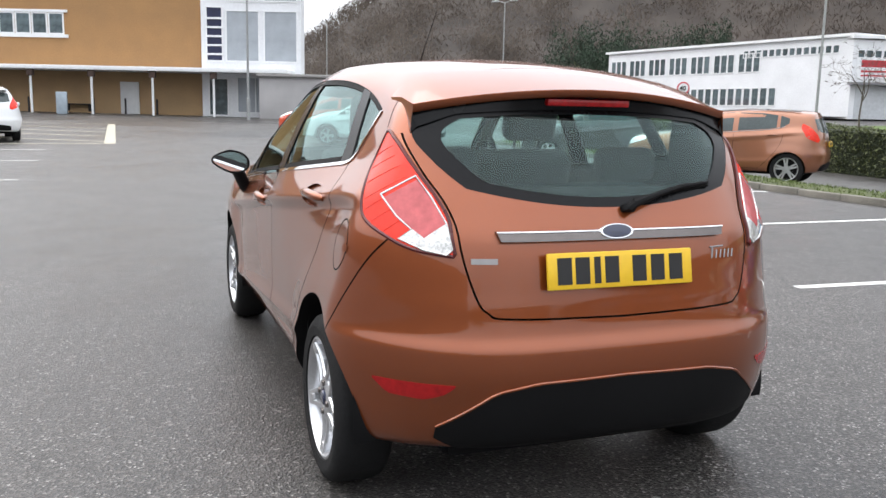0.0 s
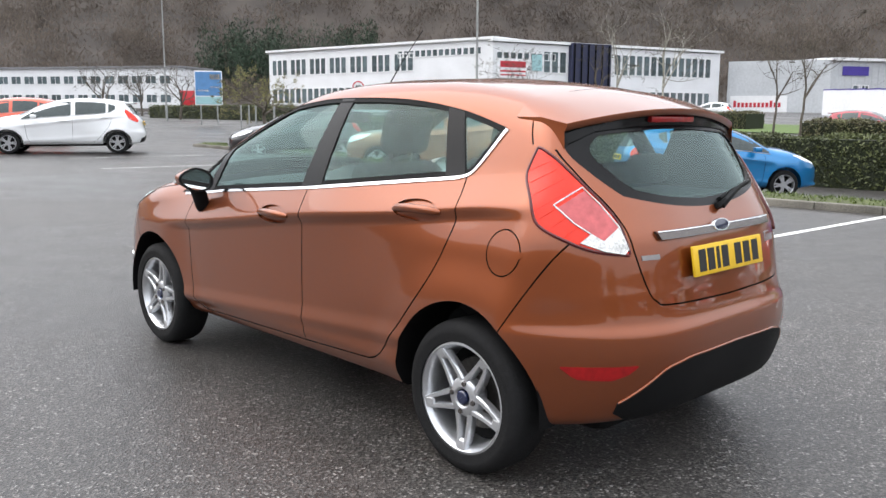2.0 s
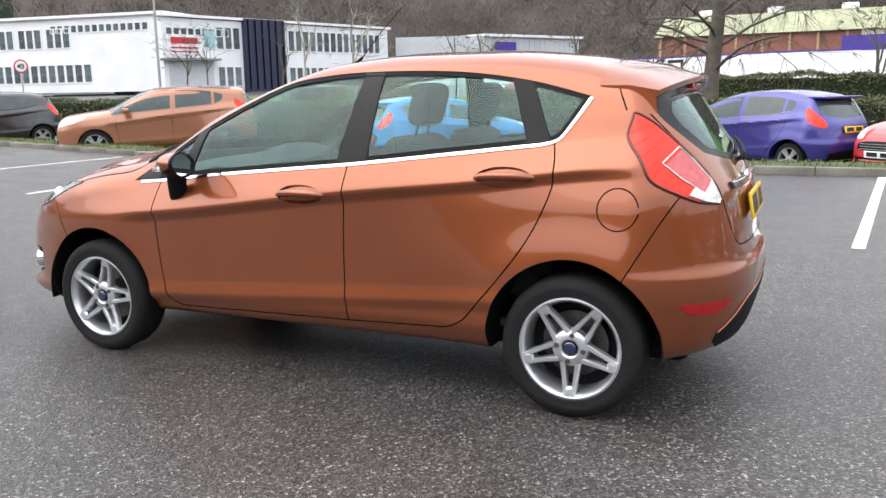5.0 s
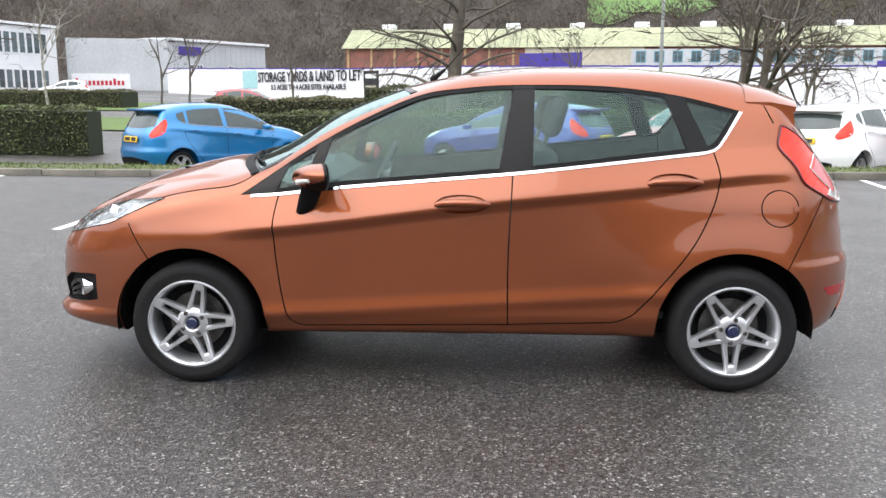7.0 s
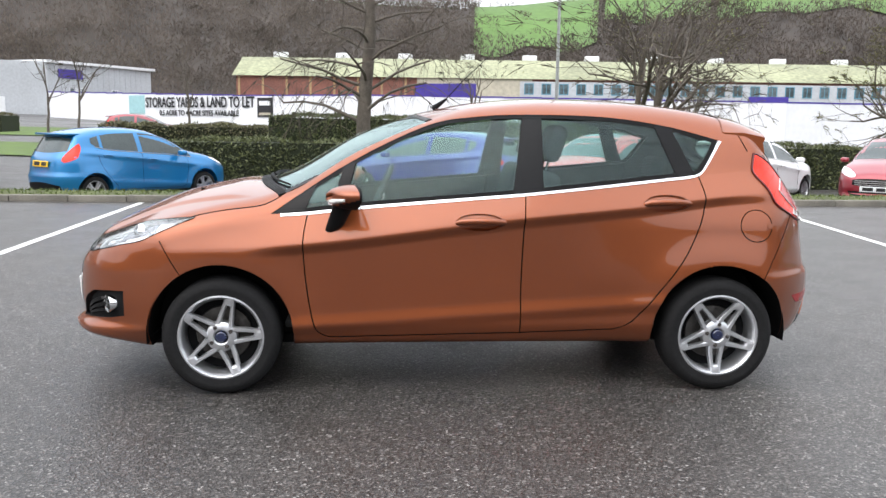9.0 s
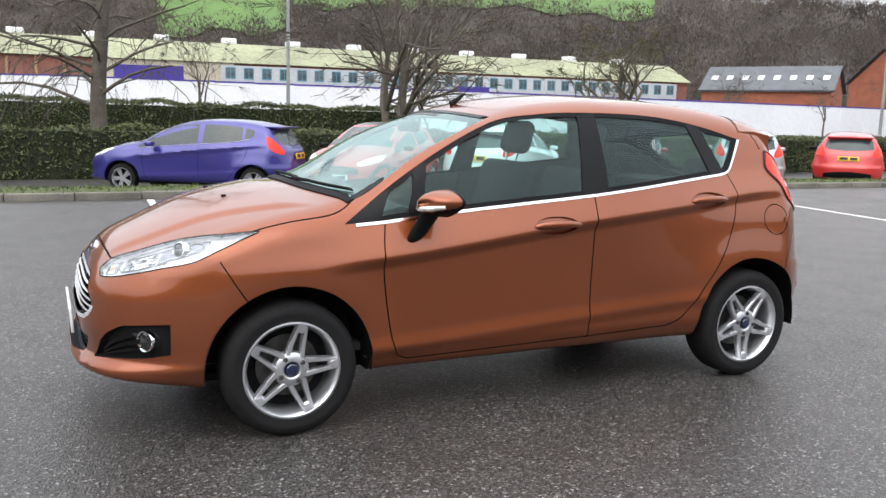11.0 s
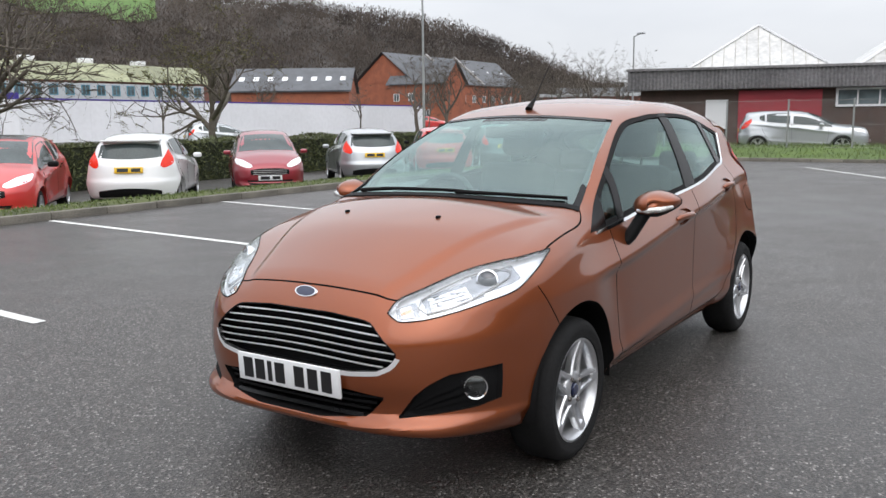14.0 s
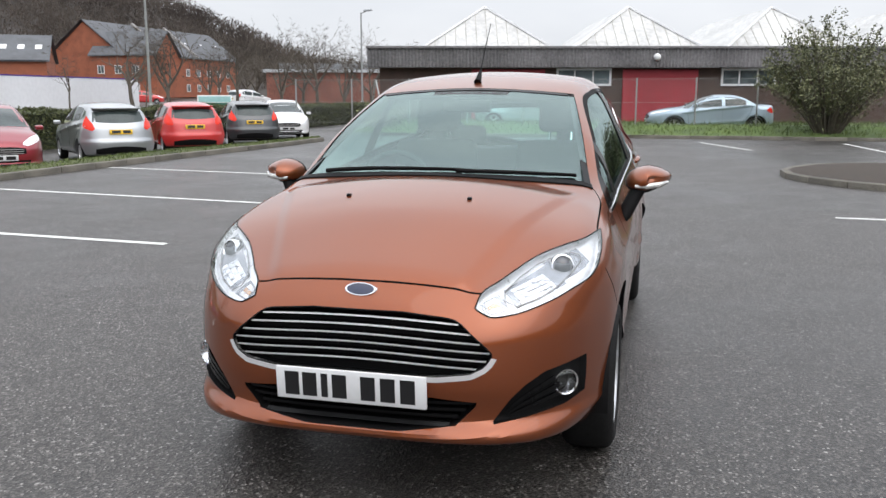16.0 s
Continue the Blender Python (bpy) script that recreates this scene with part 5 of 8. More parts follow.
# wheels
def spoke_bm(a0):
    """A twin spoke: two bars that close in towards the rim, joined there by a cap."""
    bm = bmesh.new()
    ca, sa = math.cos(a0), math.sin(a0)

    def section(r, mid, half, face, deep=0.032):
        prof = ((-half, -deep), (-half, -0.007), (-half * 0.6, 0.0), (half * 0.6, 0.0), (half, -0.007), (half, -deep))
        return [(r * ca - (mid + w) * sa, face + d, r * sa + (mid + w) * ca) for w, d in prof]
    for side in (-1, 1):
        rows = []
        for t in np.linspace(0, 1, 9):
            r = 0.058 + 0.137 * t
            face = 0.012 + 0.011 * t - 0.006 * math.sin(t * math.pi)
            rows.append(section(r, side * (0.0315 - 0.0165 * t), 0.0122 - 0.0028 * t, face))
        grid_faces(bm, rows, close_v=True)
    rows = [section(r, 0.0, w, f) for r, w, f in ((0.158, 0.012, 0.010), (0.166, 0.017, 0.018), (0.182, 0.0235, 0.0215), (0.199, 0.0215, 0.023))]
    vs = grid_faces(bm, rows, close_v=True)
    bm.faces.new(vs[0])
    return bm


def wheel(parent, x, y, r, s, turn, rim_r=0.207, width=0.19):
    """A wheel at x, y; s is the side it faces."""
    w = part("wheel", wheel_rim_me(rim_r), M_ALLOY, parent, "silver alloy wheel with five twin spokes")
    w.matrix_basis = pose(x, y * s, r, 0, turn, 0 if s > 0 else 180)
    bm = bmesh.new()
    k, h = rim_r, width / 2
    lathe(bm, [(k - 0.004, -h + 0.02), (k + 0.005, -h), (k + 0.035, -h - 0.004), (r - 0.025, -h + 0.003), (r - 0.008, -h + 0.018), (r - 0.001, -h + 0.04), (r, -0.02), (r, 0.02), (r - 0.001, h - 0.04), (r - 0.008, h - 0.018), (r - 0.025, h - 0.003), (r - 0.032, h - 0.0005), (k + 0.04, h + 0.004), (k + 0.033, h + 0.0025), (k + 0.005, h), (k - 0.004, h - 0.02)], 64)
    t = part("tyre", bm, M_TYRE, w, "worn black tyre", angle=45)
    t.location = (0, -0.065, 0)
    for i in range(5):
        part("twin_spoke", spoke_bm(math.pi / 2 + i * 2 * math.pi / 5), M_ALLOY, w)
    bm = bmesh.new()
    lathe(bm, [(0.001, 0.021), (0.022, 0.020), (0.0265, 0.016), (0.028, 0.0)], 24)
    part("hub_cap", bm, M_BADGEBLUE, w, "dark blue hub cap")
    for i in range(4):
        a = math.pi / 4 + i * math.pi / 2
        bm = bmesh.new()
        lathe(bm, [(0.001, 0.019), (0.0095, 0.018), (0.0115, 0.013), (0.012, -0.005)], 6)
        bmesh.ops.translate(bm, vec=(0.054 * math.cos(a), 0.001, 0.054 * math.sin(a)), verts=bm.verts)
        part("wheel_nut", bm, M_DARKTRIM, w)
    bm = bmesh.new()
    lathe(bm, [(0.04, -0.075), (0.135, -0.075), (0.138, -0.085), (0.135, -0.095), (0.04, -0.095)], 40)
    part("brake_disc", bm, M_DISC, w)
    bm = bmesh.new()
    lathe(bm, [(0.001, -0.10), (k - 0.012, -0.10)], 32)
    part("back_plate", bm, M_BLACK, w)
    return w


def wheel_rim_me(k):
    bm = bmesh.new()
    lathe(bm, [(k - 0.020, -0.13), (k - 0.028, -0.03), (k - 0.020, 0.004), (k - 0.013, 0.018), (k - 0.006, 0.026), (k + 0.002, 0.024), (k + 0.004, 0.014), (k, -0.02)], 64)
    lathe(bm, [(0.033, 0.010), (0.040, 0.014), (0.062, 0.012), (0.073, 0.004), (0.077, -0.006), (0.078, -0.03), (0.040, -0.08)], 40)
    return bm


for x, turn in ((1.2445, -14), (-1.2445, 36)):
    for s in (1, -1):
        wheel(hero, x, 0.758 if x > 0 else 0.775, 0.290, s, turn)

# cabin: seats, dashboard, steering wheel
def seat(x, y, wide, back_h=0.60, rest=True):
    bm = boxed((x - 0.24, y - wide / 2, 0.42), (x + 0.27, y + wide / 2, 0.57), 0.05, 3)
    st = part("seat", bm, M_SEAT, hero, "charcoal cloth seat")
    m = pose(x - 0.22, y, 0.52, 0, -16, 0)
    part("backrest", boxed((-0.07, -wide / 2 + 0.01, 0), (0.07, wide / 2 - 0.01, back_h), 0.05, 3, m), M_SEAT, st)
    if rest:
        part("headrest", boxed((-0.05, -0.13, back_h + 0.05), (0.045, 0.13, back_h + 0.25), 0.045, 3, m), M_SEAT, st)
        for dy in (-0.06, 0.06):
            bm = bmesh.new()
            tube(bm, [m @ Vector((0, dy, back_h - 0.02)), m @ Vector((0, dy, back_h + 0.08))], 0.007, 6)
            part("headrest_post", bm, M_CHROME, st)


seat(-0.02, 0.36, 0.50)
seat(-0.02, -0.36, 0.50)
seat(-0.80, 0.0, 1.16, 0.50, False)
for y in (-0.36, 0.36):
    part("rear_headrest", boxed((-1.30, y - 0.12, 1.02), (-1.20, y + 0.12, 1.15), 0.04, 3), M_SEAT, hero)
bm = bmesh.new()
grid_faces(bm, [[(0.98 - 0.18 * (y / 0.66) ** 2, y, 0.955 - 0.02 * (y / 0.66) ** 2) for y in np.linspace(-0.66, 0.66, 21)], [(0.72, y, 0.985 - 0.03 * (y / 0.66) ** 2 + (0.035 if -0.55 < y < -0.18 else 0)) for y in np.linspace(-0.66, 0.66, 21)], [(0.62, y, 0.93) for y in np.linspace(-0.66, 0.66, 21)], [(0.58, y, 0.78) for y in np.linspace(-0.66, 0.66, 21)], [(0.66, y, 0.55) for y in np.linspace(-0.66, 0.66, 21)]])
part("dashboard", bm, M_INNER, hero, "dark grey dashboard")
bm = bmesh.new()
m = pose(0.47, -0.36, 0.90, 0, 66, 0)
ring = [m @ Vector((0.185 * math.cos(a), 0.185 * math.sin(a), 0)) for a in np.linspace(0, 2 * math.pi, 32, endpoint=False)]
tube(bm, ring + ring[:1], 0.015, 8, cap=False)
sw = part("steering_wheel", bm, M_INNER, hero, angle=80)
for a in (0.1, math.pi - 0.1, math.pi * 1.5):
    bm = bmesh.new()
    tube(bm, [m @ Vector((0, 0, -0.02)), m @ Vector((0.18 * math.cos(a + 1.57), 0.18 * math.sin(a + 1.57), 0))], 0.018, 6)
    part("wheel_arm", bm, M_GREYTRIM, sw)
bm = bmesh.new()
lathe(bm, [(0.001, 0.02), (0.06, 0.01), (0.075, -0.02)], 20, "z")
bmesh.ops.transform(bm, matrix=m, verts=bm.verts)
part("hub", bm, M_INNER, sw)
part("rear_view_mirror", boxed((0.40, -0.12, 1.27), (0.43, 0.12, 1.33), 0.012), M_BLACK, hero)
part("parcel_shelf", boxed((-1.55, -0.55, 0.985), (-1.20, 0.55, 1.0), 0.004), M_INNER, hero)
part("cabin_floor", boxed((-1.5, -0.62, 0.30), (0.95, 0.62, 0.34), 0.01), M_INNER, hero)

# ---- parked cars ----
M_CARGLASS = surf("dark_car_window", (0.042, 0.056, 0.056), 0.04, var=0.3, scale=2, spec=0.5)
PAINTS = {
    "blue": paint("bright_blue_lacquer", (0.003, 0.165, 0.40), 0.45), "violet": paint("deep_violet_blue_lacquer", (0.030, 0.026, 0.20), 0.4),
    "red": paint("bright_red_lacquer", (0.55, 0.030, 0.028), 0.1), "white": paint("white_lacquer", (0.74, 0.75, 0.76), 0.0, 0.3),
    "claret": paint("dark_red_lacquer", (0.26, 0.018, 0.030), 0.35), "silver": paint("silver_lacquer", (0.42, 0.44, 0.46), 0.7),
    "bronze": paint("bronze_lacquer", (0.30, 0.12, 0.06), 0.5), "grey": paint("dark_grey_lacquer", (0.06, 0.065, 0.07), 0.5),
    "black": paint("black_lacquer", (0.012, 0.012, 0.013), 0.2), "orange": paint("orange_red_lacquer", (0.55, 0.07, 0.025), 0.2), "ice": paint("pale_blue_lacquer", (0.36, 0.46, 0.54), 0.5),
}
SUV = dict(HATCH, top=[(2.3, 0.5), (2.06, 0.72), (1.96, 0.83), (1.80, 0.90), (1.4, 0.965), (1.10, 1.0), (0.95, 1.05), (0.50, 1.29), (0.2, 1.39), (-0.1, 1.435), (-0.5, 1.455), (-1.0, 1.45), (-1.5, 1.42), (-1.8, 1.39)],
           rear=[(0.1, -1.60), (0.25, -1.80), (0.42, -1.89), (0.58, -1.90), (0.73, -1.87), (0.95, -1.83), (1.28, -1.70), (1.5, -1.60)], lean=0.40)
SALOON = dict(HATCH, top=[(2.3, 0.45), (2.06, 0.66), (1.96, 0.73), (1.7, 0.82), (1.3, 0.90), (0.95, 0.945), (0.45, 1.20), (0.15, 1.31), (-0.15, 1.355), (-0.5, 1.355), (-0.85, 1.29), (-1.15, 1.14), (-1.38, 1.03), (-1.7, 1.01), (-1.9, 0.99)],
              belt=[(1.3, 0.82), (0.5, 0.88), (-1.2, 0.97)], rear=[(0.1, -1.62), (0.25, -1.82), (0.42, -1.90), (0.58, -1.90), (0.75, -1.88), (0.95, -1.86), (1.2, -1.84)])


SKINS = {}


def car(label, colour, x, y, heading, kind="hatch", scale=(1.0, 1.0, 1.0), z=None, plate_col=None, rails=False, roof=None):
    """A parked car with skin, windows, lamps, bumpers, mirrors, plates and wheels."""
    S = np.array(scale)
    body = Body(**{"hatch": HATCH, "suv": SUV, "saloon": SALOON}[kind], scale=scale)
    root = thing("car", label, "car", "parked cars")
    if (kind, scale) not in SKINS:
        p2, q2 = body.shell(72, 30, 32)
        me = bpy.data.meshes.new("body")
        me.from_pydata(p2.tolist(), [], q2)
        arches = []
        for ax in (1.2445, -1.2445):
            for lo, hi in ((0.45, 1.3), (-1.3, -0.45)):
                arches.append(prism([((ax + 0.345 * math.cos(a)) * S[0], (0.30 + 0.345 * math.sin(a)) * S[2]) for a in np.linspace(0, math.pi, 20)] + [((ax - 0.33) * S[0], 0.0), ((ax + 0.33) * S[0], 0.0)], "y", lo, hi))
        me.materials.append(PAINTS[colour])
        me.materials.append(M_BLACK)
        SKINS[kind, scale] = carve(me, arches, 1)
    me2 = SKINS[kind, scale].copy()
    me2.materials.clear()
    me2.materials.append(PAINTS[colour])
    me2.materials.append(M_BLACK)
    me2.polygons.foreach_set("use_smooth", [True] * len(me2.polygons))
    me2.set_sharp_from_angle(angle=radians(40))
    part("body", me2, None, root)
    xz, yz, xy = S[[0, 2]], S[[1, 2]], S[[0, 1]]
    if kind == "saloon":
        top_keys, low_keys = [(0.98, 0.90), (0.50, 1.12), (0.15, 1.235), (-0.2, 1.275), (-0.55, 1.26), (-0.85, 1.19), (-1.12, 1.05)], [(0.98, 0.885), (0.5, 0.90), (-0.3, 0.945), (-1.12, 1.0)]
    else:
        top_keys, low_keys = [(1.0, 0.90), (0.62, 1.14), (0.23, 1.325), (-0.2, 1.38), (-0.68, 1.375), (-1.0, 1.34), (-1.27, 1.27)], [(1.0, 0.885), (0.52, 0.94), (-0.25, 1.005), (-1.09, 1.095), (-1.27, 1.20)]
    T, L = curve(top_keys), curve(low_keys)
    for s in (1, -1):
        for nm, a0, a1 in (("front_side_window", 0.93, -0.20), ("rear_side_window", -0.30, -1.0 if kind != "saloon" else -0.95), ("quarter_window", -1.06, -1.22)):
            if kind == "saloon" and nm == "quarter_window":
                continue
            xs = np.linspace(a0, a1, 10)
            part(nm, body.sheet("side", np.stack([xs, L(xs) + 0.01], 1) * xz, np.stack([xs, T(xs) - 0.012], 1) * xz, 3, 0.003, 0.0, s), M_CARGLASS, root)
        part("waist_strip", body.bead("side", np.stack([np.linspace(0.95, -1.15, 12), L(np.linspace(0.95, -1.15, 12)) - 0.005], 1) * xz, 0.007, 0.001, s), M_BLACK if colour in ("grey", "black") else M_GREYTRIM, root)
        for px, pz in ((-0.02, 0.865), (-0.95, 0.955)):
            part("handle", body.bead("side", np.array([(px + 0.09, pz), (px, pz + 0.006), (px - 0.09, pz)]) * xz, 0.016, 0.008, s), PAINTS[colour], root)
        for line in ([(-0.235, 0.98), (-0.225, 0.6), (-0.228, 0.30)], [(0.83, 0.86), (0.842, 0.70), (0.80, 0.40), (0.74, 0.29)], [(-1.13, 1.05), (-1.12, 0.85), (-1.03, 0.66), (-0.82, 0.40), (-0.72, 0.31)], [(0.74, 0.29), (-0.2, 0.305), (-0.72, 0.31)]):
            part("door_gap", body.bead("side", polyline(line, 10) * xz, 0.0045, -0.001, s, 4), M_GLOSSBLACK, root)
        f3 = S * np.array([1, s, 1])
        n = tuple(np.array(HL_N) * (1, s, 1))
        try_up, try_lo = HL_UP[::3] * f3, HL_LO[::3] * f3
        part("headlamp", body.sheet(n, try_up, try_lo, 3, 0.004, 0.0), M_LAMPSILVER, root, "clear headlamp")
        n = tuple(np.array(TL_N) * (1, s, 1))
        dz = np.array([0, 0, -0.03 if kind != "saloon" else -0.16])
        k = slice(0, 36, 4) if kind != "saloon" else slice(16, 36, 3)
        part("tail_lamp", body.sheet(n, (TL_OUT[k] + dz) * f3, (TL_IN[k] + dz) * f3, 3, 0.005, 0.0), M_REDLENS, root, "red tail lamp")
        bm = boxed((0.56, 0.80, 0.93), (0.70, 0.97, 1.03), 0.035, 2)
        bmesh.ops.scale(bm, vec=f3, verts=bm.verts)
        part("door_mirror", bm, PAINTS[colour] if colour not in ("red",) else M_BLACK, root)
    ys = np.linspace(-0.52, 0.52, 12)
    w0, w1 = (0.275, 1.07) if kind != "saloon" else (0.10, 0.88)
    part("windscreen", body.sheet("top", np.stack([w0 - 0.30 * ys**2, ys], 1) * xy, np.stack([w1 - 0.33 * (ys * 1.2) ** 2, ys * 1.22], 1) * xy, 6, 0.003, 0.0), M_CARGLASS, root)
    if kind == "saloon":
        part("rear_window", body.sheet("top", np.stack([-0.72 + 0.1 * ys**2, ys], 1) * xy, np.stack([-1.30 + 0.15 * ys**2, ys * 1.12], 1) * xy, 5, 0.003, 0.0), M_CARGLASS, root)
    else:
        part("rear_window", body.sheet("rear", np.stack([ys, 1.29 - 0.10 * ys**2], 1) * yz, np.stack([ys * 1.08, 1.0 + 0.14 * ys**2], 1) * yz, 5, 0.003, 0.0), M_CARGLASS, root)
        if kind == "hatch":
            part("spoiler", boxed((-1.66 * S[0], -0.52 * S[1], 1.325 * S[2]), (-1.36 * S[0], 0.52 * S[1], 1.365 * S[2]), 0.014, 2), PAINTS[colour], root)
    g0 = np.linspace(-0.42, 0.42, 14)
    part("grille", body.sheet("front", np.stack([g0, 0.66 - 0.5 * np.abs(g0) ** 3], 1) * yz, np.stack([g0, 0.50 + 0.35 * np.abs(g0) ** 3], 1) * yz, 3, 0.004, 0.0), M_GLOSSBLACK, root)
    for zz in (0.53, 0.57, 0.61):
        part("grille_bar", body.bead("front", np.stack([g0 * 0.88, 0 * g0 + zz], 1) * yz, 0.006, 0.006), M_GREYTRIM, root)
    part("lower_grille", body.sheet("front", np.stack([g0 * 1.2, 0 * g0 + 0.40], 1) * yz, np.stack([g0 * 1.05, 0 * g0 + 0.30], 1) * yz, 2, 0.004, 0.0), M_BLACK, root)
    part("rear_valance", body.sheet("rear", np.stack([g0 * 1.3, 0.46 - 0.3 * g0**2], 1) * yz, np.stack([g0 * 1.3, 0 * g0 + 0.29], 1) * yz, 3, 0.004, 0.0), M_BLACK, root)
    if roof:
        rx = np.linspace(0.15, -1.25, 10)
        part("roof_skin", body.sheet("top", np.stack([rx, 0 * rx - 0.50], 1) * xy, np.stack([rx, 0 * rx + 0.50], 1) * xy, 8, 0.003, 0.0), PAINTS[roof], root, "black roof")
    for nm, xp, zz, mat, tilt, sg in (("front_plate", 2.06, 0.45, M_WHITEPLATE, 4, 1), ("rear_plate", -1.865 if kind == "hatch" else -1.90, 0.80, plate_col or M_YELLOWPLATE, 10, -1)):
        o = part(nm, boxed((-0.006, -0.26, -0.0555), (0.006, 0.26, 0.0555), 0.004), mat, root)
        o.matrix_basis = pose(xp * S[0], 0, zz * S[2], 0, tilt, 0)
        for yy, wd in ((-0.11, 0.10), (0.13, 0.085)):
            part("bar", boxed((0.006 * sg - 0.001, yy * sg - wd, -0.035), (0.006 * sg + 0.001, yy * sg + wd, 0.035)), M_PLATEINK, o)
    if rails:
        for s in (1, -1):
            part("roof_rail", body.bead("top", np.array([(0.1, 0.50 * s), (-0.5, 0.52 * s), (-1.4, 0.50 * s)]) * xy, 0.018, 0.03), M_GREYTRIM, root)
    r = 0.29 * S[2] * (1.08 if kind == "suv" else 1.0)
    for ax in (1.2445, -1.2445):
        for s in (1, -1):
            w = part("wheel", PARKED["rim"], None, root, "silver alloy wheel")
            w.matrix_basis = pose(ax * S[0], 0.755 * S[1] * s, r, 0, random.uniform(0, 72), 0 if s > 0 else 180) @ Matrix.Diagonal((r / 0.29, 1, r / 0.29, 1))
            part("tyre", PARKED["tyre"], None, w)
            part("spokes", PARKED["spokes"], None, w)
            part("back_plate", PARKED["back"], None, w)
            bm = bmesh.new()
            grid_faces(bm, [[(ax * S[0] + 0.35 * S[2] * math.cos(a), yy * s * S[1], (0.30 + 0.35 * math.sin(a)) * S[2]) for a in np.linspace(0.05, math.pi - 0.05, 14)] for yy in (0.71, 0.46)])
            part("wheel_housing", bm, M_BLACK, root)
    part("underside", boxed((-1.5 * S[0], -0.62 * S[1], 0.2 * S[2]), (1.6 * S[0], 0.62 * S[1], 0.28 * S[2])), M_BLACK, root)
    root.matrix_world = pose(x, y, (gz(x, y) if z is None else z), 0, 0, heading)
    return root


PARKED = {}
bm = bmesh.new()
lathe(bm, [(0.19, -0.12), (0.185, 0.0), (0.195, 0.02), (0.209, 0.022), (0.209, -0.02)], 24)
lathe(bm, [(0.001, 0.012), (0.06, 0.01), (0.07, -0.02)], 12)
PARKED["rim"] = finish(bm, "rim", M_ALLOY)
bm = bmesh.new()
lathe(bm, [(0.20, -0.16), (0.27, -0.165), (0.289, -0.14), (0.29, -0.02), (0.275, 0.018), (0.24, 0.028), (0.205, 0.022)], 28)
PARKED["tyre"] = finish(bm, "tyre", M_TYRE)
bm = bmesh.new()
for k in range(5):
    a = 2 * math.pi * k / 5
    for da in (-0.16, 0.16):
        c, sn = math.cos(a + da), math.sin(a + da)
        grid_faces(bm, [[(q * c - w * sn, d, q * sn + w * c) for w, d in ((-0.016, -0.02), (-0.016, 0.010), (0.016, 0.010), (0.016, -0.02))] for q in (0.05, 0.12, 0.195)], close_v=True)
PARKED["spokes"] = finish(bm, "spokes", [M_ALLOY])
bm = bmesh.new()
lathe(bm, [(0.001, -0.06), (0.187, -0.06)], 20)
PARKED["back"] = finish(bm, "back_plate", M_BLACK)

car("bronze five-door off-road car parked behind the grass verge", "bronze", 12.3, -11.9, 38, "suv", (1.14, 1.05, 1.14), rails=True)
car("bright blue small hatchback parked on the drive by the hedge", "blue", 5.45, -12.9, 229)
car("deep violet-blue hatchback parked nose to the hedge", "violet", -0.8, -13.5, -34, scale=(1.08, 1.05, 1.0))
car("bright red hatchback with a black roof facing the verge", "red", -4.3, -12.9, 48, scale=(1.08, 1.05, 1.0), roof="black")
car("white hatchback parked nose towards the hedge", "white", -7.4, -12.9, 222, scale=(1.08, 1.05, 1.0))
car("dark red small hatchback facing the grass verge", "claret", -10.8, -12.9, 48)
car("silver hatchback parked with its tail to the verge", "silver", -14.6, -12.9, 228, scale=(1.08, 1.05, 1.0))
car("bright red hatchback with its tail to the verge", "red", -18.3, -12.8, 220, scale=(1.08, 1.05, 1.0))
car("dark grey hatchback with its tail to the verge", "grey", -22.4, -12.9, 216, scale=(1.08, 1.05, 1.0))
car("white estate car facing the grass verge", "white", -26.5, -13.4, 30, scale=(1.08, 1.05, 1.0))
car("white hatchback parked side-on across the car park", "white", 20.8, -5.9, 62, scale=(1.08, 1.05, 1.0))
car("orange-red small car parked beyond a white hatchback", "orange", 25.8, -5.9, 62)
car("black hatchback parked beside the far end of the verge", "black", 18.2, -11.7, 62)
car("white hatchback seen from the tail across the car park", "white", 23.0, 4.9, 10, scale=(1.08, 1.05, 1.0))
car("silver off-road estate car parked behind the wire fence", "silver", -29.6, -4.2, 100, "suv", (1.14, 1.05, 1.10))
car("pale blue saloon car parked behind the wire fence", "ice", -28.2, 2.6, -82, "saloon", (1.12, 1.04, 1.02))
car("dark red small hatchback on the road behind the hedge", "claret", 12.0, -39.0, 188)
car("silver hatchback waiting on the road behind the hedge", "silver", -27.4, -32.6, 150)
car("white hatchback on the road before the industrial buildings", "white", 33, -62, 20)

car("white van on the road beyond the junction hedge", "white", -71.3, -37.5, 160, "suv", (1.2, 1.1, 1.3))
car("small red car before the brick houses", "red", -80.0, -54.5, 120)

# ---- buildings ----
M_OCHRE = surf("ochre_rendered_wall", (0.36, 0.20, 0.085), 0.85, var=0.12, scale=0.7, fine=14, bump=0.2)
M_OCHRE2 = surf("pale_ochre_lower_wall", (0.42, 0.28, 0.15), 0.85, var=0.12, scale=0.8, fine=14)
M_WHITEWALL = surf("white_painted_panels", (0.74, 0.75, 0.77), 0.6, var=0.08, scale=0.5, fine=8)
M_WHITETRIM = surf("white_frame_paint", (0.78, 0.79, 0.80), 0.5, var=0.06)
M_WINDOW = surf("office_window_glass", (0.10, 0.13, 0.14), 0.06, var=0.4, scale=0.7, fine=3, spec=0.8, each=0.5)
M_BLIND = surf("grey_window_blinds", (0.34, 0.37, 0.40), 0.5, var=0.15, scale=1.2)
M_NAVY = surf("dark_navy_cladding", (0.018, 0.022, 0.06), 0.4, var=0.2)
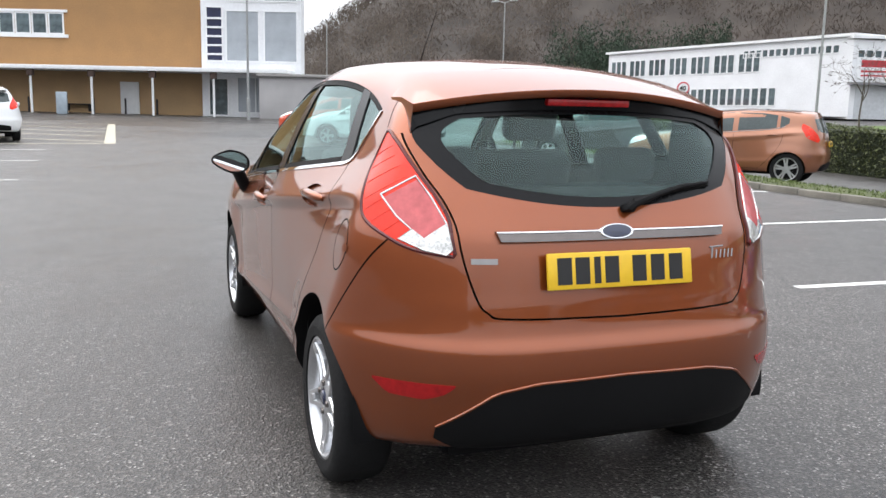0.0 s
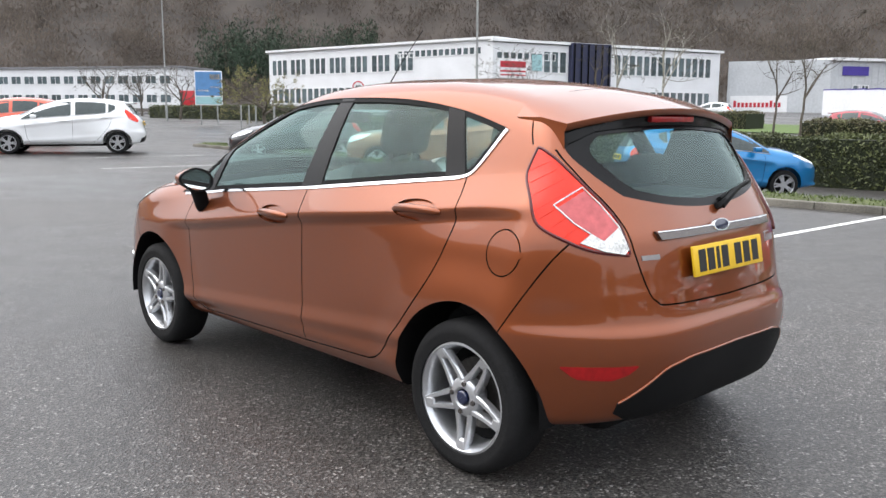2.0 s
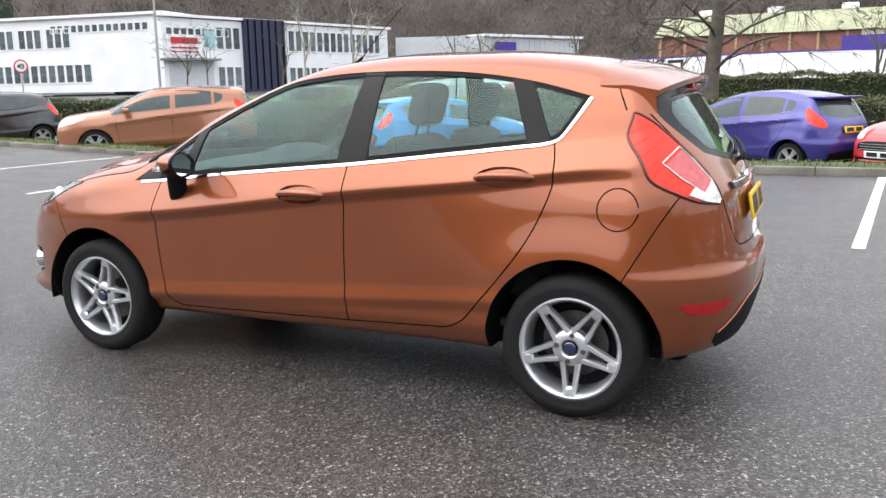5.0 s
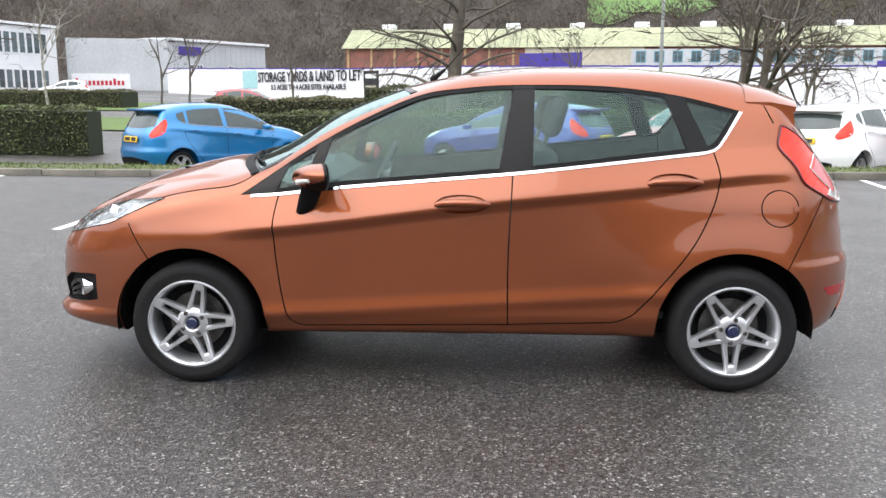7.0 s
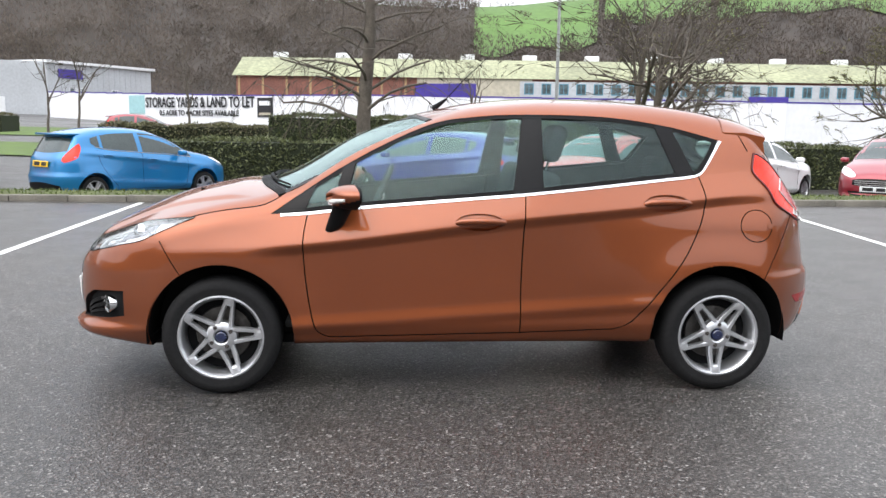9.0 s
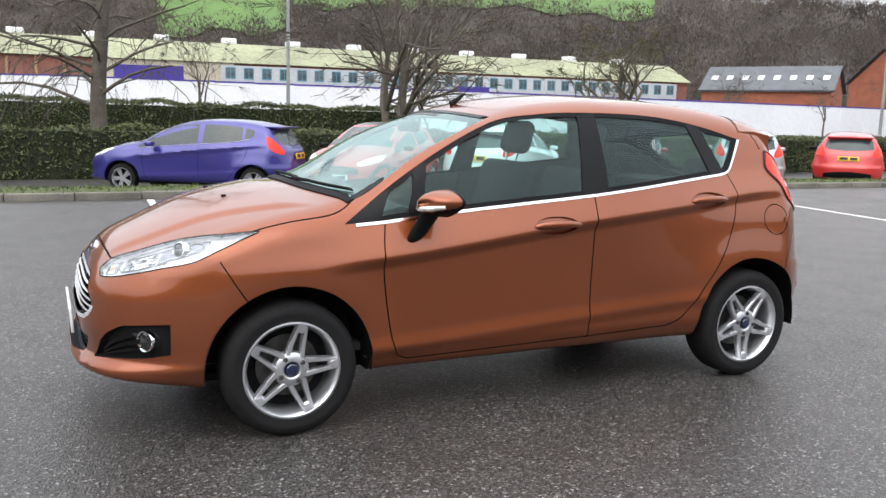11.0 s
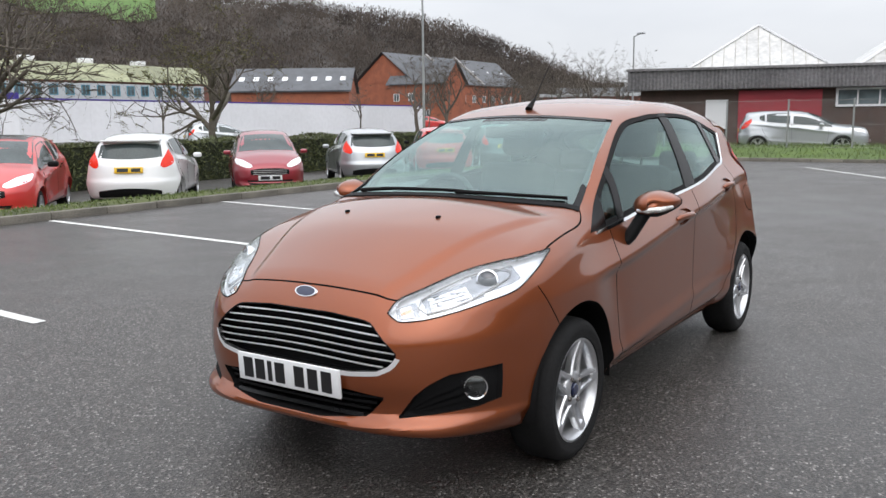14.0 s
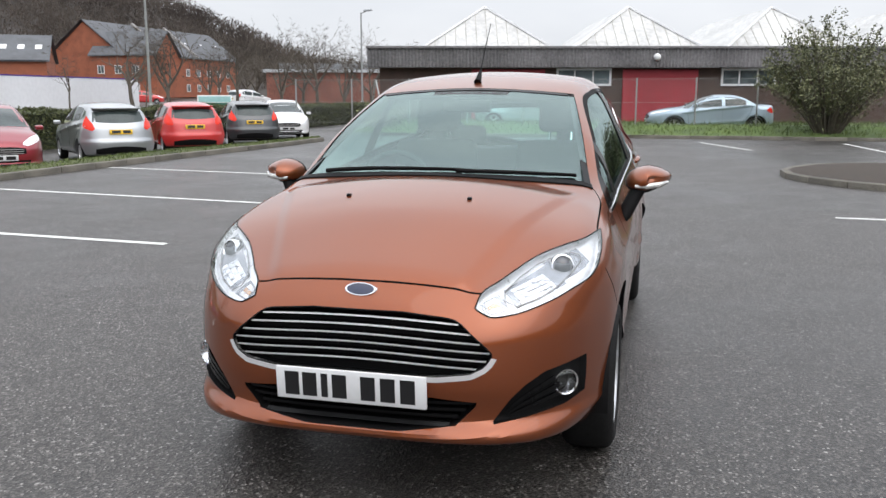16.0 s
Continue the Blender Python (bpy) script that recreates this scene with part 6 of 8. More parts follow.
M_GREYCLAD = surf("pale_grey_profiled_cladding", (0.50, 0.52, 0.54), 0.5, var=0.12, scale=0.3, fine=4)
M_FELT = surf("grey_flat_roof", (0.20, 0.20, 0.21), 0.8, var=0.25)
M_MOSS = surf("mossy_asbestos_roof", (0.26, 0.27, 0.17), 0.9, var=0.35, scale=0.15, fine=2.5)
M_RUST = surf("rusty_red_brown_sheet", (0.24, 0.10, 0.075), 0.8, var=0.35, scale=0.4, fine=6)
M_DARKBRICK = surf("dark_brown_brick", (0.085, 0.055, 0.045), 0.85, var=0.3, scale=1.5, fine=22, bump=0.5, bscale=25)
M_REDBRICK = surf("orange_red_brick", (0.30, 0.10, 0.055), 0.85, var=0.25, scale=1.0, fine=12, bump=0.3)
M_SLATE = surf("grey_roof_slate", (0.10, 0.105, 0.115), 0.65, var=0.3, scale=0.8, fine=9)
M_REDDOOR = surf("red_painted_shutter", (0.36, 0.030, 0.045), 0.5, var=0.15, scale=0.8)
M_FASCIA = surf("weathered_grey_corrugated_sheet", (0.17, 0.165, 0.17), 0.6, var=0.35, scale=0.5, fine=9)
M_SHEETLAP = surf("stained_sheet_lap", (0.40, 0.39, 0.36), 0.8, var=0.4, scale=1.5)
M_ASBESTOS = surf("white_weathered_roof_sheet", (0.54, 0.54, 0.53), 0.75, var=0.2, scale=0.6, fine=5)
M_HOARD = surf("white_hoarding_board", (0.78, 0.79, 0.82), 0.55, var=0.05, scale=0.3, fine=3)
M_PURPLE = surf("purple_board", (0.055, 0.035, 0.28), 0.5, var=0.15)
M_SIGNBLUE = surf("pale_teal_board", (0.33, 0.55, 0.58), 0.5, var=0.1)
M_SIGNRED = surf("red_sign_paint", (0.50, 0.02, 0.04), 0.5, var=0.1)
M_INK = surf("black_sign_ink", (0.015, 0.015, 0.018), 0.6, var=0.1)
M_STEEL = surf("galvanised_steel", (0.34, 0.35, 0.35), 0.45, 0.6, var=0.15, fine=30)
M_TEALFRAME = surf("blue_window_frames", (0.10, 0.27, 0.36), 0.5, var=0.15)


def frame_of(x0, y0, x1, y1, z):
    """A wall's own frame: x along it, y outwards to its right-hand side, z up."""
    a = math.degrees(math.atan2(y1 - y0, x1 - x0))
    return pose(x0, y0, z, 0, 0, a), math.hypot(x1 - x0, y1 - y0)


def window_meshes(w, h, bars=1, mat=None, fmat=None):
    """A window's frame, pane and glazing bar as meshes, its face on y = 0 towards -y."""
    f = bmesh.new()
    t = min(0.09, w * 0.09)
    loop = lambda d, y: [(d, y, d), (w - d, y, d), (w - d, y, h - d), (d, y, h - d)]
    grid_faces(f, [loop(0, 0.02), loop(0, -0.06), loop(t, -0.06), loop(t, 0.02)], close_u=True, close_v=True)
    bar = finish(boxed((-t / 3, -0.05, t), (t / 3, 0.02, h - t)), "glazing_bar", fmat or M_WHITETRIM, False)
    xs = [w * i / (bars + 1) for i in range(1, bars + 1)]
    return finish(f, "frame", fmat or M_WHITETRIM, False), finish(boxed((t * 0.5, -0.02, t * 0.5), (w - t * 0.5, 0.01, h - t * 0.5)), "pane", mat or M_WINDOW, False), bar, xs


def add_window(wall, kit, at):
    f, p, bar, xs = kit
    o = new("window", f)
    o.parent = wall
    o.location = at
    q = new("pane", p)
    q.parent = o
    for x in xs:
        g = new("glazing_bar", bar)
        g.parent = o
        g.location = (x, 0, 0)
    return o


def add_windows(wall, xs, z, w, h, bars=1, mat=None, fmat=None, y=0.0):
    kit = window_meshes(w, h, bars, mat, fmat)
    for x in xs:
        add_window(wall, kit, (x, y, z))


# ochre office block with a canopy, and its white glazed corner
office = thing("office_building", "ochre rendered office block with a flat canopy and white glazed corner", "building", m=pose(57.5, 7.0, 0.62, 0, 0, -111.5))
# its front runs along +x of this frame, facing -y
wl = part("upper_wall", boxed((-26, 0, 2.75), (11.7, 12, 10.5)), M_OCHRE, office, smooth=False)
lw = part("lower_wall", boxed((-26, 0.5, 0), (11.7, 12, 2.75)), M_OCHRE2, office, smooth=False)
add_windows(wl, [-24 + 1.0 * k for k in range(6)] + [-12.0 + 1.05 * k for k in range(6)] + [-5.4 + 1.05 * k for k in range(8)], 5.0, 1.0, 1.35, 0, M_WINDOW)
part("window_surround", boxed((-5.6, -0.10, 4.8), (3.2, 0.0, 5.0)), M_WHITETRIM, wl, smooth=False)
part("window_surround", boxed((-5.6, -0.10, 6.36), (3.2, 0.0, 6.52)), M_WHITETRIM, wl, smooth=False)
part("canopy", boxed((-26, -2.6, 2.75), (17.6, 0.6, 3.0), 0.03), M_WHITETRIM, office)
for k in range(12):
    bm = bmesh.new()
    tube(bm, [(-24.5 + 3.75 * k, -2.3, 0), (-24.5 + 3.75 * k, -2.3, 2.75)], 0.075, 8)
    post = part("canopy_post", bm, M_WHITETRIM, office)
    part("bracket", boxed((-24.7 + 3.75 * k, -2.45, 2.35), (-24.3 + 3.75 * k, -2.15, 2.75), 0.05), M_DARKBRICK, post)
part("door", boxed((6.2, 0.40, 0), (7.4, 0.52, 2.15), 0.01), M_WHITETRIM, office)
gb = part("glazed_bay", boxed((11.7, -0.25, 0), (18.0, 1.0, 10.5)), M_WHITEWALL, office, smooth=False)
add_windows(gb, [12.0], 3.5, 1.1, 3.4, 0, M_NAVY, y=-0.25)
for zz in (3.9, 4.45, 5.0, 5.55, 6.1):
    part("louvre", boxed((12.1, -0.36, zz), (13.0, -0.24, zz + 0.12)), M_WHITETRIM, gb, smooth=False)
for zz in (3.5, 7.2):
    add_windows(gb, [13.25, 15.65], zz, 2.15, 3.2, 0, M_BLIND, y=-0.25)
add_windows(gb, [12.1], 0.1, 1.3, 2.4, 0, M_WINDOW, y=-0.25)
add_windows(gb, [13.9], 0.3, 3.6, 2.3, 2, M_BLIND, y=-0.25)
part("roof", boxed((-26.3, -0.4, 10.5), (11.9, 12.3, 10.8)), M_FELT, office, smooth=False)
for k in range(9):
    bm = bmesh.new()
    tube(bm, [(0, 0, 0), (0, 0, 0.95), (0, 0, 1.0)], [0.06, 0.06, 0.04], 8)
    b = tagged(part("bollard", bm, M_INK), "short black bollard before the canopy", "bollard", "bollards")
    b.location = (54.6 - 0.4 * k * 0 + 0.37 * (k - 4) * -1 + 0.0, 6.5 - 1.9 * k, gz(54, 5) + 0.0)
box_ob = tagged(part("cabinet", boxed((-0.45, -0.3, 0), (0.45, 0.3, 1.3), 0.03), surf("pale_blue_grey_enamel", (0.34, 0.40, 0.45), 0.5)), "pale blue-grey metal service cabinet near the canopy", "cabinet")
box_ob.location = (52.5, 4.4, gz(52.5, 4.4))
bench = thing("bench", "dark slatted bench under the canopy", "bench", m=pose(56.4, 3.6, gz(56, 3) + 0.1, 0, 0, -111))
part("seat", boxed((-0.9, -0.2, 0.42), (0.9, 0.2, 0.48), 0.01), M_INK, bench)
for x in (-0.7, 0.7):
    part("leg", boxed((x - 0.04, -0.18, 0), (x + 0.04, 0.18, 0.42), 0.01), M_INK, bench)
gw = part("boundary_wall", boxed((0, 0, 0), (5.2, 3.0, 2.55), 0.03), surf("grey_render", (0.40, 0.39, 0.39), 0.85, var=0.15, scale=0.8))
tagged(gw, "plain grey rendered wall with a flat coping", "wall", kind="structure")
gw.matrix_world = pose(49.3, -6.8, 0.62, 0, 0, -111.4)
part("coping", boxed((-0.1, -0.25, 2.55), (5.45, 3.1, 2.72), 0.02), M_CONC, gw)

# long white office and works, two fronts meeting at a corner
works = thing("works_building", "long white two-storey works with window bands and a navy stair tower", "building")


def front_of(name, x0, y0, x1, y1, z, h, mat, parent, depth=9.0):
    m, L = frame_of(x0, y0, x1, y1, z)
    o = part(name, boxed((0, 0, 0), (L, depth, h)), mat, parent, smooth=False)
    o.matrix_basis = m
    return o, L


wa, La = front_of("wall", 88.5, -55.2, 55.0, -59.4, 1.6, 7.1, M_WHITEWALL, works)
wb, Lb = front_of("wall", 55.0, -59.4, 47.2, -89.2, 1.4, 6.9, M_WHITEWALL, works)
groups = []
x = 0.6
while x < La * 0.62:
    groups += [x + 0.95 * k for k in range(3)]
    x += 3.35
add_windows(wa, groups, 4.2, 0.9, 1.9, 0)
add_windows(wa, [La * 0.63 + 0.8 * k for k in range(14)], 5.6, 0.7, 0.75, 0)
add_windows(wa, [0.6 + 1.05 * k for k in range(24)], 0.9, 0.95, 1.8, 0)
add_windows(wb, [0.4 + 0.8 * k for k in range(9)], 5.3, 0.7, 0.75, 0)
nv = part("stair_tower", boxed((9.2, -0.5, 0), (14.4, 2, 7.2)), M_NAVY, wb, "dark navy stair tower", smooth=False)
for k in range(6):
    part("rib", boxed((9.5 + 0.9 * k, -0.62, 0.2), (9.62 + 0.9 * k, -0.5, 7.1)), M_GLOSSBLACK, nv, smooth=False)
add_windows(wb, [6.0 + 1.0 * k for k in range(3)] + [15.2 + 1.02 * k for k in range(14)], 4.1, 0.92, 2.2, 0)
add_windows(wb, [6.0 + 1.0 * k for k in range(3)] + [15.2 + 1.02 * k for k in range(14)], 0.5, 0.92, 2.0, 0)
part("canopy", boxed((-0.3, -1.0, 3.0), (5.8, 0.05, 3.2)), M_FELT, wb, smooth=False)
part("shutter", boxed((0.5, -0.05, 0), (5.5, 0.02, 2.9)), M_GREYCLAD, wb, smooth=False)
sg = part("sign_board", boxed((0.4, -0.12, 3.5), (4.2, -0.02, 5.4)), M_WHITETRIM, wb, smooth=False)
for zz, hh in ((4.55, 0.6), (4.1, 0.16), (3.75, 0.12)):
    part("bar", boxed((0.8, -0.15, zz), (3.8, -0.11, zz + hh)), M_SIGNRED, sg, smooth=False)
part("sign_panel", boxed((4.6, -0.10, 4.3), (5.8, -0.02, 5.9)), M_SIGNBLUE, wb, smooth=False)
for nm, wob, LL in (("roof_edge", wa, La), ("roof_edge", wb, Lb)):
    part(nm, boxed((-0.3, -0.3, 7.0), (LL + 0.3, 9, 7.25)), M_WHITETRIM, wob, smooth=False)

# pale profiled shed beyond it
shed2 = thing("warehouse", "pale grey profiled-sheet warehouse with a low gable", "building")
wc, Lc = front_of("wall", 46.8, -90.5, 36.5, -94.0, 1.2, 6.3, M_GREYCLAD, shed2, 20)
wd, Ld = front_of("wall", 36.5, -94.0, 29.0, -108.5, 1.2, 6.2, M_GREYCLAD, shed2, 16)
for w, LL in ((wc, Lc), (wd, Ld)):
    for k in range(int(LL / 0.9)):
        part("rib", boxed((0.9 * k + 0.1, -0.05, 0), (0.9 * k + 0.28, 0.01, 6.1)), M_GREYCLAD, w, smooth=False)
part("roof", boxed((-0.3, -0.4, 6.2), (Ld + 0.4, 16, 6.5)), M_WHITETRIM, wd, smooth=False)
part("fascia_board", boxed((0.4, -0.14, 0.4), (6.6, -0.05, 2.4)), M_WHITETRIM, wc, smooth=False)
for k in range(12):
    part("bar", boxed((0.8 + 0.44 * k, -0.18, 1.1), (1.08 + 0.44 * k, -0.13, 1.85 if k in (0, 9) else 1.62)), M_SIGNRED, wc, smooth=False)
part("sign_panel", boxed((1.5, -0.10, 4.6), (5.0, -0.05, 5.6)), M_PURPLE, wd, smooth=False)
add_windows(wd, [3.0, 4.2, 9.5], 2.6, 1.0, 1.0, 0)

# factory with a mossy roof
fac = thing("factory_building", "long factory with a mossy sheet roof and red-brown cladding", "building")
fm, FL = frame_of(15.6, -91.5, -74.0, -84.5, 1.0)
fw = part("wall", boxed((0, 0, 0), (FL, 24, 5.3)), M_RUST, fac, smooth=False)
fw.matrix_basis = fm
bm = bmesh.new()
grid_faces(bm, [[(x, -0.4, 5.25), (x, 5.0, 7.6), (x, 12.0, 8.1)] for x in np.linspace(-0.4, FL + 0.4, 12)])
part("roof", bm, M_MOSS, fw)
for k in range(12):
    part("roof_cowl", boxed((3 + 7.2 * k, 5.6, 7.6), (4.6 + 7.2 * k, 6.8, 8.25), 0.1), M_WHITETRIM, fw)
for k in range(14):
    part("pillar", boxed((0.2 + 2.6 * k, -0.10, 0), (0.42 + 2.6 * k, 0.01, 5.2)), M_OCHRE2, fw, smooth=False)
part("pale_cladding", boxed((FL * 0.22, -0.16, 2.4), (FL * 0.36, -0.05, 5.2)), surf("cream_sheet", (0.50, 0.46, 0.36), 0.7, var=0.2), fw, smooth=False)
band_ = part("window_band", boxed((FL * 0.345, -0.3, 1.5), (FL * 0.98, -0.1, 5.0)), M_GREYCLAD, fw, smooth=False)
add_windows(fw, [FL * 0.35 + 1.9 * k for k in range(30)], 3.6, 1.05, 1.2, 1, M_WINDOW, M_TEALFRAME, y=-0.3)

# white hoarding with a letting notice
hoard = thing("hoarding", "long white painted site hoarding with a letting notice", "hoarding")
pts = [(33.0, -84.0, 1.45, 2.5), (12.0, -66.5, 0.85, 2.55), (1.5, -57.4, 0.70, 2.62), (-25.5, -48.0, 0.42, 2.58), (-70.2, -48.7, 0.45, 2.45)]
hw = []
for (x0, y0, z0, h0), (x1, y1, z1, h1) in zip(pts[:-1], pts[1:]):
    m, L = frame_of(x0, y0, x1, y1, 0)
    n = max(1, int(L / 2.44))
    seg_ = new("panel_run")
    seg_.parent = hoard
    seg_.matrix_basis = m
    for i in range(n):
        a, b = L * i / n, L * (i + 1) / n
        za, zb = z0 + (z1 - z0) * i / n, z0 + (z1 - z0) * (i + 1) / n
        bm = boxed((a + 0.004, 0, za - 0.6), (b - 0.004, 0.08, za + h0 + (h1 - h0) * i / n))
        part("panel", bm, M_HOARD, seg_, smooth=False)
        part("top_rail", boxed((a, -0.02, za + h0 + (h1 - h0) * i / n - 0.10), (b, 0.09, za + h0 + (h1 - h0) * i / n)), M_PURPLE, seg_, smooth=False)
    hw.append((seg_, L))


def lettering(body, size, mat, parent, m, width=0.0):
    c = bpy.data.curves.new("lettering", "FONT")
    c.body, c.size, c.extrude, c.offset = body, size, 0.01, size * 0.022
    o = bpy.data.objects.new("lettering_source", c)
    scene.collection.objects.link(o)
    dg = bpy.context.evaluated_depsgraph_get()
    me = bpy.data.meshes.new_from_object(o.evaluated_get(dg))
    bpy.data.objects.remove(o)
    me.materials.clear()
    me.materials.append(mat)
    q = new("lettering", me)
    q.parent = parent
    if width:
        m = m @ Matrix.Diagonal((width / max(v.co.x for v in me.vertices), 1, 1, 1))
    q.matrix_basis = m
    return q


run, RL = hw[0]
part("notice_panel", boxed((13.5, -0.05, 1.85), (15.75, -0.005, 3.45)), M_SIGNBLUE, run, smooth=False)
lettering("STORAGE YARDS & LAND TO LET", 1.2, M_INK, run, pose(16.0, -0.11, 2.42, 90, 0, 0), 14.0)
lettering("0.5 ACRE TO 4 ACRE SITES AVAILABLE", 0.62, M_INK, run, pose(17.9, -0.08, 1.72, 90, 0, 0), 10.2)
run2, RL2 = hw[1]
pb = part("agent_board", boxed((3.0, -0.07, 1.65), (4.75, -0.005, 3.15)), M_INK, run2, smooth=False)
part("bar", boxed((3.25, -0.10, 2.55), (4.5, -0.06, 2.9)), M_WHITETRIM, pb, smooth=False)
part("bar", boxed((3.25, -0.10, 1.8), (4.5, -0.06, 2.0)), M_YELLOW, pb, smooth=False)
run3, RL3 = hw[2]
part("purple_board", boxed((RL3 * 0.14, 0.10, 2.6), (RL3 * 0.14 + 4.4, 0.2, 4.1)), M_PURPLE, run3, smooth=False)
part("purple_board", boxed((RL3 * 0.92, 0.10, 2.4), (RL3 * 0.92 + 2.4, 0.2, 3.3)), M_PURPLE, run3, smooth=False)

# dark brick sheds with north-light gables
dk = thing("brick_shed", "dark brick workshop with a corrugated fascia and white gables", "building")
dm, DL = frame_of(-31.6, -11.1, -39.0, 17.0, 0.0)
dw = part("wall", boxed((0, 0, 0), (DL, 14, 2.7)), M_DARKBRICK, dk, smooth=False)
dw.matrix_basis = dm
bm = bmesh.new()
fx = np.linspace(-0.5, DL + 0.5, 2 * int(DL / 0.14))
grid_faces(bm, [[(x, -0.55 - (0.05 if i % 2 else 0.0), z) for z in (2.55, 3.34)] for i, x in enumerate(fx)])
part("fascia", bm, M_FASCIA, dw, smooth=False)
part("soffit", boxed((-0.5, -0.55, 2.52), (DL + 0.5, 0.1, 2.60)), M_FASCIA, dw, smooth=False)
part("coping", boxed((-0.55, -0.66, 3.32), (DL + 0.55, -0.40, 3.42)), M_FASCIA, dw, smooth=False)
gab = [(1.47 + 6.78 * k) for k in range(4)]
for x0 in gab:
    bm = bmesh.new()
    w = 6.55
    a, b, c = (x0, 0.6, 3.15), (x0 + w / 2, 3.6, 5.42), (x0 + w, 0.6, 3.15)
    vs = [bm.verts.new(v) for v in (a, b, c)] + [bm.verts.new((v[0], 13.9, v[2])) for v in (a, b, c)]
    bm.faces.new(vs[:3])
    bm.faces.new((vs[0], vs[3], vs[4], vs[1]))
    bm.faces.new((vs[1], vs[4], vs[5], vs[2]))
    bm.faces.new(vs[3:][::-1])
    g = part("gable_roof", bm, M_ASBESTOS, dw, smooth=False)
    for s0, s1 in ((a, b), (b, c)):
        bm = bmesh.new()
        tube(bm, [(s0[0], s0[1] - 0.04, s0[2] + 0.03), (s1[0], s1[1] - 0.04, s1[2] + 0.03)], 0.06, 4)
        part("verge_board", bm, M_WHITETRIM, g)
    for k in range(1, 14):
        t = k / 14
        top = 2 * min(t, 1 - t)
        bm = bmesh.new()
        tube(bm, [(x0 + w * t, 0.59, 3.15), (x0 + w * t, 0.59 + 3.0 * top, 3.15 + 2.27 * top)], 0.022, 4)
        part("sheet_lap", bm, M_SHEETLAP, g)
def shed_at(x_a, x_b, z0, z1, nm, mat, d=-0.06):
    return part(nm, boxed((x_a, d, z0), (x_b, 0.01, z1)), mat, dw, smooth=False)
for a, b in ((10.6, 13.9), (4.0, 7.2)):
    dr = shed_at(a, b, 0, 2.45, "shutter_door", M_REDDOOR)
    for k in range(8):
        part("slat", boxed((a + 0.05, -0.085, 0.1 + 0.29 * k), (b - 0.05, -0.06, 0.36 + 0.29 * k)), M_REDDOOR, dr, smooth=False)
add_windows(dw, (7.7, 14.9, 17.6), 1.75, 2.4, 0.75, 2, y=-0.02)
shed_at(2.7, 3.6, 0.9, 2.1, "notice", M_WHITETRIM, -0.04)
bm = bmesh.new()
bmesh.ops.create_uvsphere(bm, u_segments=12, v_segments=8, radius=0.16)
o = part("wall_lamp", bm, M_WHITETRIM, dw)
o.location = (11.9, -0.75, 2.95)

# red brick houses and a long terrace beyond
def brick_house(x0, y0, x1, y1, z, depth, eaves, ridge, label, lights=2):
    h = thing("house", label, "house", "brick houses")
    m, L = frame_of(x0, y0, x1, y1, z)
    w = part("wall", boxed((0, 0, 0), (L, depth, eaves)), M_REDBRICK, h, smooth=False)
    w.matrix_basis = m
    bm = bmesh.new()
    e = 0.35
    pr = [(-e, eaves - 0.1), (depth / 2, ridge), (depth + e, eaves - 0.1)]
    rows = [[(xx, yy, zz) for yy, zz in pr] for xx in (-e, L + e)]
    grid_faces(bm, rows)
    rows = [[(xx, yy, zz + 0.16) for yy, zz in pr] for xx in (-e, L + e)]
    grid_faces(bm, rows)
    part("roof", bm, M_SLATE, w, smooth=False)
    for xx in (0, L):
        bm = bmesh.new()
        bm.faces.new([bm.verts.new(v) for v in ((xx, 0, eaves - 0.05), (xx, depth, eaves - 0.05), (xx, depth / 2, ridge - 0.1))])
        part("gable", bm, M_REDBRICK, w, smooth=False)
    n = max(2, int(L / 3.4))
    kit = window_meshes(1.1, 1.2, 1)
    for i in range(n):
        for zz in (0.9, 3.4):
            if zz + 1.2 < eaves:
                add_window(w, kit, (1.0 + i * (L - 2.0) / n, -0.02, zz))
    sl = (ridge - eaves) / (depth / 2)
    for i in range(lights):
        xx = (i + 0.5) * L / lights
        bm = boxed((xx - 0.35, -0.5, -0.02), (xx + 0.35, 0.5, 0.10), 0.02)
        bmesh.ops.transform(bm, matrix=pose(0, depth * 0.24, eaves + sl * depth * 0.24 + 0.12, math.degrees(math.atan(sl)), 0, 0), verts=bm.verts)
        part("roof_light", bm, M_WHITETRIM, w, smooth=False)
    return h


row = brick_house(-107, -76, -143, -76, 1.0, 11.4, 6.4, 11.1, "long red brick housing block with slate roof and parapets", 7)
for k in (12.0, 21.0):
    bm = bmesh.new()
    tube(bm, [(k, -0.5, 6.5), (k, 5.7, 11.45)], 0.32, 4)
    part("parapet", bm, M_CONC, row.children[0], "pale stone roof parapet")
brick_house(-106, -80, -106, -69.5, 1.0, 6.2, 6.0, 9.4, "red brick wing with a steep slate gable", 0)
brick_house(-84.0, -40.0, -92.0, -22.0, 0.4, 9, 2.6, 4.4, "red brick row of houses among bare trees", 4)
brick_house(-69.0, -76.0, -76.5, -64.0, 0.8, 8, 4.2, 7.0, "long red brick terrace with a row of roof lights", 8)
far = thing("office_row", "white low office row beneath the wooded hill", "building")
fo, Lo = front_of("wall", 150.0, -38.0, 118.0, -58.0, 2.0, 6.0, M_WHITEWALL, far, 10)
add_windows(fo, [1.0 + 2.4 * k for k in range(15)], 3.6, 1.9, 1.3, 1)
add_windows(fo, [1.0 + 2.4 * k for k in range(15)], 0.8, 1.9, 1.3, 1)
part("roof", boxed((-0.3, -0.3, 6.0), (Lo + 0.3, 10, 6.3)), M_FELT, fo, smooth=False)
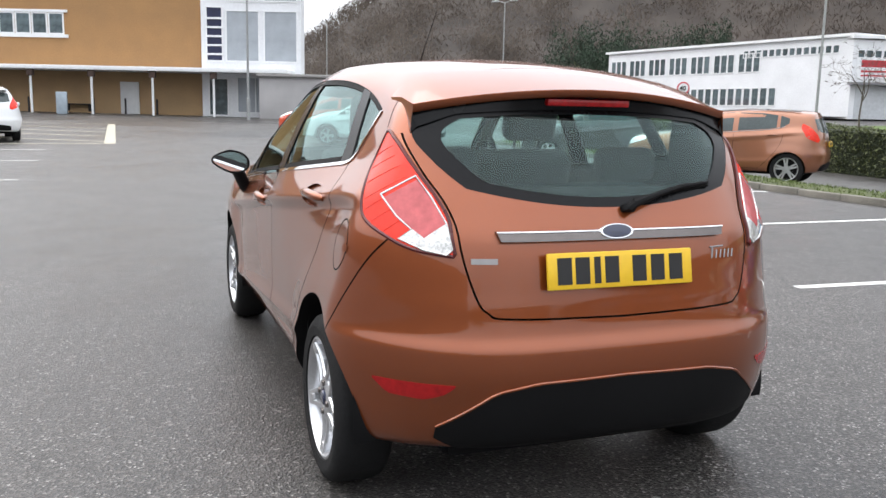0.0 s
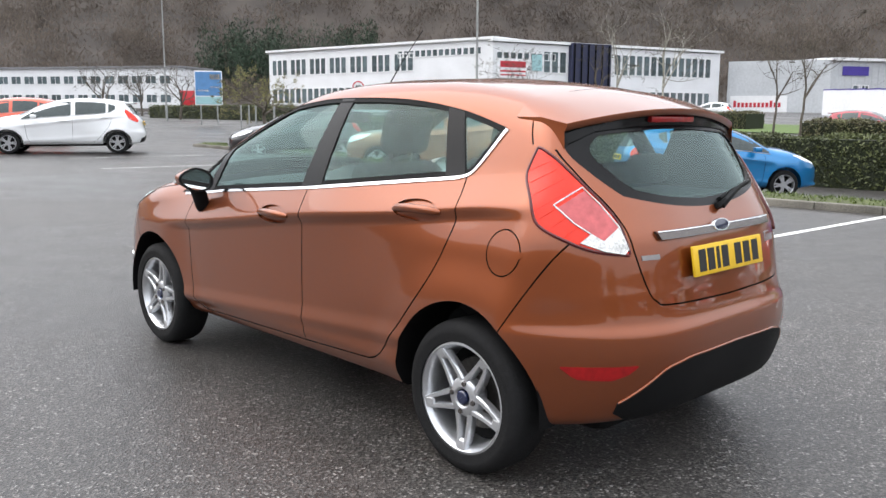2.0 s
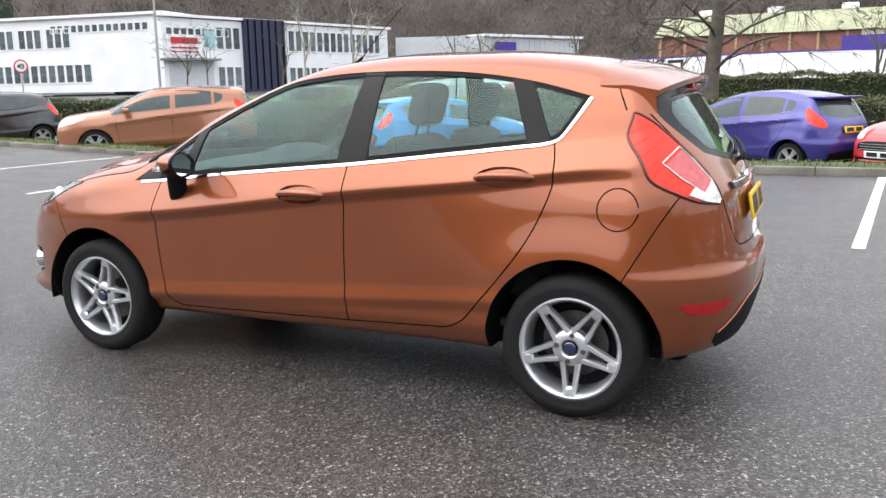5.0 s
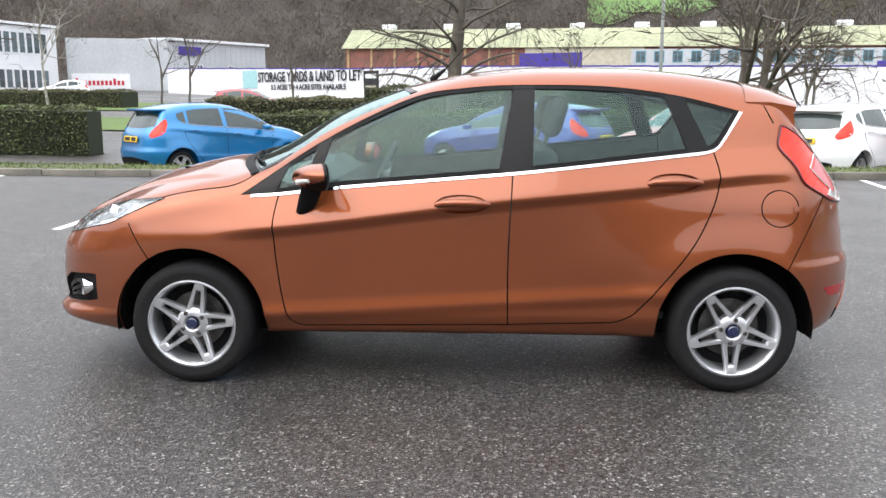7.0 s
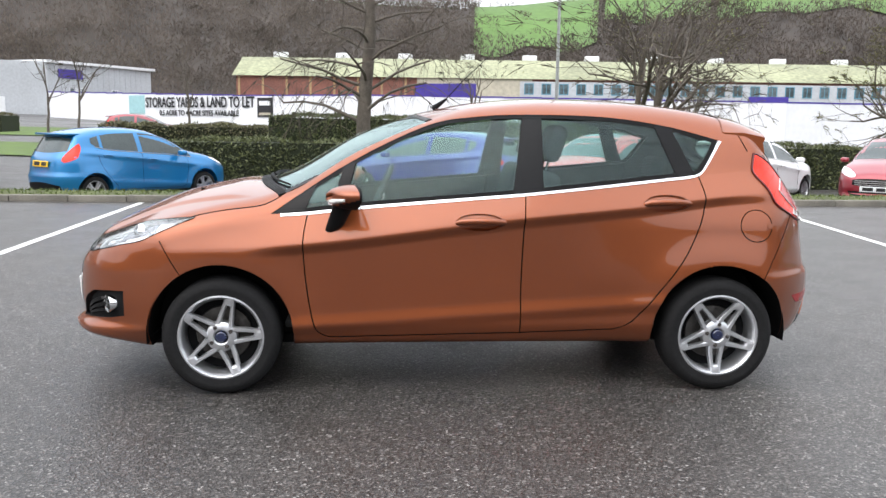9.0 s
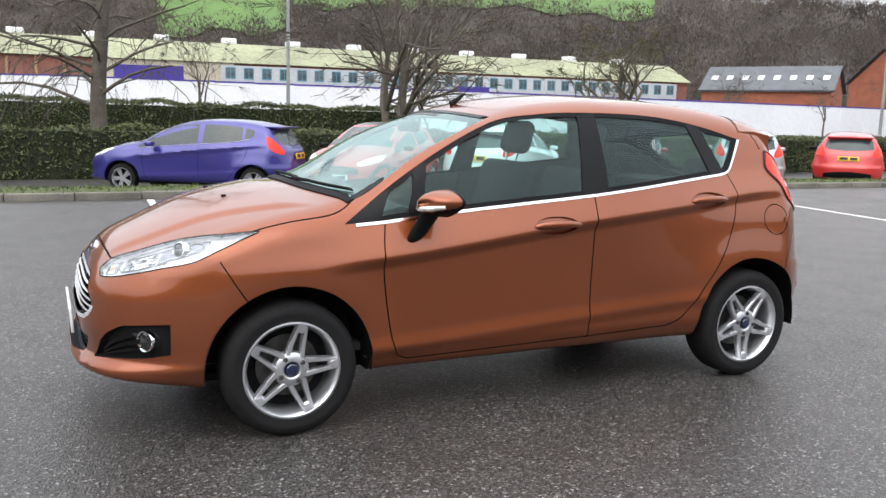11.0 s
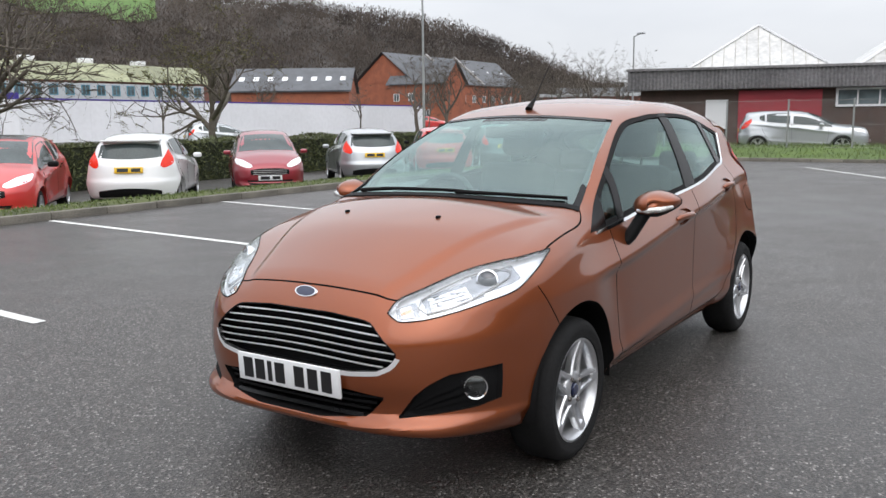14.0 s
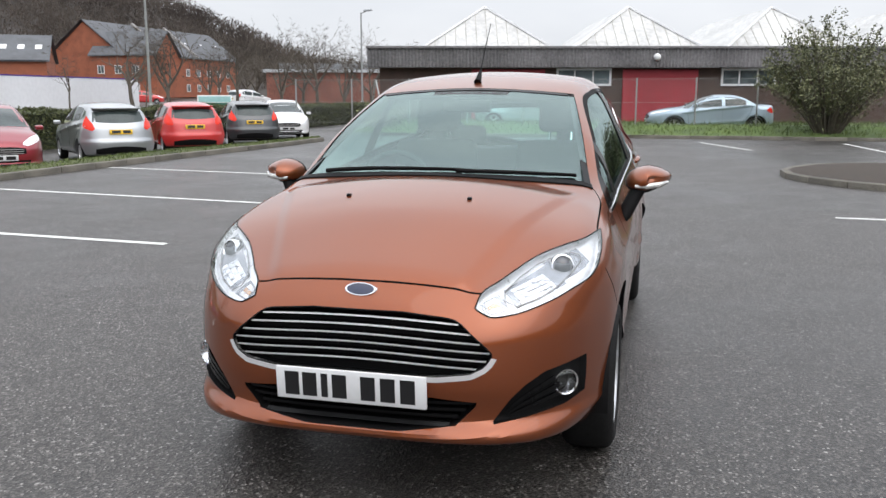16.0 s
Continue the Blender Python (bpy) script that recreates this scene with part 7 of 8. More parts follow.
rc = tagged(part("freight_box", boxed((-1.3, -1.2, 0), (1.3, 1.2, 2.5), 0.04), surf("red_box_paint", (0.45, 0.02, 0.03), 0.5, var=0.15)), "red freight container beside the road", "container")
rc.matrix_world = pose(80, -41, 1.1, 0, 0, -60)
low = thing("distant_block", "pale low block beyond the junction", "building", m=pose(-92, -16, 0.4, 0, 0, -70))
lb = part("wall", boxed((0, 0, 0), (26, 8, 3.2)), M_RUST, low, smooth=False)
add_windows(lb, [1 + 2.5 * k for k in range(10)], 1.2, 1.8, 1.1, 1)
part("roof", boxed((-0.3, -0.3, 3.2), (26.3, 8.3, 3.5)), M_GREYCLAD, low, smooth=False)

# ---- hill, woods, trees, hedges ----
# past 6 degrees the hill is an unseen bank added to darken reflections
HILL = curve([(-200, 3), (-168, 4), (-161, 6), (-157, 10), (-153, 21), (-147, 36), (-137, 43), (-128, 48), (-120, 51), (-110, 51), (-100, 48), (-93, 48), (-86, 49), (-78, 60), (-60, 78), (-40, 88), (-24, 74), (-17, 50), (-14, 36), (-12, 26), (-7, 16), (0, 14), (6, 18), (25, 70), (90, 80), (150, 60), (175, 10)])


def hill_z(az, r):
    n = noise.noise(Vector((math.cos(math.radians(az)) * r * 0.02, math.sin(math.radians(az)) * r * 0.02, 0)))
    return 1.5 + (float(HILL(az)) - 1.5) * float(sstep(165, 360, r)) + 3.0 * n * float(sstep(170, 260, r))


M_WOOD = surf("winter_woodland_floor", (0.045, 0.036, 0.031), 0.95, var=0.3, scale=0.02, fine=0.13, col2=(0.068, 0.055, 0.046))
M_FIELD = surf("hill_pasture", (0.085, 0.155, 0.038), 0.9, var=0.2, scale=0.03, fine=0.5)
M_TWIG = surf("bare_winter_twigs", (0.100, 0.081, 0.072), 0.95, var=0.55, scale=0.012, fine=0.13, island=0.12, col2=(0.165, 0.138, 0.115))
# light also comes through the loose twigs
tw = M_TWIG.node_tree
tw_t, tw_m = tw.nodes.new("ShaderNodeBsdfTranslucent"), tw.nodes.new("ShaderNodeMixShader")
tw_b, tw_o = tw.nodes["Principled BSDF"], tw.nodes["Material Output"]
tw.links.new(tw_b.inputs["Base Color"].links[0].from_socket, tw_t.inputs[0])
tw.links.new(tw_b.outputs[0], tw_m.inputs[1])
tw.links.new(tw_t.outputs[0], tw_m.inputs[2])
tw.links.new(tw_m.outputs[0], tw_o.inputs[0])
M_PINE = surf("dark_conifer", (0.022, 0.040, 0.022), 0.9, var=0.4, scale=0.2, fine=2.0, island=0.5)
M_BARK = surf("grey_brown_bark", (0.10, 0.085, 0.068), 0.9, var=0.4, scale=4, fine=30, bump=0.6, bscale=40)
M_FINETWIG = surf("thin_dark_twigs", (0.075, 0.062, 0.048), 0.9, var=0.3, scale=3, fine=20)
M_BUD = surf("yellow_green_buds", (0.20, 0.19, 0.07), 0.8, var=0.3, scale=3, island=0.6)
M_LEAF = surf("hedge_leaves", (0.055, 0.072, 0.022), 0.6, var=0.4, scale=1.2, fine=9, island=0.6, col2=(0.105, 0.12, 0.040))
# near-black box under the leaves: the hedge's inner shade put into colour
M_HEDGESHADE = surf("hedge_inner_shade", (0.018, 0.024, 0.010), 0.9, var=0.3)
M_BUSHLEAF = surf("olive_bush_leaves", (0.095, 0.105, 0.050), 0.6, var=0.4, scale=2.0, fine=12, island=0.9, col2=(0.17, 0.18, 0.085))
M_BROWNBUSH = surf("brown_winter_shrub", (0.10, 0.085, 0.045), 0.8, var=0.4, scale=1.0, fine=9, island=0.8, col2=(0.13, 0.13, 0.06))
bm = bmesh.new()
azs, rs = np.linspace(-200, 160, 361), [160] + list(np.linspace(170, 400, 30)) + [430, 600]
grid_faces(bm, [[(r * math.cos(math.radians(a)), r * math.sin(math.radians(a)), hill_z(a, r) if r > 160 else -3) for r in rs] for a in azs])
tagged(part("hill", bm, M_WOOD), "steep wooded valley side under winter trees, plus an added unseen bank opposite", "hill", kind="structure")


def tufts(name, spots, mat, label, sides=12, tall=1.3, kind="stuff", cat="woods", size=1.0, slim=0.7):
    """Loose crowns: each a bunch of small ragged sprays with gaps. spots: (x, y, z, height, spread)."""
    rng = np.random.default_rng(7)
    P = np.repeat(np.array(spots), sides, axis=0)
    n = len(P)
    unit = lambda v: v / np.linalg.norm(v, axis=1)[:, None]
    d, q = unit(rng.normal(size=(n, 3))), rng.uniform(0.3, 1.0, n) ** 0.5
    h, s = P[:, 3], P[:, 4]
    c = P[:, :3] + np.stack([d[:, 0] * s * q, d[:, 1] * s * q, h * 0.55 + d[:, 2] * h * 0.45 * q], 1)
    e, g = rng.normal(size=(n, 3)), unit(rng.normal(size=(n, 3)))
    e[:, 2] = np.abs(e[:, 2]) * tall + 0.3
    e, w = unit(e), (s * rng.uniform(0.14, 0.30, n))[:, None] * size
    V = np.stack([c - e * w * tall, c + g * w * slim, c + e * w * tall, c - g * w * slim * 0.85], 1).reshape(-1, 3).tolist()
    F = np.arange(4 * n).reshape(-1, 4).tolist()
    me = bpy.data.meshes.new(name)
    me.from_pydata(V, [], F)
    me.materials.append(mat)
    return tagged(new(name, me), label, cat, kind=kind)


FIELDS = ((-128.5, -112, 290, 425), (-111.6, -105, 294, 425), (-104.6, -96.5, 258, 425), (-95.5, -86.5, 332, 425))


def in_field(az, r):
    return any(a0 < az < a1 and r > q0 + 2 for a0, a1, q0, q1 in FIELDS)


def on_hill(az, r, lift=0.0):
    return (r * math.cos(math.radians(az)), r * math.sin(math.radians(az)), hill_z(az, r) + lift)


rng = np.random.default_rng(11)
spots = []
for _ in range(9000):
    az, r = rng.uniform(-170, 4), 172 + 195 * rng.uniform(0, 1) ** 0.8
    if in_field(az, r) and rng.uniform() < 0.975:
        continue
    spots.append((*on_hill(az, r, -0.8), rng.uniform(4.5, 9) * (0.6 if in_field(az, r) else 1), rng.uniform(2.6, 4.8)))
for a0, a1, q0, q1 in FIELDS:
    # hedgerows along the field edges
    for q in np.linspace(q0, 368, 30):
        spots.append((*on_hill(a1 + 0.15, q, -0.4), rng.uniform(1.6, 4.0), rng.uniform(1.2, 2.2)))
    for az in np.linspace(a0, a1, 40):
        spots.append((*on_hill(az, q0 + 38, -0.4), rng.uniform(1.0, 2.6), rng.uniform(1.0, 1.8)))
tufts("woods", spots, M_TWIG, "bare grey-brown winter woodland covering the hillside", 62, 2.0, size=0.38, slim=0.45)
spots = []
for _ in range(190):
    az, r = rng.uniform(-39, -28), rng.uniform(188, 214)
    spots.append((*on_hill(az, r, -1), rng.uniform(8, 14), rng.uniform(1.5, 2.6)))
for _ in range(90):
    az, r = rng.uniform(-64, -46), rng.uniform(300, 345)
    spots.append((*on_hill(az, r, -1), rng.uniform(9, 14), rng.uniform(1.6, 2.6)))
tufts("conifers", spots, M_PINE, "dark green conifer stand on the hillside", 90, 1.6, size=0.6, slim=0.5)
# pastures near the hill top
for a0, a1, q0, q1 in FIELDS:
    bm = bmesh.new()
    grid_faces(bm, [[on_hill(a, r, 0.6) for r in np.linspace(q0 + 5 * math.sin(a * 1.3), q1, 14)] for a in np.linspace(a0, a1, 14)])
    tagged(part("pasture", bm, M_FIELD), "bright green hill pasture above the woods", "field", kind="structure")


def farmhouse(label, az, r, turn):
    fh = thing("farmhouse", label, "house", m=pose(*on_hill(az, r, 0.8), 0, 0, turn))
    part("wall", boxed((-7, -3, 0), (7, 3, 3.2)), M_WHITEWALL, fh, smooth=False)
    bm = bmesh.new()
    grid_faces(bm, [[(x, -3.4, 3.0), (x, 0, 5.2), (x, 3.4, 3.0)] for x in (-7.4, 7.4)])
    part("roof", bm, M_SLATE, fh, smooth=False)
    part("chimney", boxed((4.5, -0.5, 4.6), (5.5, 0.5, 6.2), 0.05), M_DARKBRICK, fh)
    for x in (-5.0, -1.8, 1.4, 4.4):
        part("window", boxed((x, 3.0, 1.0), (x + 1.1, 3.05, 2.2)), M_WINDOW, fh, smooth=False)


farmhouse("small white farmhouse on the green hilltop", -123.2, 352, -25)
farmhouse("white hillside farmhouse among bare trees", -78.6, 330, 10)


def limb(bm, p, d, length, r, level, rng, tips, split=3, up=0.25, sides=6, wig=0.18, shrink_=0.68):
    pts, rad = [p.copy()], [r]
    n = 4
    for i in range(n):
        d = (d + Vector((rng.normal(0, wig), rng.normal(0, wig), rng.normal(0, wig * 0.7) + up * 0.25))).normalized()
        p = p + d * length / n
        pts.append(p.copy())
        rad.append(r * (1 - 0.5 * (i + 1) / n))
    tube(bm, pts, rad, max(3, sides), cap=False)
    if level <= 0:
        tips.append((p, d))
        return
    k = split + (1 if rng.uniform() < 0.5 else 0)
    for j in range(k):
        t = rng.uniform(0.35, 1.0) if j else 1.0
        i = min(n, max(1, int(t * n)))
        q, a = pts[i], rng.uniform(0, 6.283)
        side = d.orthogonal().normalized()
        side = (Matrix.Rotation(a, 3, d) @ side)
        nd = (d * rng.uniform(0.45, 0.95) + side * rng.uniform(0.5, 0.95)).normalized()
        limb(bm, q, nd, length * rng.uniform(0.55, 0.8), rad[i] * shrink_, level - 1, rng, tips, split, up, sides - 1, wig, shrink_)


def tree(label, x, y, h, spread=0.5, levels=4, stems=1, seed=1, buds=0, z=None, r0=None, trunk_h=0.3, split=3, bare_bark=None, up=0.25, group="bare trees"):
    """A bare tree: tapered trunk, limbs and fine twigs, with buds where they show."""
    rng = np.random.default_rng(seed)
    t = thing("tree", label, "tree", group, m=pose(x, y, (gz(x, y) if z is None else z) - 0.1))
    r0 = r0 or h * 0.022
    tr, br, tips = bmesh.new(), bmesh.new(), []
    for s in range(stems):
        lean = Vector((rng.normal(0, 0.05 + 0.16 * (stems > 1)), rng.normal(0, 0.05 + 0.16 * (stems > 1)), 1)).normalized()
        base = Vector((rng.normal(0, 0.08 * (stems > 1)), rng.normal(0, 0.08 * (stems > 1)), 0))
        hh = h * trunk_h
        tops = [base + lean * hh * q for q in np.linspace(0, 1, 6)]
        for i, p in enumerate(tops[1:]):
            p += Vector((rng.normal(0, 0.03), rng.normal(0, 0.03), 0)) * hh * 0.3
        tube(tr, tops, [r0 * (1.25 if i == 0 else 1 - 0.32 * i / 5) for i in range(6)], 10)
        n_l = 4 if stems == 1 else 3
        for j in range(n_l):
            a = 6.283 * (j + rng.uniform(-0.3, 0.3)) / n_l
            d = Vector((math.cos(a) * spread, math.sin(a) * spread, 1.0 - 0.3 * spread)).normalized() if j else Vector((0.05, 0, 1))
            limb(br, tops[-1 - (j > 1) * 1], d, h * (1 - trunk_h) * rng.uniform(0.40, 0.52), r0 * 0.6, levels - 1, rng, tips, split, up, 6, 0.16)
    part("trunk", tr, bare_bark or M_BARK, t, angle=60)
    part("crown", br, bare_bark or M_BARK, t, angle=80)
    V, F = [], []
    for p, d in tips:
        for _ in range(5):
            q = (d + Vector((rng.normal(0, 0.6), rng.normal(0, 0.6), rng.normal(0.1, 0.5)))).normalized() * h * rng.uniform(0.03, 0.085)
            s = q.orthogonal().normalized() * 0.006
            k = len(V)
            V += [tuple(p + s), tuple(p - s), tuple(p + q * 0.5 + s * 0.8 + Vector((0, 0, 0.02))), tuple(p + q)]
            F += [(k, k + 1, k + 2), (k + 1, k + 3, k + 2)]
            for b in range(buds):
                c = p + q * rng.uniform(0.2, 1.0) + Vector((rng.normal(0, 0.03), rng.normal(0, 0.03), rng.normal(0, 0.03)))
                e = Vector((rng.normal(), rng.normal(), rng.normal())).normalized() * 0.028
                g = e.orthogonal().normalized() * 0.020
                k = len(V)
                V += [tuple(c - e), tuple(c + g), tuple(c + e), tuple(c - g)]
                F.append((k, k + 1, k + 2, k + 3))
    me = bpy.data.meshes.new("twig_spray")
    me.from_pydata(V, [], F)
    me.materials.append(M_FINETWIG)
    me.materials.append(M_BUD)
    me.polygons.foreach_set("material_index", [1 if len(f) == 4 else 0 for f in F])
    part("twig_spray", me, None, t)["kind"] = "stuff"
    return t


M_BIRCH = surf("pale_birch_bark", (0.30, 0.28, 0.25), 0.8, var=0.5, scale=5, fine=14, bump=0.4)


def leader_tree(label, x, y, h, r0, seed, droop=0.35, first=0.16, count=46):
    """A bare tree with one straight stem to the top and thin drooping side branches."""
    rng = np.random.default_rng(seed)
    t = thing("tree", label, "tree", "bare trees", m=pose(x, y, gz(x, y) - 0.1))
    tr, br, tips = bmesh.new(), bmesh.new(), []
    stem = [Vector((0.10 * math.sin(k * 0.9), 0.08 * math.sin(k * 1.3 + 1), h * k / 12)) for k in range(13)]
    tube(tr, stem, [r0 * (1.3 if k == 0 else (1 - 0.93 * k / 12) ** 0.8) for k in range(13)], 12)
    for j in range(count):
        q = first + (0.97 - first) * (j + rng.uniform(0, 1)) / count
        i = q * 12
        p = stem[int(i)].lerp(stem[min(12, int(i) + 1)], i % 1)
        a = j * 2.4 + rng.uniform(-0.5, 0.5)
        length = h * 0.27 * (1 - 0.75 * q) * rng.uniform(0.7, 1.2)
        limb(br, p, Vector((math.cos(a), math.sin(a), 0.55)).normalized(), length, r0 * 0.26 * (1.1 - q), 2, rng, tips, 3, -droop, 5, 0.16, 0.6)
    part("trunk", tr, M_BARK, t, angle=60)
    part("crown", br, M_BARK, t, angle=80)
    V, F = [], []
    for p, d in tips:
        for _ in range(6):
            q = (d + Vector((rng.normal(0, 0.4), rng.normal(0, 0.4), -0.7 + rng.normal(0, 0.4)))).normalized() * rng.uniform(0.3, 0.9)
            s = q.orthogonal().normalized() * 0.006
            k = len(V)
            V += [tuple(p + s), tuple(p - s), tuple(p + q)]
            F.append((k, k + 1, k + 2))
    me = bpy.data.meshes.new("twig_spray")
    me.from_pydata(V, [], F)
    me.materials.append(M_FINETWIG)
    part("twig_spray", me, None, t)["kind"] = "stuff"
    return t


leader_tree("tall bare birch with drooping twigs behind the hedge", 0.72, -19.4, 10.5, 0.23, 3)
tree("broad bare many-stemmed tree with budding twigs", -7.2, -19.9, 8.0, 0.9, 4, 3, 8, buds=1, trunk_h=0.24, r0=0.15, up=0.12)
tree("young tree with yellow-green buds before the hoarding", -16.5, -21.1, 6.3, 0.8, 4, 1, 15, buds=5, trunk_h=0.30, r0=0.16)
tree("young tree coming into leaf beside the road", 36.5, -22.0, 4.2, 0.95, 4, 1, 21, buds=5, trunk_h=0.35, r0=0.12, up=-0.1)
for i, (x, y, h) in enumerate(((15.0, -38.5, 6.5), (16.8, -39.5, 6.0), (9.4, -37.5, 6.0), (21.0, -36.0, 8.0), (26.5, -40.0, 8.5), (30.5, -43.0, 6.0), (-28.0, -38.0, 4.8), (-46.0, -38.0, 5.0), (-58.0, -40.0, 5.5), (-3.5, -30.0, 5.0), (-14.0, -33.0, 5.2), (-12.2, -29.0, 4.6), (44, -52, 6.5), (40, -45, 6.0))):
    tree("slender bare roadside tree with fine twigs", x, y, h, 0.45, 4, 1, 40 + i, trunk_h=0.4, r0=0.07, split=2, bare_bark=M_BIRCH if h > 7.5 else None)
for i, (x, y, h) in enumerate(((-62, -44, 9), (-66, -36, 8), (-70, -30, 8.5), (-58, -28, 7), (-50, -33, 7.5), (-74, -26, 8), (-80, -56, 7), (-60, -62, 6.5), (-56, -22, 6.5), (-78, -40, 7.5), (-84, -36, 8), (-76, -34, 8), (-82, -30, 7.5), (-88, -46, 8), (-92, -52, 8.5), (-72, -42, 7), (92, -36, 7), (100, -44, 7), (70, -34, 6))):
    tree("bare tree among the far houses", x, y, h, 0.7, 4, 1, 80 + i, trunk_h=0.28, split=3, group="far bare trees")


def leafy(name, label, surface, n, mat, size=0.05, core=None, seed=1, category="hedge", kind=""):
    """Leaves strewn over a form: surface(rng, n) gives n places and outward ways."""
    rng = np.random.default_rng(seed)
    root = thing(name, label, category, kind=kind)
    unit = lambda v: v / np.linalg.norm(v, axis=1)[:, None]
    p, o = surface(rng, n)
    e = unit(rng.normal(size=(n, 3)) + 0.5 * o)
    g = unit(np.cross(e, rng.normal(size=(n, 3))))
    s = size * rng.uniform(0.6, 1.4, (n, 1))
    p = p + o * rng.normal(0, size * 0.7, (n, 1))
    me = bpy.data.meshes.new("leaves")
    me.from_pydata(np.stack([p - e * s, p + g * s * 0.45, p + e * s, p - g * s * 0.45], 1).reshape(-1, 3).tolist(), [], np.arange(4 * n).reshape(-1, 4).tolist())
    me.materials.append(mat)
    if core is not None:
        part("core", core, M_HEDGESHADE, root)
    part("leaves", me, None, root)["kind"] = "stuff"
    return root


def hedge(label, x0, y0, x1, y1, w, h, n, z=None, mat=None, seed=1, size=0.042):
    L, a = math.hypot(x1 - x0, y1 - y0), math.atan2(y1 - y0, x1 - x0)

    def base(t):
        return ground_z(x0 + (x1 - x0) * t, y0 + (y1 - y0) * t) if z is None else z + 0 * t

    def surface(rng, n):
        t, q = rng.uniform(0, 1, n), rng.uniform(0, 2 * h + w, n)
        near, top = q < h, (q >= h) & (q < h + w)
        lo = np.where(near, -w / 2, np.where(top, q - h - w / 2, w / 2))
        up = np.where(near, q, np.where(top, h, 2 * h + w - q))
        oy, oz = np.where(near, -1.0, np.where(top, 0.0, 1.0)), np.where(top, 1.0, 0.1)
        bulge = 0.05 * np.sin(t * L * 1.7) + 0.04 * np.sin(t * L * 4.1 + lo)
        x, y = t * L, lo * (1 + bulge * 0.6)
        P = np.stack([x0 + x * math.cos(a) - y * math.sin(a), y0 + x * math.sin(a) + y * math.cos(a), base(t) + up + np.where(top, bulge, 0)], 1)
        return P, np.stack([-oy * math.sin(a), oy * math.cos(a), oz], 1)
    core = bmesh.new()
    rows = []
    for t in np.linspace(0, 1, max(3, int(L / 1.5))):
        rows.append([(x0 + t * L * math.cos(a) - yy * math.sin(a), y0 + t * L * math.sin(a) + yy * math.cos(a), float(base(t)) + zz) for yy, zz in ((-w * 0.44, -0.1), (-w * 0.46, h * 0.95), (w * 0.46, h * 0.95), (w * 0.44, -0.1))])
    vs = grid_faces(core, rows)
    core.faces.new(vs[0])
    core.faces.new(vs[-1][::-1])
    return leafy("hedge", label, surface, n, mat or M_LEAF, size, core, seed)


hedge("long clipped evergreen hedge along the drive", -34, -18.2, 8.2, -17.4, 1.0, 1.15, 70000, seed=2)
hedge("clipped evergreen hedge beyond the drive entrance", 10.2, -17.6, 24, -17.2, 1.0, 1.2, 26000, seed=3)
hedge("tall square-clipped evergreen hedge beside the road", -9.0, -22.4, 4.0, -26.5, 1.6, 1.8, 24000, seed=4, size=0.05)
hedge("low clipped hedge beside the junction", -52, -17.0, -36, -17.6, 1.2, 1.1, 12000, seed=5, size=0.06)
hedge("low hedge along the far road", 84, -38, 48, -34, 1.0, 1.2, 8000, seed=6, size=0.08)
hedge("brown winter shrub bed on the roundabout", -1, -33.5, 12, -33.0, 2.4, 1.0, 16000, z=0.1, mat=M_BROWNBUSH, seed=7, size=0.06)
hedge("brown winter shrub bed beside the road", 22, -48, 34, -50, 2.0, 1.0, 8000, z=0.5, mat=M_BROWNBUSH, seed=8, size=0.07)
for (cx, cy, cz, rx, ry, rz, n, lab, mat, seed) in ((2.2, -29.0, 0.3, 3.2, 1.6, 0.75, 9000, "low rounded shrub mound behind the hedge", M_BROWNBUSH, 10), (-25.5, -9.0, 0.6, 0.9, 0.8, 0.6, 3000, "small strappy shrub by the fence", M_BUSHLEAF, 12)):
    def ball(rng, n, c=(cx, cy, cz), r=(rx, ry, rz)):
        d = rng.normal(size=(n, 3))
        d /= np.linalg.norm(d, axis=1)[:, None]
        k = rng.uniform(0.2, 1.0, n) ** 0.6 * (1 + 0.26 * np.sin(d[:, 0] * 7 + 2) * np.sin(d[:, 1] * 6 + d[:, 2] * 9) + 0.18 * np.sin(d[:, 1] * 17 + d[:, 2] * 13) + 0.12 * np.sin(d[:, 0] * 29 + d[:, 2] * 23))
        return np.array(c) + d * np.array(r) * k[:, None], d
    b = leafy("bush", lab, ball, n, mat, 0.05, None, seed, "bush")
    bm = bmesh.new()
    r2 = np.random.default_rng(seed)
    for _ in range(16):
        d = r2.normal(size=3)
        tube(bm, [(cx, cy, cz - rz - 0.2), (cx + d[0] * rx * 0.3, cy + d[1] * ry * 0.3, cz - rz * 0.2), (cx + d[0] * rx * 0.55, cy + d[1] * ry * 0.55, cz + abs(d[2]) * rz * 0.6)], [0.05, 0.035, 0.012], 5)
    part("branchwork", bm, M_BARK, b)["kind"] = "stuff"


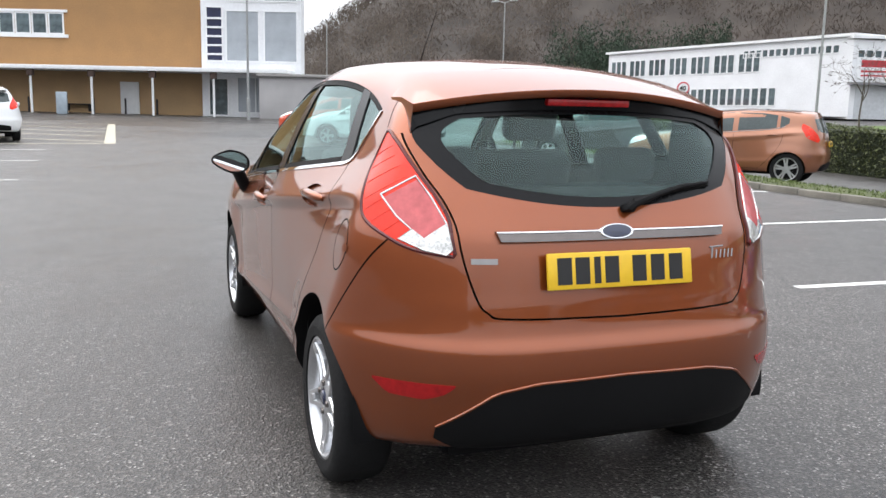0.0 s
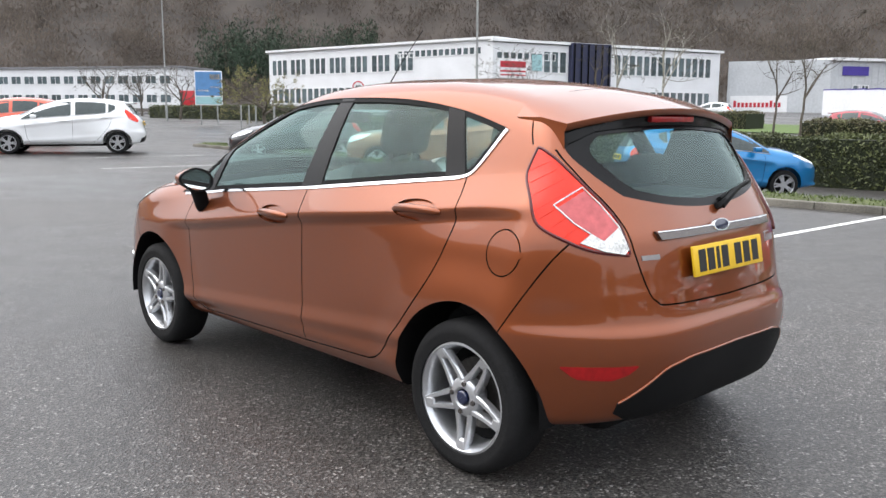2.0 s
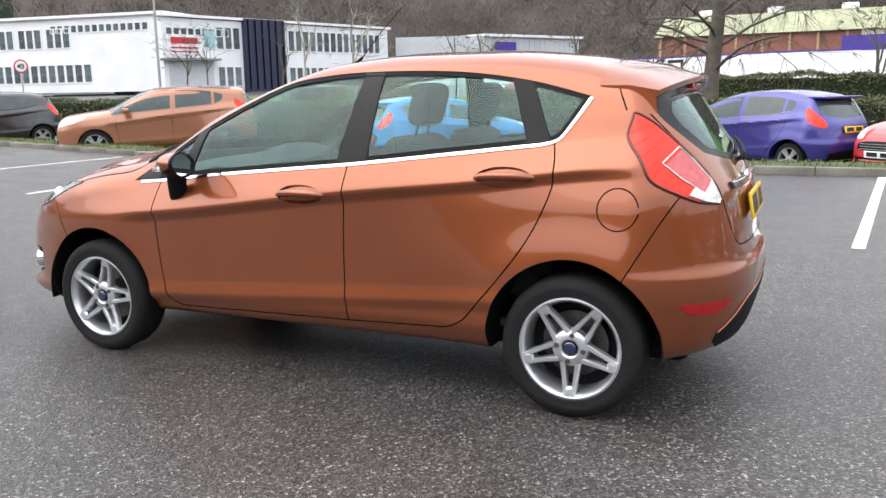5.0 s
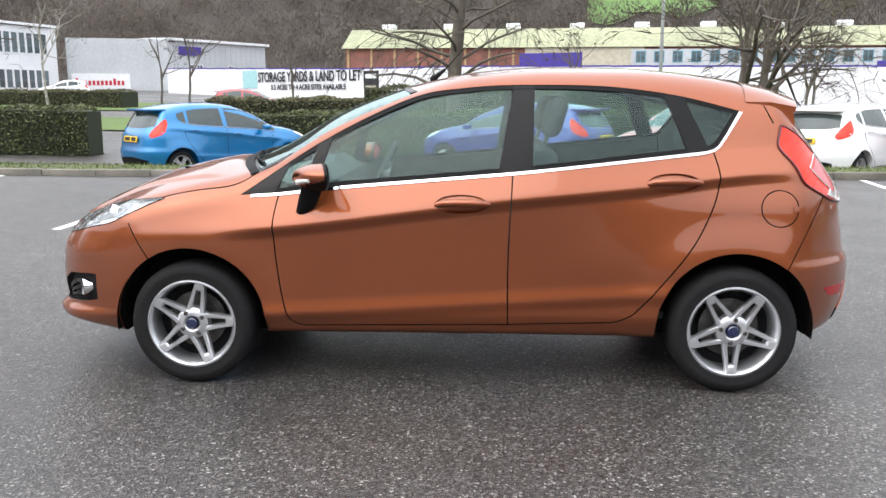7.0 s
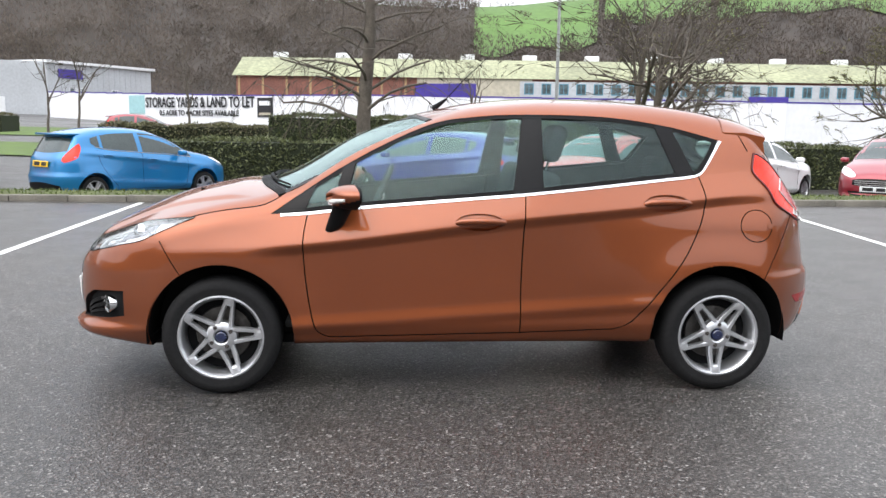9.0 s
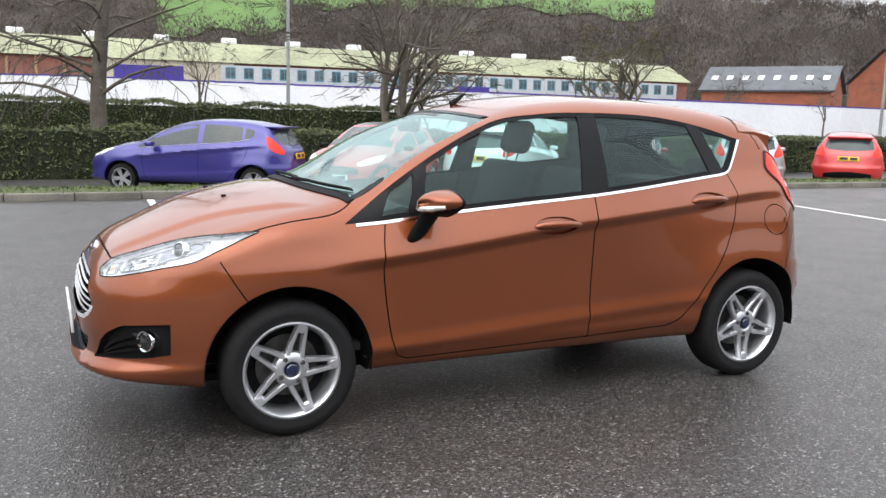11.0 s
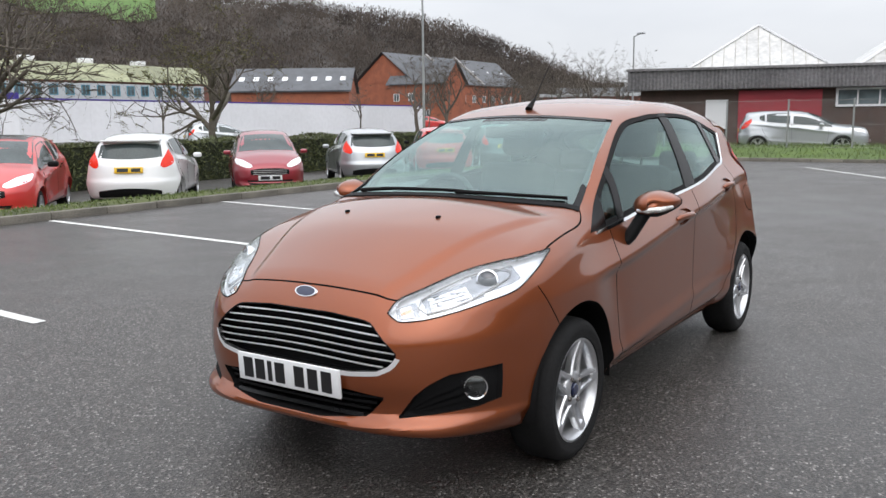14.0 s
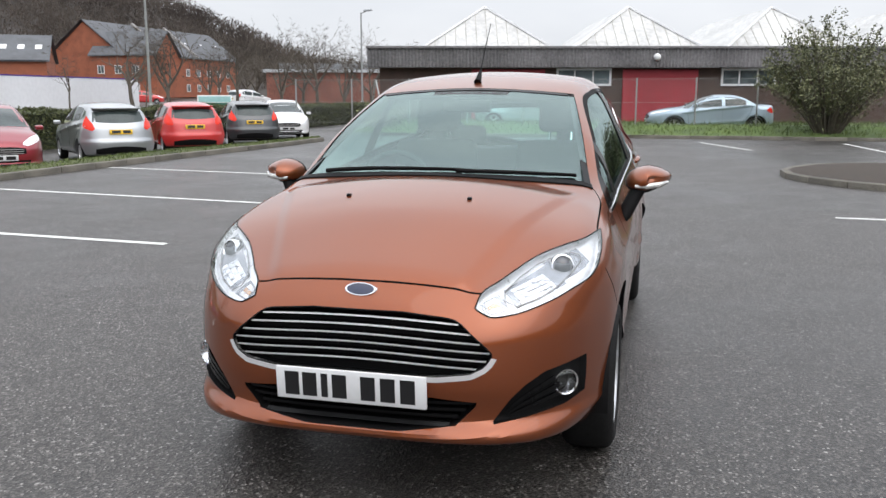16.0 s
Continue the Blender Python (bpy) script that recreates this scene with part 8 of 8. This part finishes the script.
def shoot_bush(label, x, y, r, h, shoots, n, seed):
    """A loose bush: many upright shoots from one foot, leafy along their outer part."""
    rg = np.random.default_rng(seed)
    a, q = rg.uniform(0, 2 * math.pi, shoots), rg.uniform(0, 1, shoots) ** 0.5
    up = h * (1 - 0.45 * q**2) * rg.uniform(0.62, 1.0, shoots)
    foot = np.stack([x + 0.3 * q * np.cos(a), y + 0.3 * q * np.sin(a), np.full(shoots, gz(x, y) + 0.1)], 1)
    tip = np.stack([x + r * q * np.cos(a), y + r * q * np.sin(a), gz(x, y) + up], 1)

    def along(k, t):
        p = foot[k] + (tip[k] - foot[k]) * t[:, None]
        p[:, 2] += 0.35 * np.sin(t * math.pi) * q[k]
        return p

    def surface(rng, n):
        k, t = rng.integers(0, shoots, n), rng.uniform(0.10, 1.0, n) ** 0.6
        o = rng.normal(size=(n, 3))
        return along(k, t) + o * (0.05 + 0.15 * (1 - t))[:, None], o / np.linalg.norm(o, axis=1)[:, None]
    b = leafy("bush", label, surface, n, M_BUSHLEAF, 0.048, None, seed, "bush")
    bm = bmesh.new()
    for k in range(0, shoots, 2):
        P = along(np.full(6, k), np.linspace(0, 1, 6))
        tube(bm, [tuple(p) for p in P], list(np.linspace(0.030, 0.005, 6)), 5)
    part("branchwork", bm, M_BARK, b)["kind"] = "stuff"


shoot_bush("large loose evergreen bush on the grass by the fence", -24.6, 5.95, 2.3, 4.1, 150, 18000, 9)
# lawns and the road beyond the hedge
lawn("roadside_lawn", [[(x, y, gz(x, y) + 0.03) for x in np.linspace(-40, 9, 20)] for y in np.linspace(-18.8, -29.5, 8)], "mown grass strip between hedge and road")
lawn("roundabout_lawn", [[(x, y, gz(x, y) + 0.05) for x in np.linspace(12, 40, 14)] for y in np.linspace(-28, -37, 8)], "bright mown grass beside the road")
lawn("works_lawn", [[(x, y, gz(x, y) + 0.05) for x in np.linspace(14, 44, 14)] for y in np.linspace(-44, -56, 8)], "mown grass before the white works")

# ---- lamp posts, fence, signs ----
def lamp_post(x, y, h, arm, head, label="tall grey steel street lamp", double=False):
    t = thing("street_lamp", label, "street lamp", "street lamps", m=pose(x, y, gz(x, y), 0, 0, arm))
    bm = bmesh.new()
    tube(bm, [(0, 0, 0), (0, 0, 1.2), (0, 0, 1.25), (0, 0, h)], [0.11, 0.11, 0.075, 0.045], 10)
    part("pole", bm, M_STEEL, t)
    for s in ((1, -1) if double else (1,)):
        bm = bmesh.new()
        tube(bm, [(0, 0, h - 0.05), (s * 0.5, 0, h + 0.08), (s * head, 0, h + 0.12)], 0.03, 6)
        part("arm", bm, M_STEEL, t)
        part("lantern", boxed((s * head - 0.3, -0.14, h + 0.06), (s * head + 0.35, 0.14, h + 0.18), 0.04), M_GREYCLAD, t)


lamp_post(64.5, -30.0, 10.0, 35, 0.9, double=True)
lamp_post(32.3, -33.8, 13.0, 40, 0.9)
lamp_post(-6.9, -30.0, 11.0, 20, 0.9)
lamp_post(-32.9, -23.3, 8.6, 60, 0.9, double=True)
lamp_post(-52.6, -19.4, 7.2, 60, 0.7)
lamp_post(88, -20, 10.0, 20, 0.7)
lamp_post(45.5, -5.6, 9.0, 20, 0.7)
lamp_post(112, -14, 9.0, 20, 0.9)

fence = thing("wire_fence", "galvanised chain-link fence on steel posts", "fence")
fpts = [(-25.8, -12.5), (-26.3, -6.0), (-26.6, 0.0), (-26.4, 6.0), (-26.0, 12.0)]
FH = 1.75
for (x0, y0), (x1, y1) in zip(fpts[:-1], fpts[1:]):
    for k in range(3):
        t = k / 3
        x, y = x0 + (x1 - x0) * t, y0 + (y1 - y0) * t
        bm = bmesh.new()
        tube(bm, [(x, y, 0.1), (x, y, 0.2 + FH)], 0.03, 6)
        part("post", bm, M_STEEL, fence)
    for zz in (0.35, 1.1, FH + 0.15):
        bm = bmesh.new()
        tube(bm, [(x0, y0, zz), (x1, y1, zz)], 0.006, 4)
        part("line_wire", bm, M_STEEL, fence)
    bm = bmesh.new()
    L = math.hypot(x1 - x0, y1 - y0)
    dx, dy = (x1 - x0) / L, (y1 - y0) / L
    w = 0.0022
    for sgn in (1, -1):
        s = -FH
        while s < L + FH:
            a0, a1 = max(0, s), min(L, s + FH)
            if a1 > a0:
                z0, z1 = (a0 - s, a1 - s) if sgn > 0 else (FH - (a0 - s), FH - (a1 - s))
                p, q = Vector((x0 + dx * a0, y0 + dy * a0, 0.2 + z0)), Vector((x0 + dx * a1, y0 + dy * a1, 0.2 + z1))
                e = Vector((dx, dy, 0)) * w
                bm.faces.new([bm.verts.new(v) for v in (p - e, p + e, q + e, q - e)])
            s += 0.09
    part("mesh", bm, M_STEEL, fence)
for pa, pb in (((-25.4, -8.8, 0.1), (-26.0, -9.4, 1.9)), ((-26.6, -9.9, 0.1), (-26.0, -9.4, 1.9))):
    bm = bmesh.new()
    tube(bm, [pa, pb], 0.035, 6)
    part("strut", bm, M_STEEL, fence)


def sign(name, x, y, z, w, h, turn, label, fields, posts=2):
    t = thing(name, label, "sign", m=pose(x, y, gz(x, y), 0, 0, turn))
    part("board", boxed((-w / 2, -0.03, z), (w / 2, 0.03, z + h), 0.01), M_WHITETRIM, t)
    for mat, x0, x1, z0, z1 in fields:
        part("field", boxed((x0 * w, -0.045, z + z0 * h), (x1 * w, -0.029, z + z1 * h)), mat, t)
    for k in range(posts):
        px = (k - (posts - 1) / 2) * w * 0.6
        bm = bmesh.new()
        tube(bm, [(px, 0.06, 0), (px, 0.06, z + h * 0.9)], 0.05, 6)
        part("post", bm, M_STEEL, t)


M_SIGNSKY = surf("blue_sign_paint", (0.10, 0.25, 0.50), 0.5, var=0.15)
M_SIGNGREEN = surf("dark_green_sign_paint", (0.03, 0.12, 0.09), 0.5, var=0.1)
sign("estate_sign", 52.5, -27.4, 1.4, 1.9, 2.4, -118, "blue and yellow estate directory board on posts", [(M_SIGNSKY, -0.47, 0.47, 0.28, 0.97), (M_SIGNBLUE, -0.47, 0.47, 0.03, 0.25), (M_YELLOW, 0.05, 0.42, 0.75, 0.9), (M_WHITETRIM, -0.4, 0.0, 0.4, 0.45), (M_WHITETRIM, 0.05, 0.4, 0.5, 0.55)])
sign("direction_sign", -37.5, -22.4, 0.85, 1.8, 0.8, 119, "white and green direction sign on posts", [(M_SIGNGREEN, -0.46, 0.46, 0.08, 0.5), (M_SIGNBLUE, -0.46, 0.46, 0.55, 0.92)])
sp = thing("speed_sign", "round speed limit sign with a red ring", "sign", m=pose(35.9, -27.8, gz(36, -28), 0, 0, -128))
for r, d, mat in ((0.34, 0.0, M_SIGNRED), (0.27, -0.012, M_WHITETRIM)):
    bm = bmesh.new()
    lathe(bm, [(0.001, d - 0.01), (r, d - 0.01), (r, d + 0.01), (0.001, d + 0.01)], 28)
    o = part("disc", bm, mat, sp)
    o.location = (0, 0, 2.6)
lettering("40", 0.34, M_INK, sp, pose(-0.19, -0.03, 2.48, 90, 0, 0))
bm = bmesh.new()
tube(bm, [(0, 0.04, 0), (0, 0.04, 2.9)], 0.04, 6)
part("post", bm, M_STEEL, sp)
for x, y in ((26, -15.0), (30.5, -17.0), (34, -19.5), (22.5, -13.6)):
    bm = bmesh.new()
    tube(bm, [(0, 0, 0), (0, 0, 1.6)], 0.035, 6)
    o = tagged(part("marker_post", bm, M_STEEL), "thin grey marker post at the verge", "post", "marker posts")
    o.location = (x, y, gz(x, y))
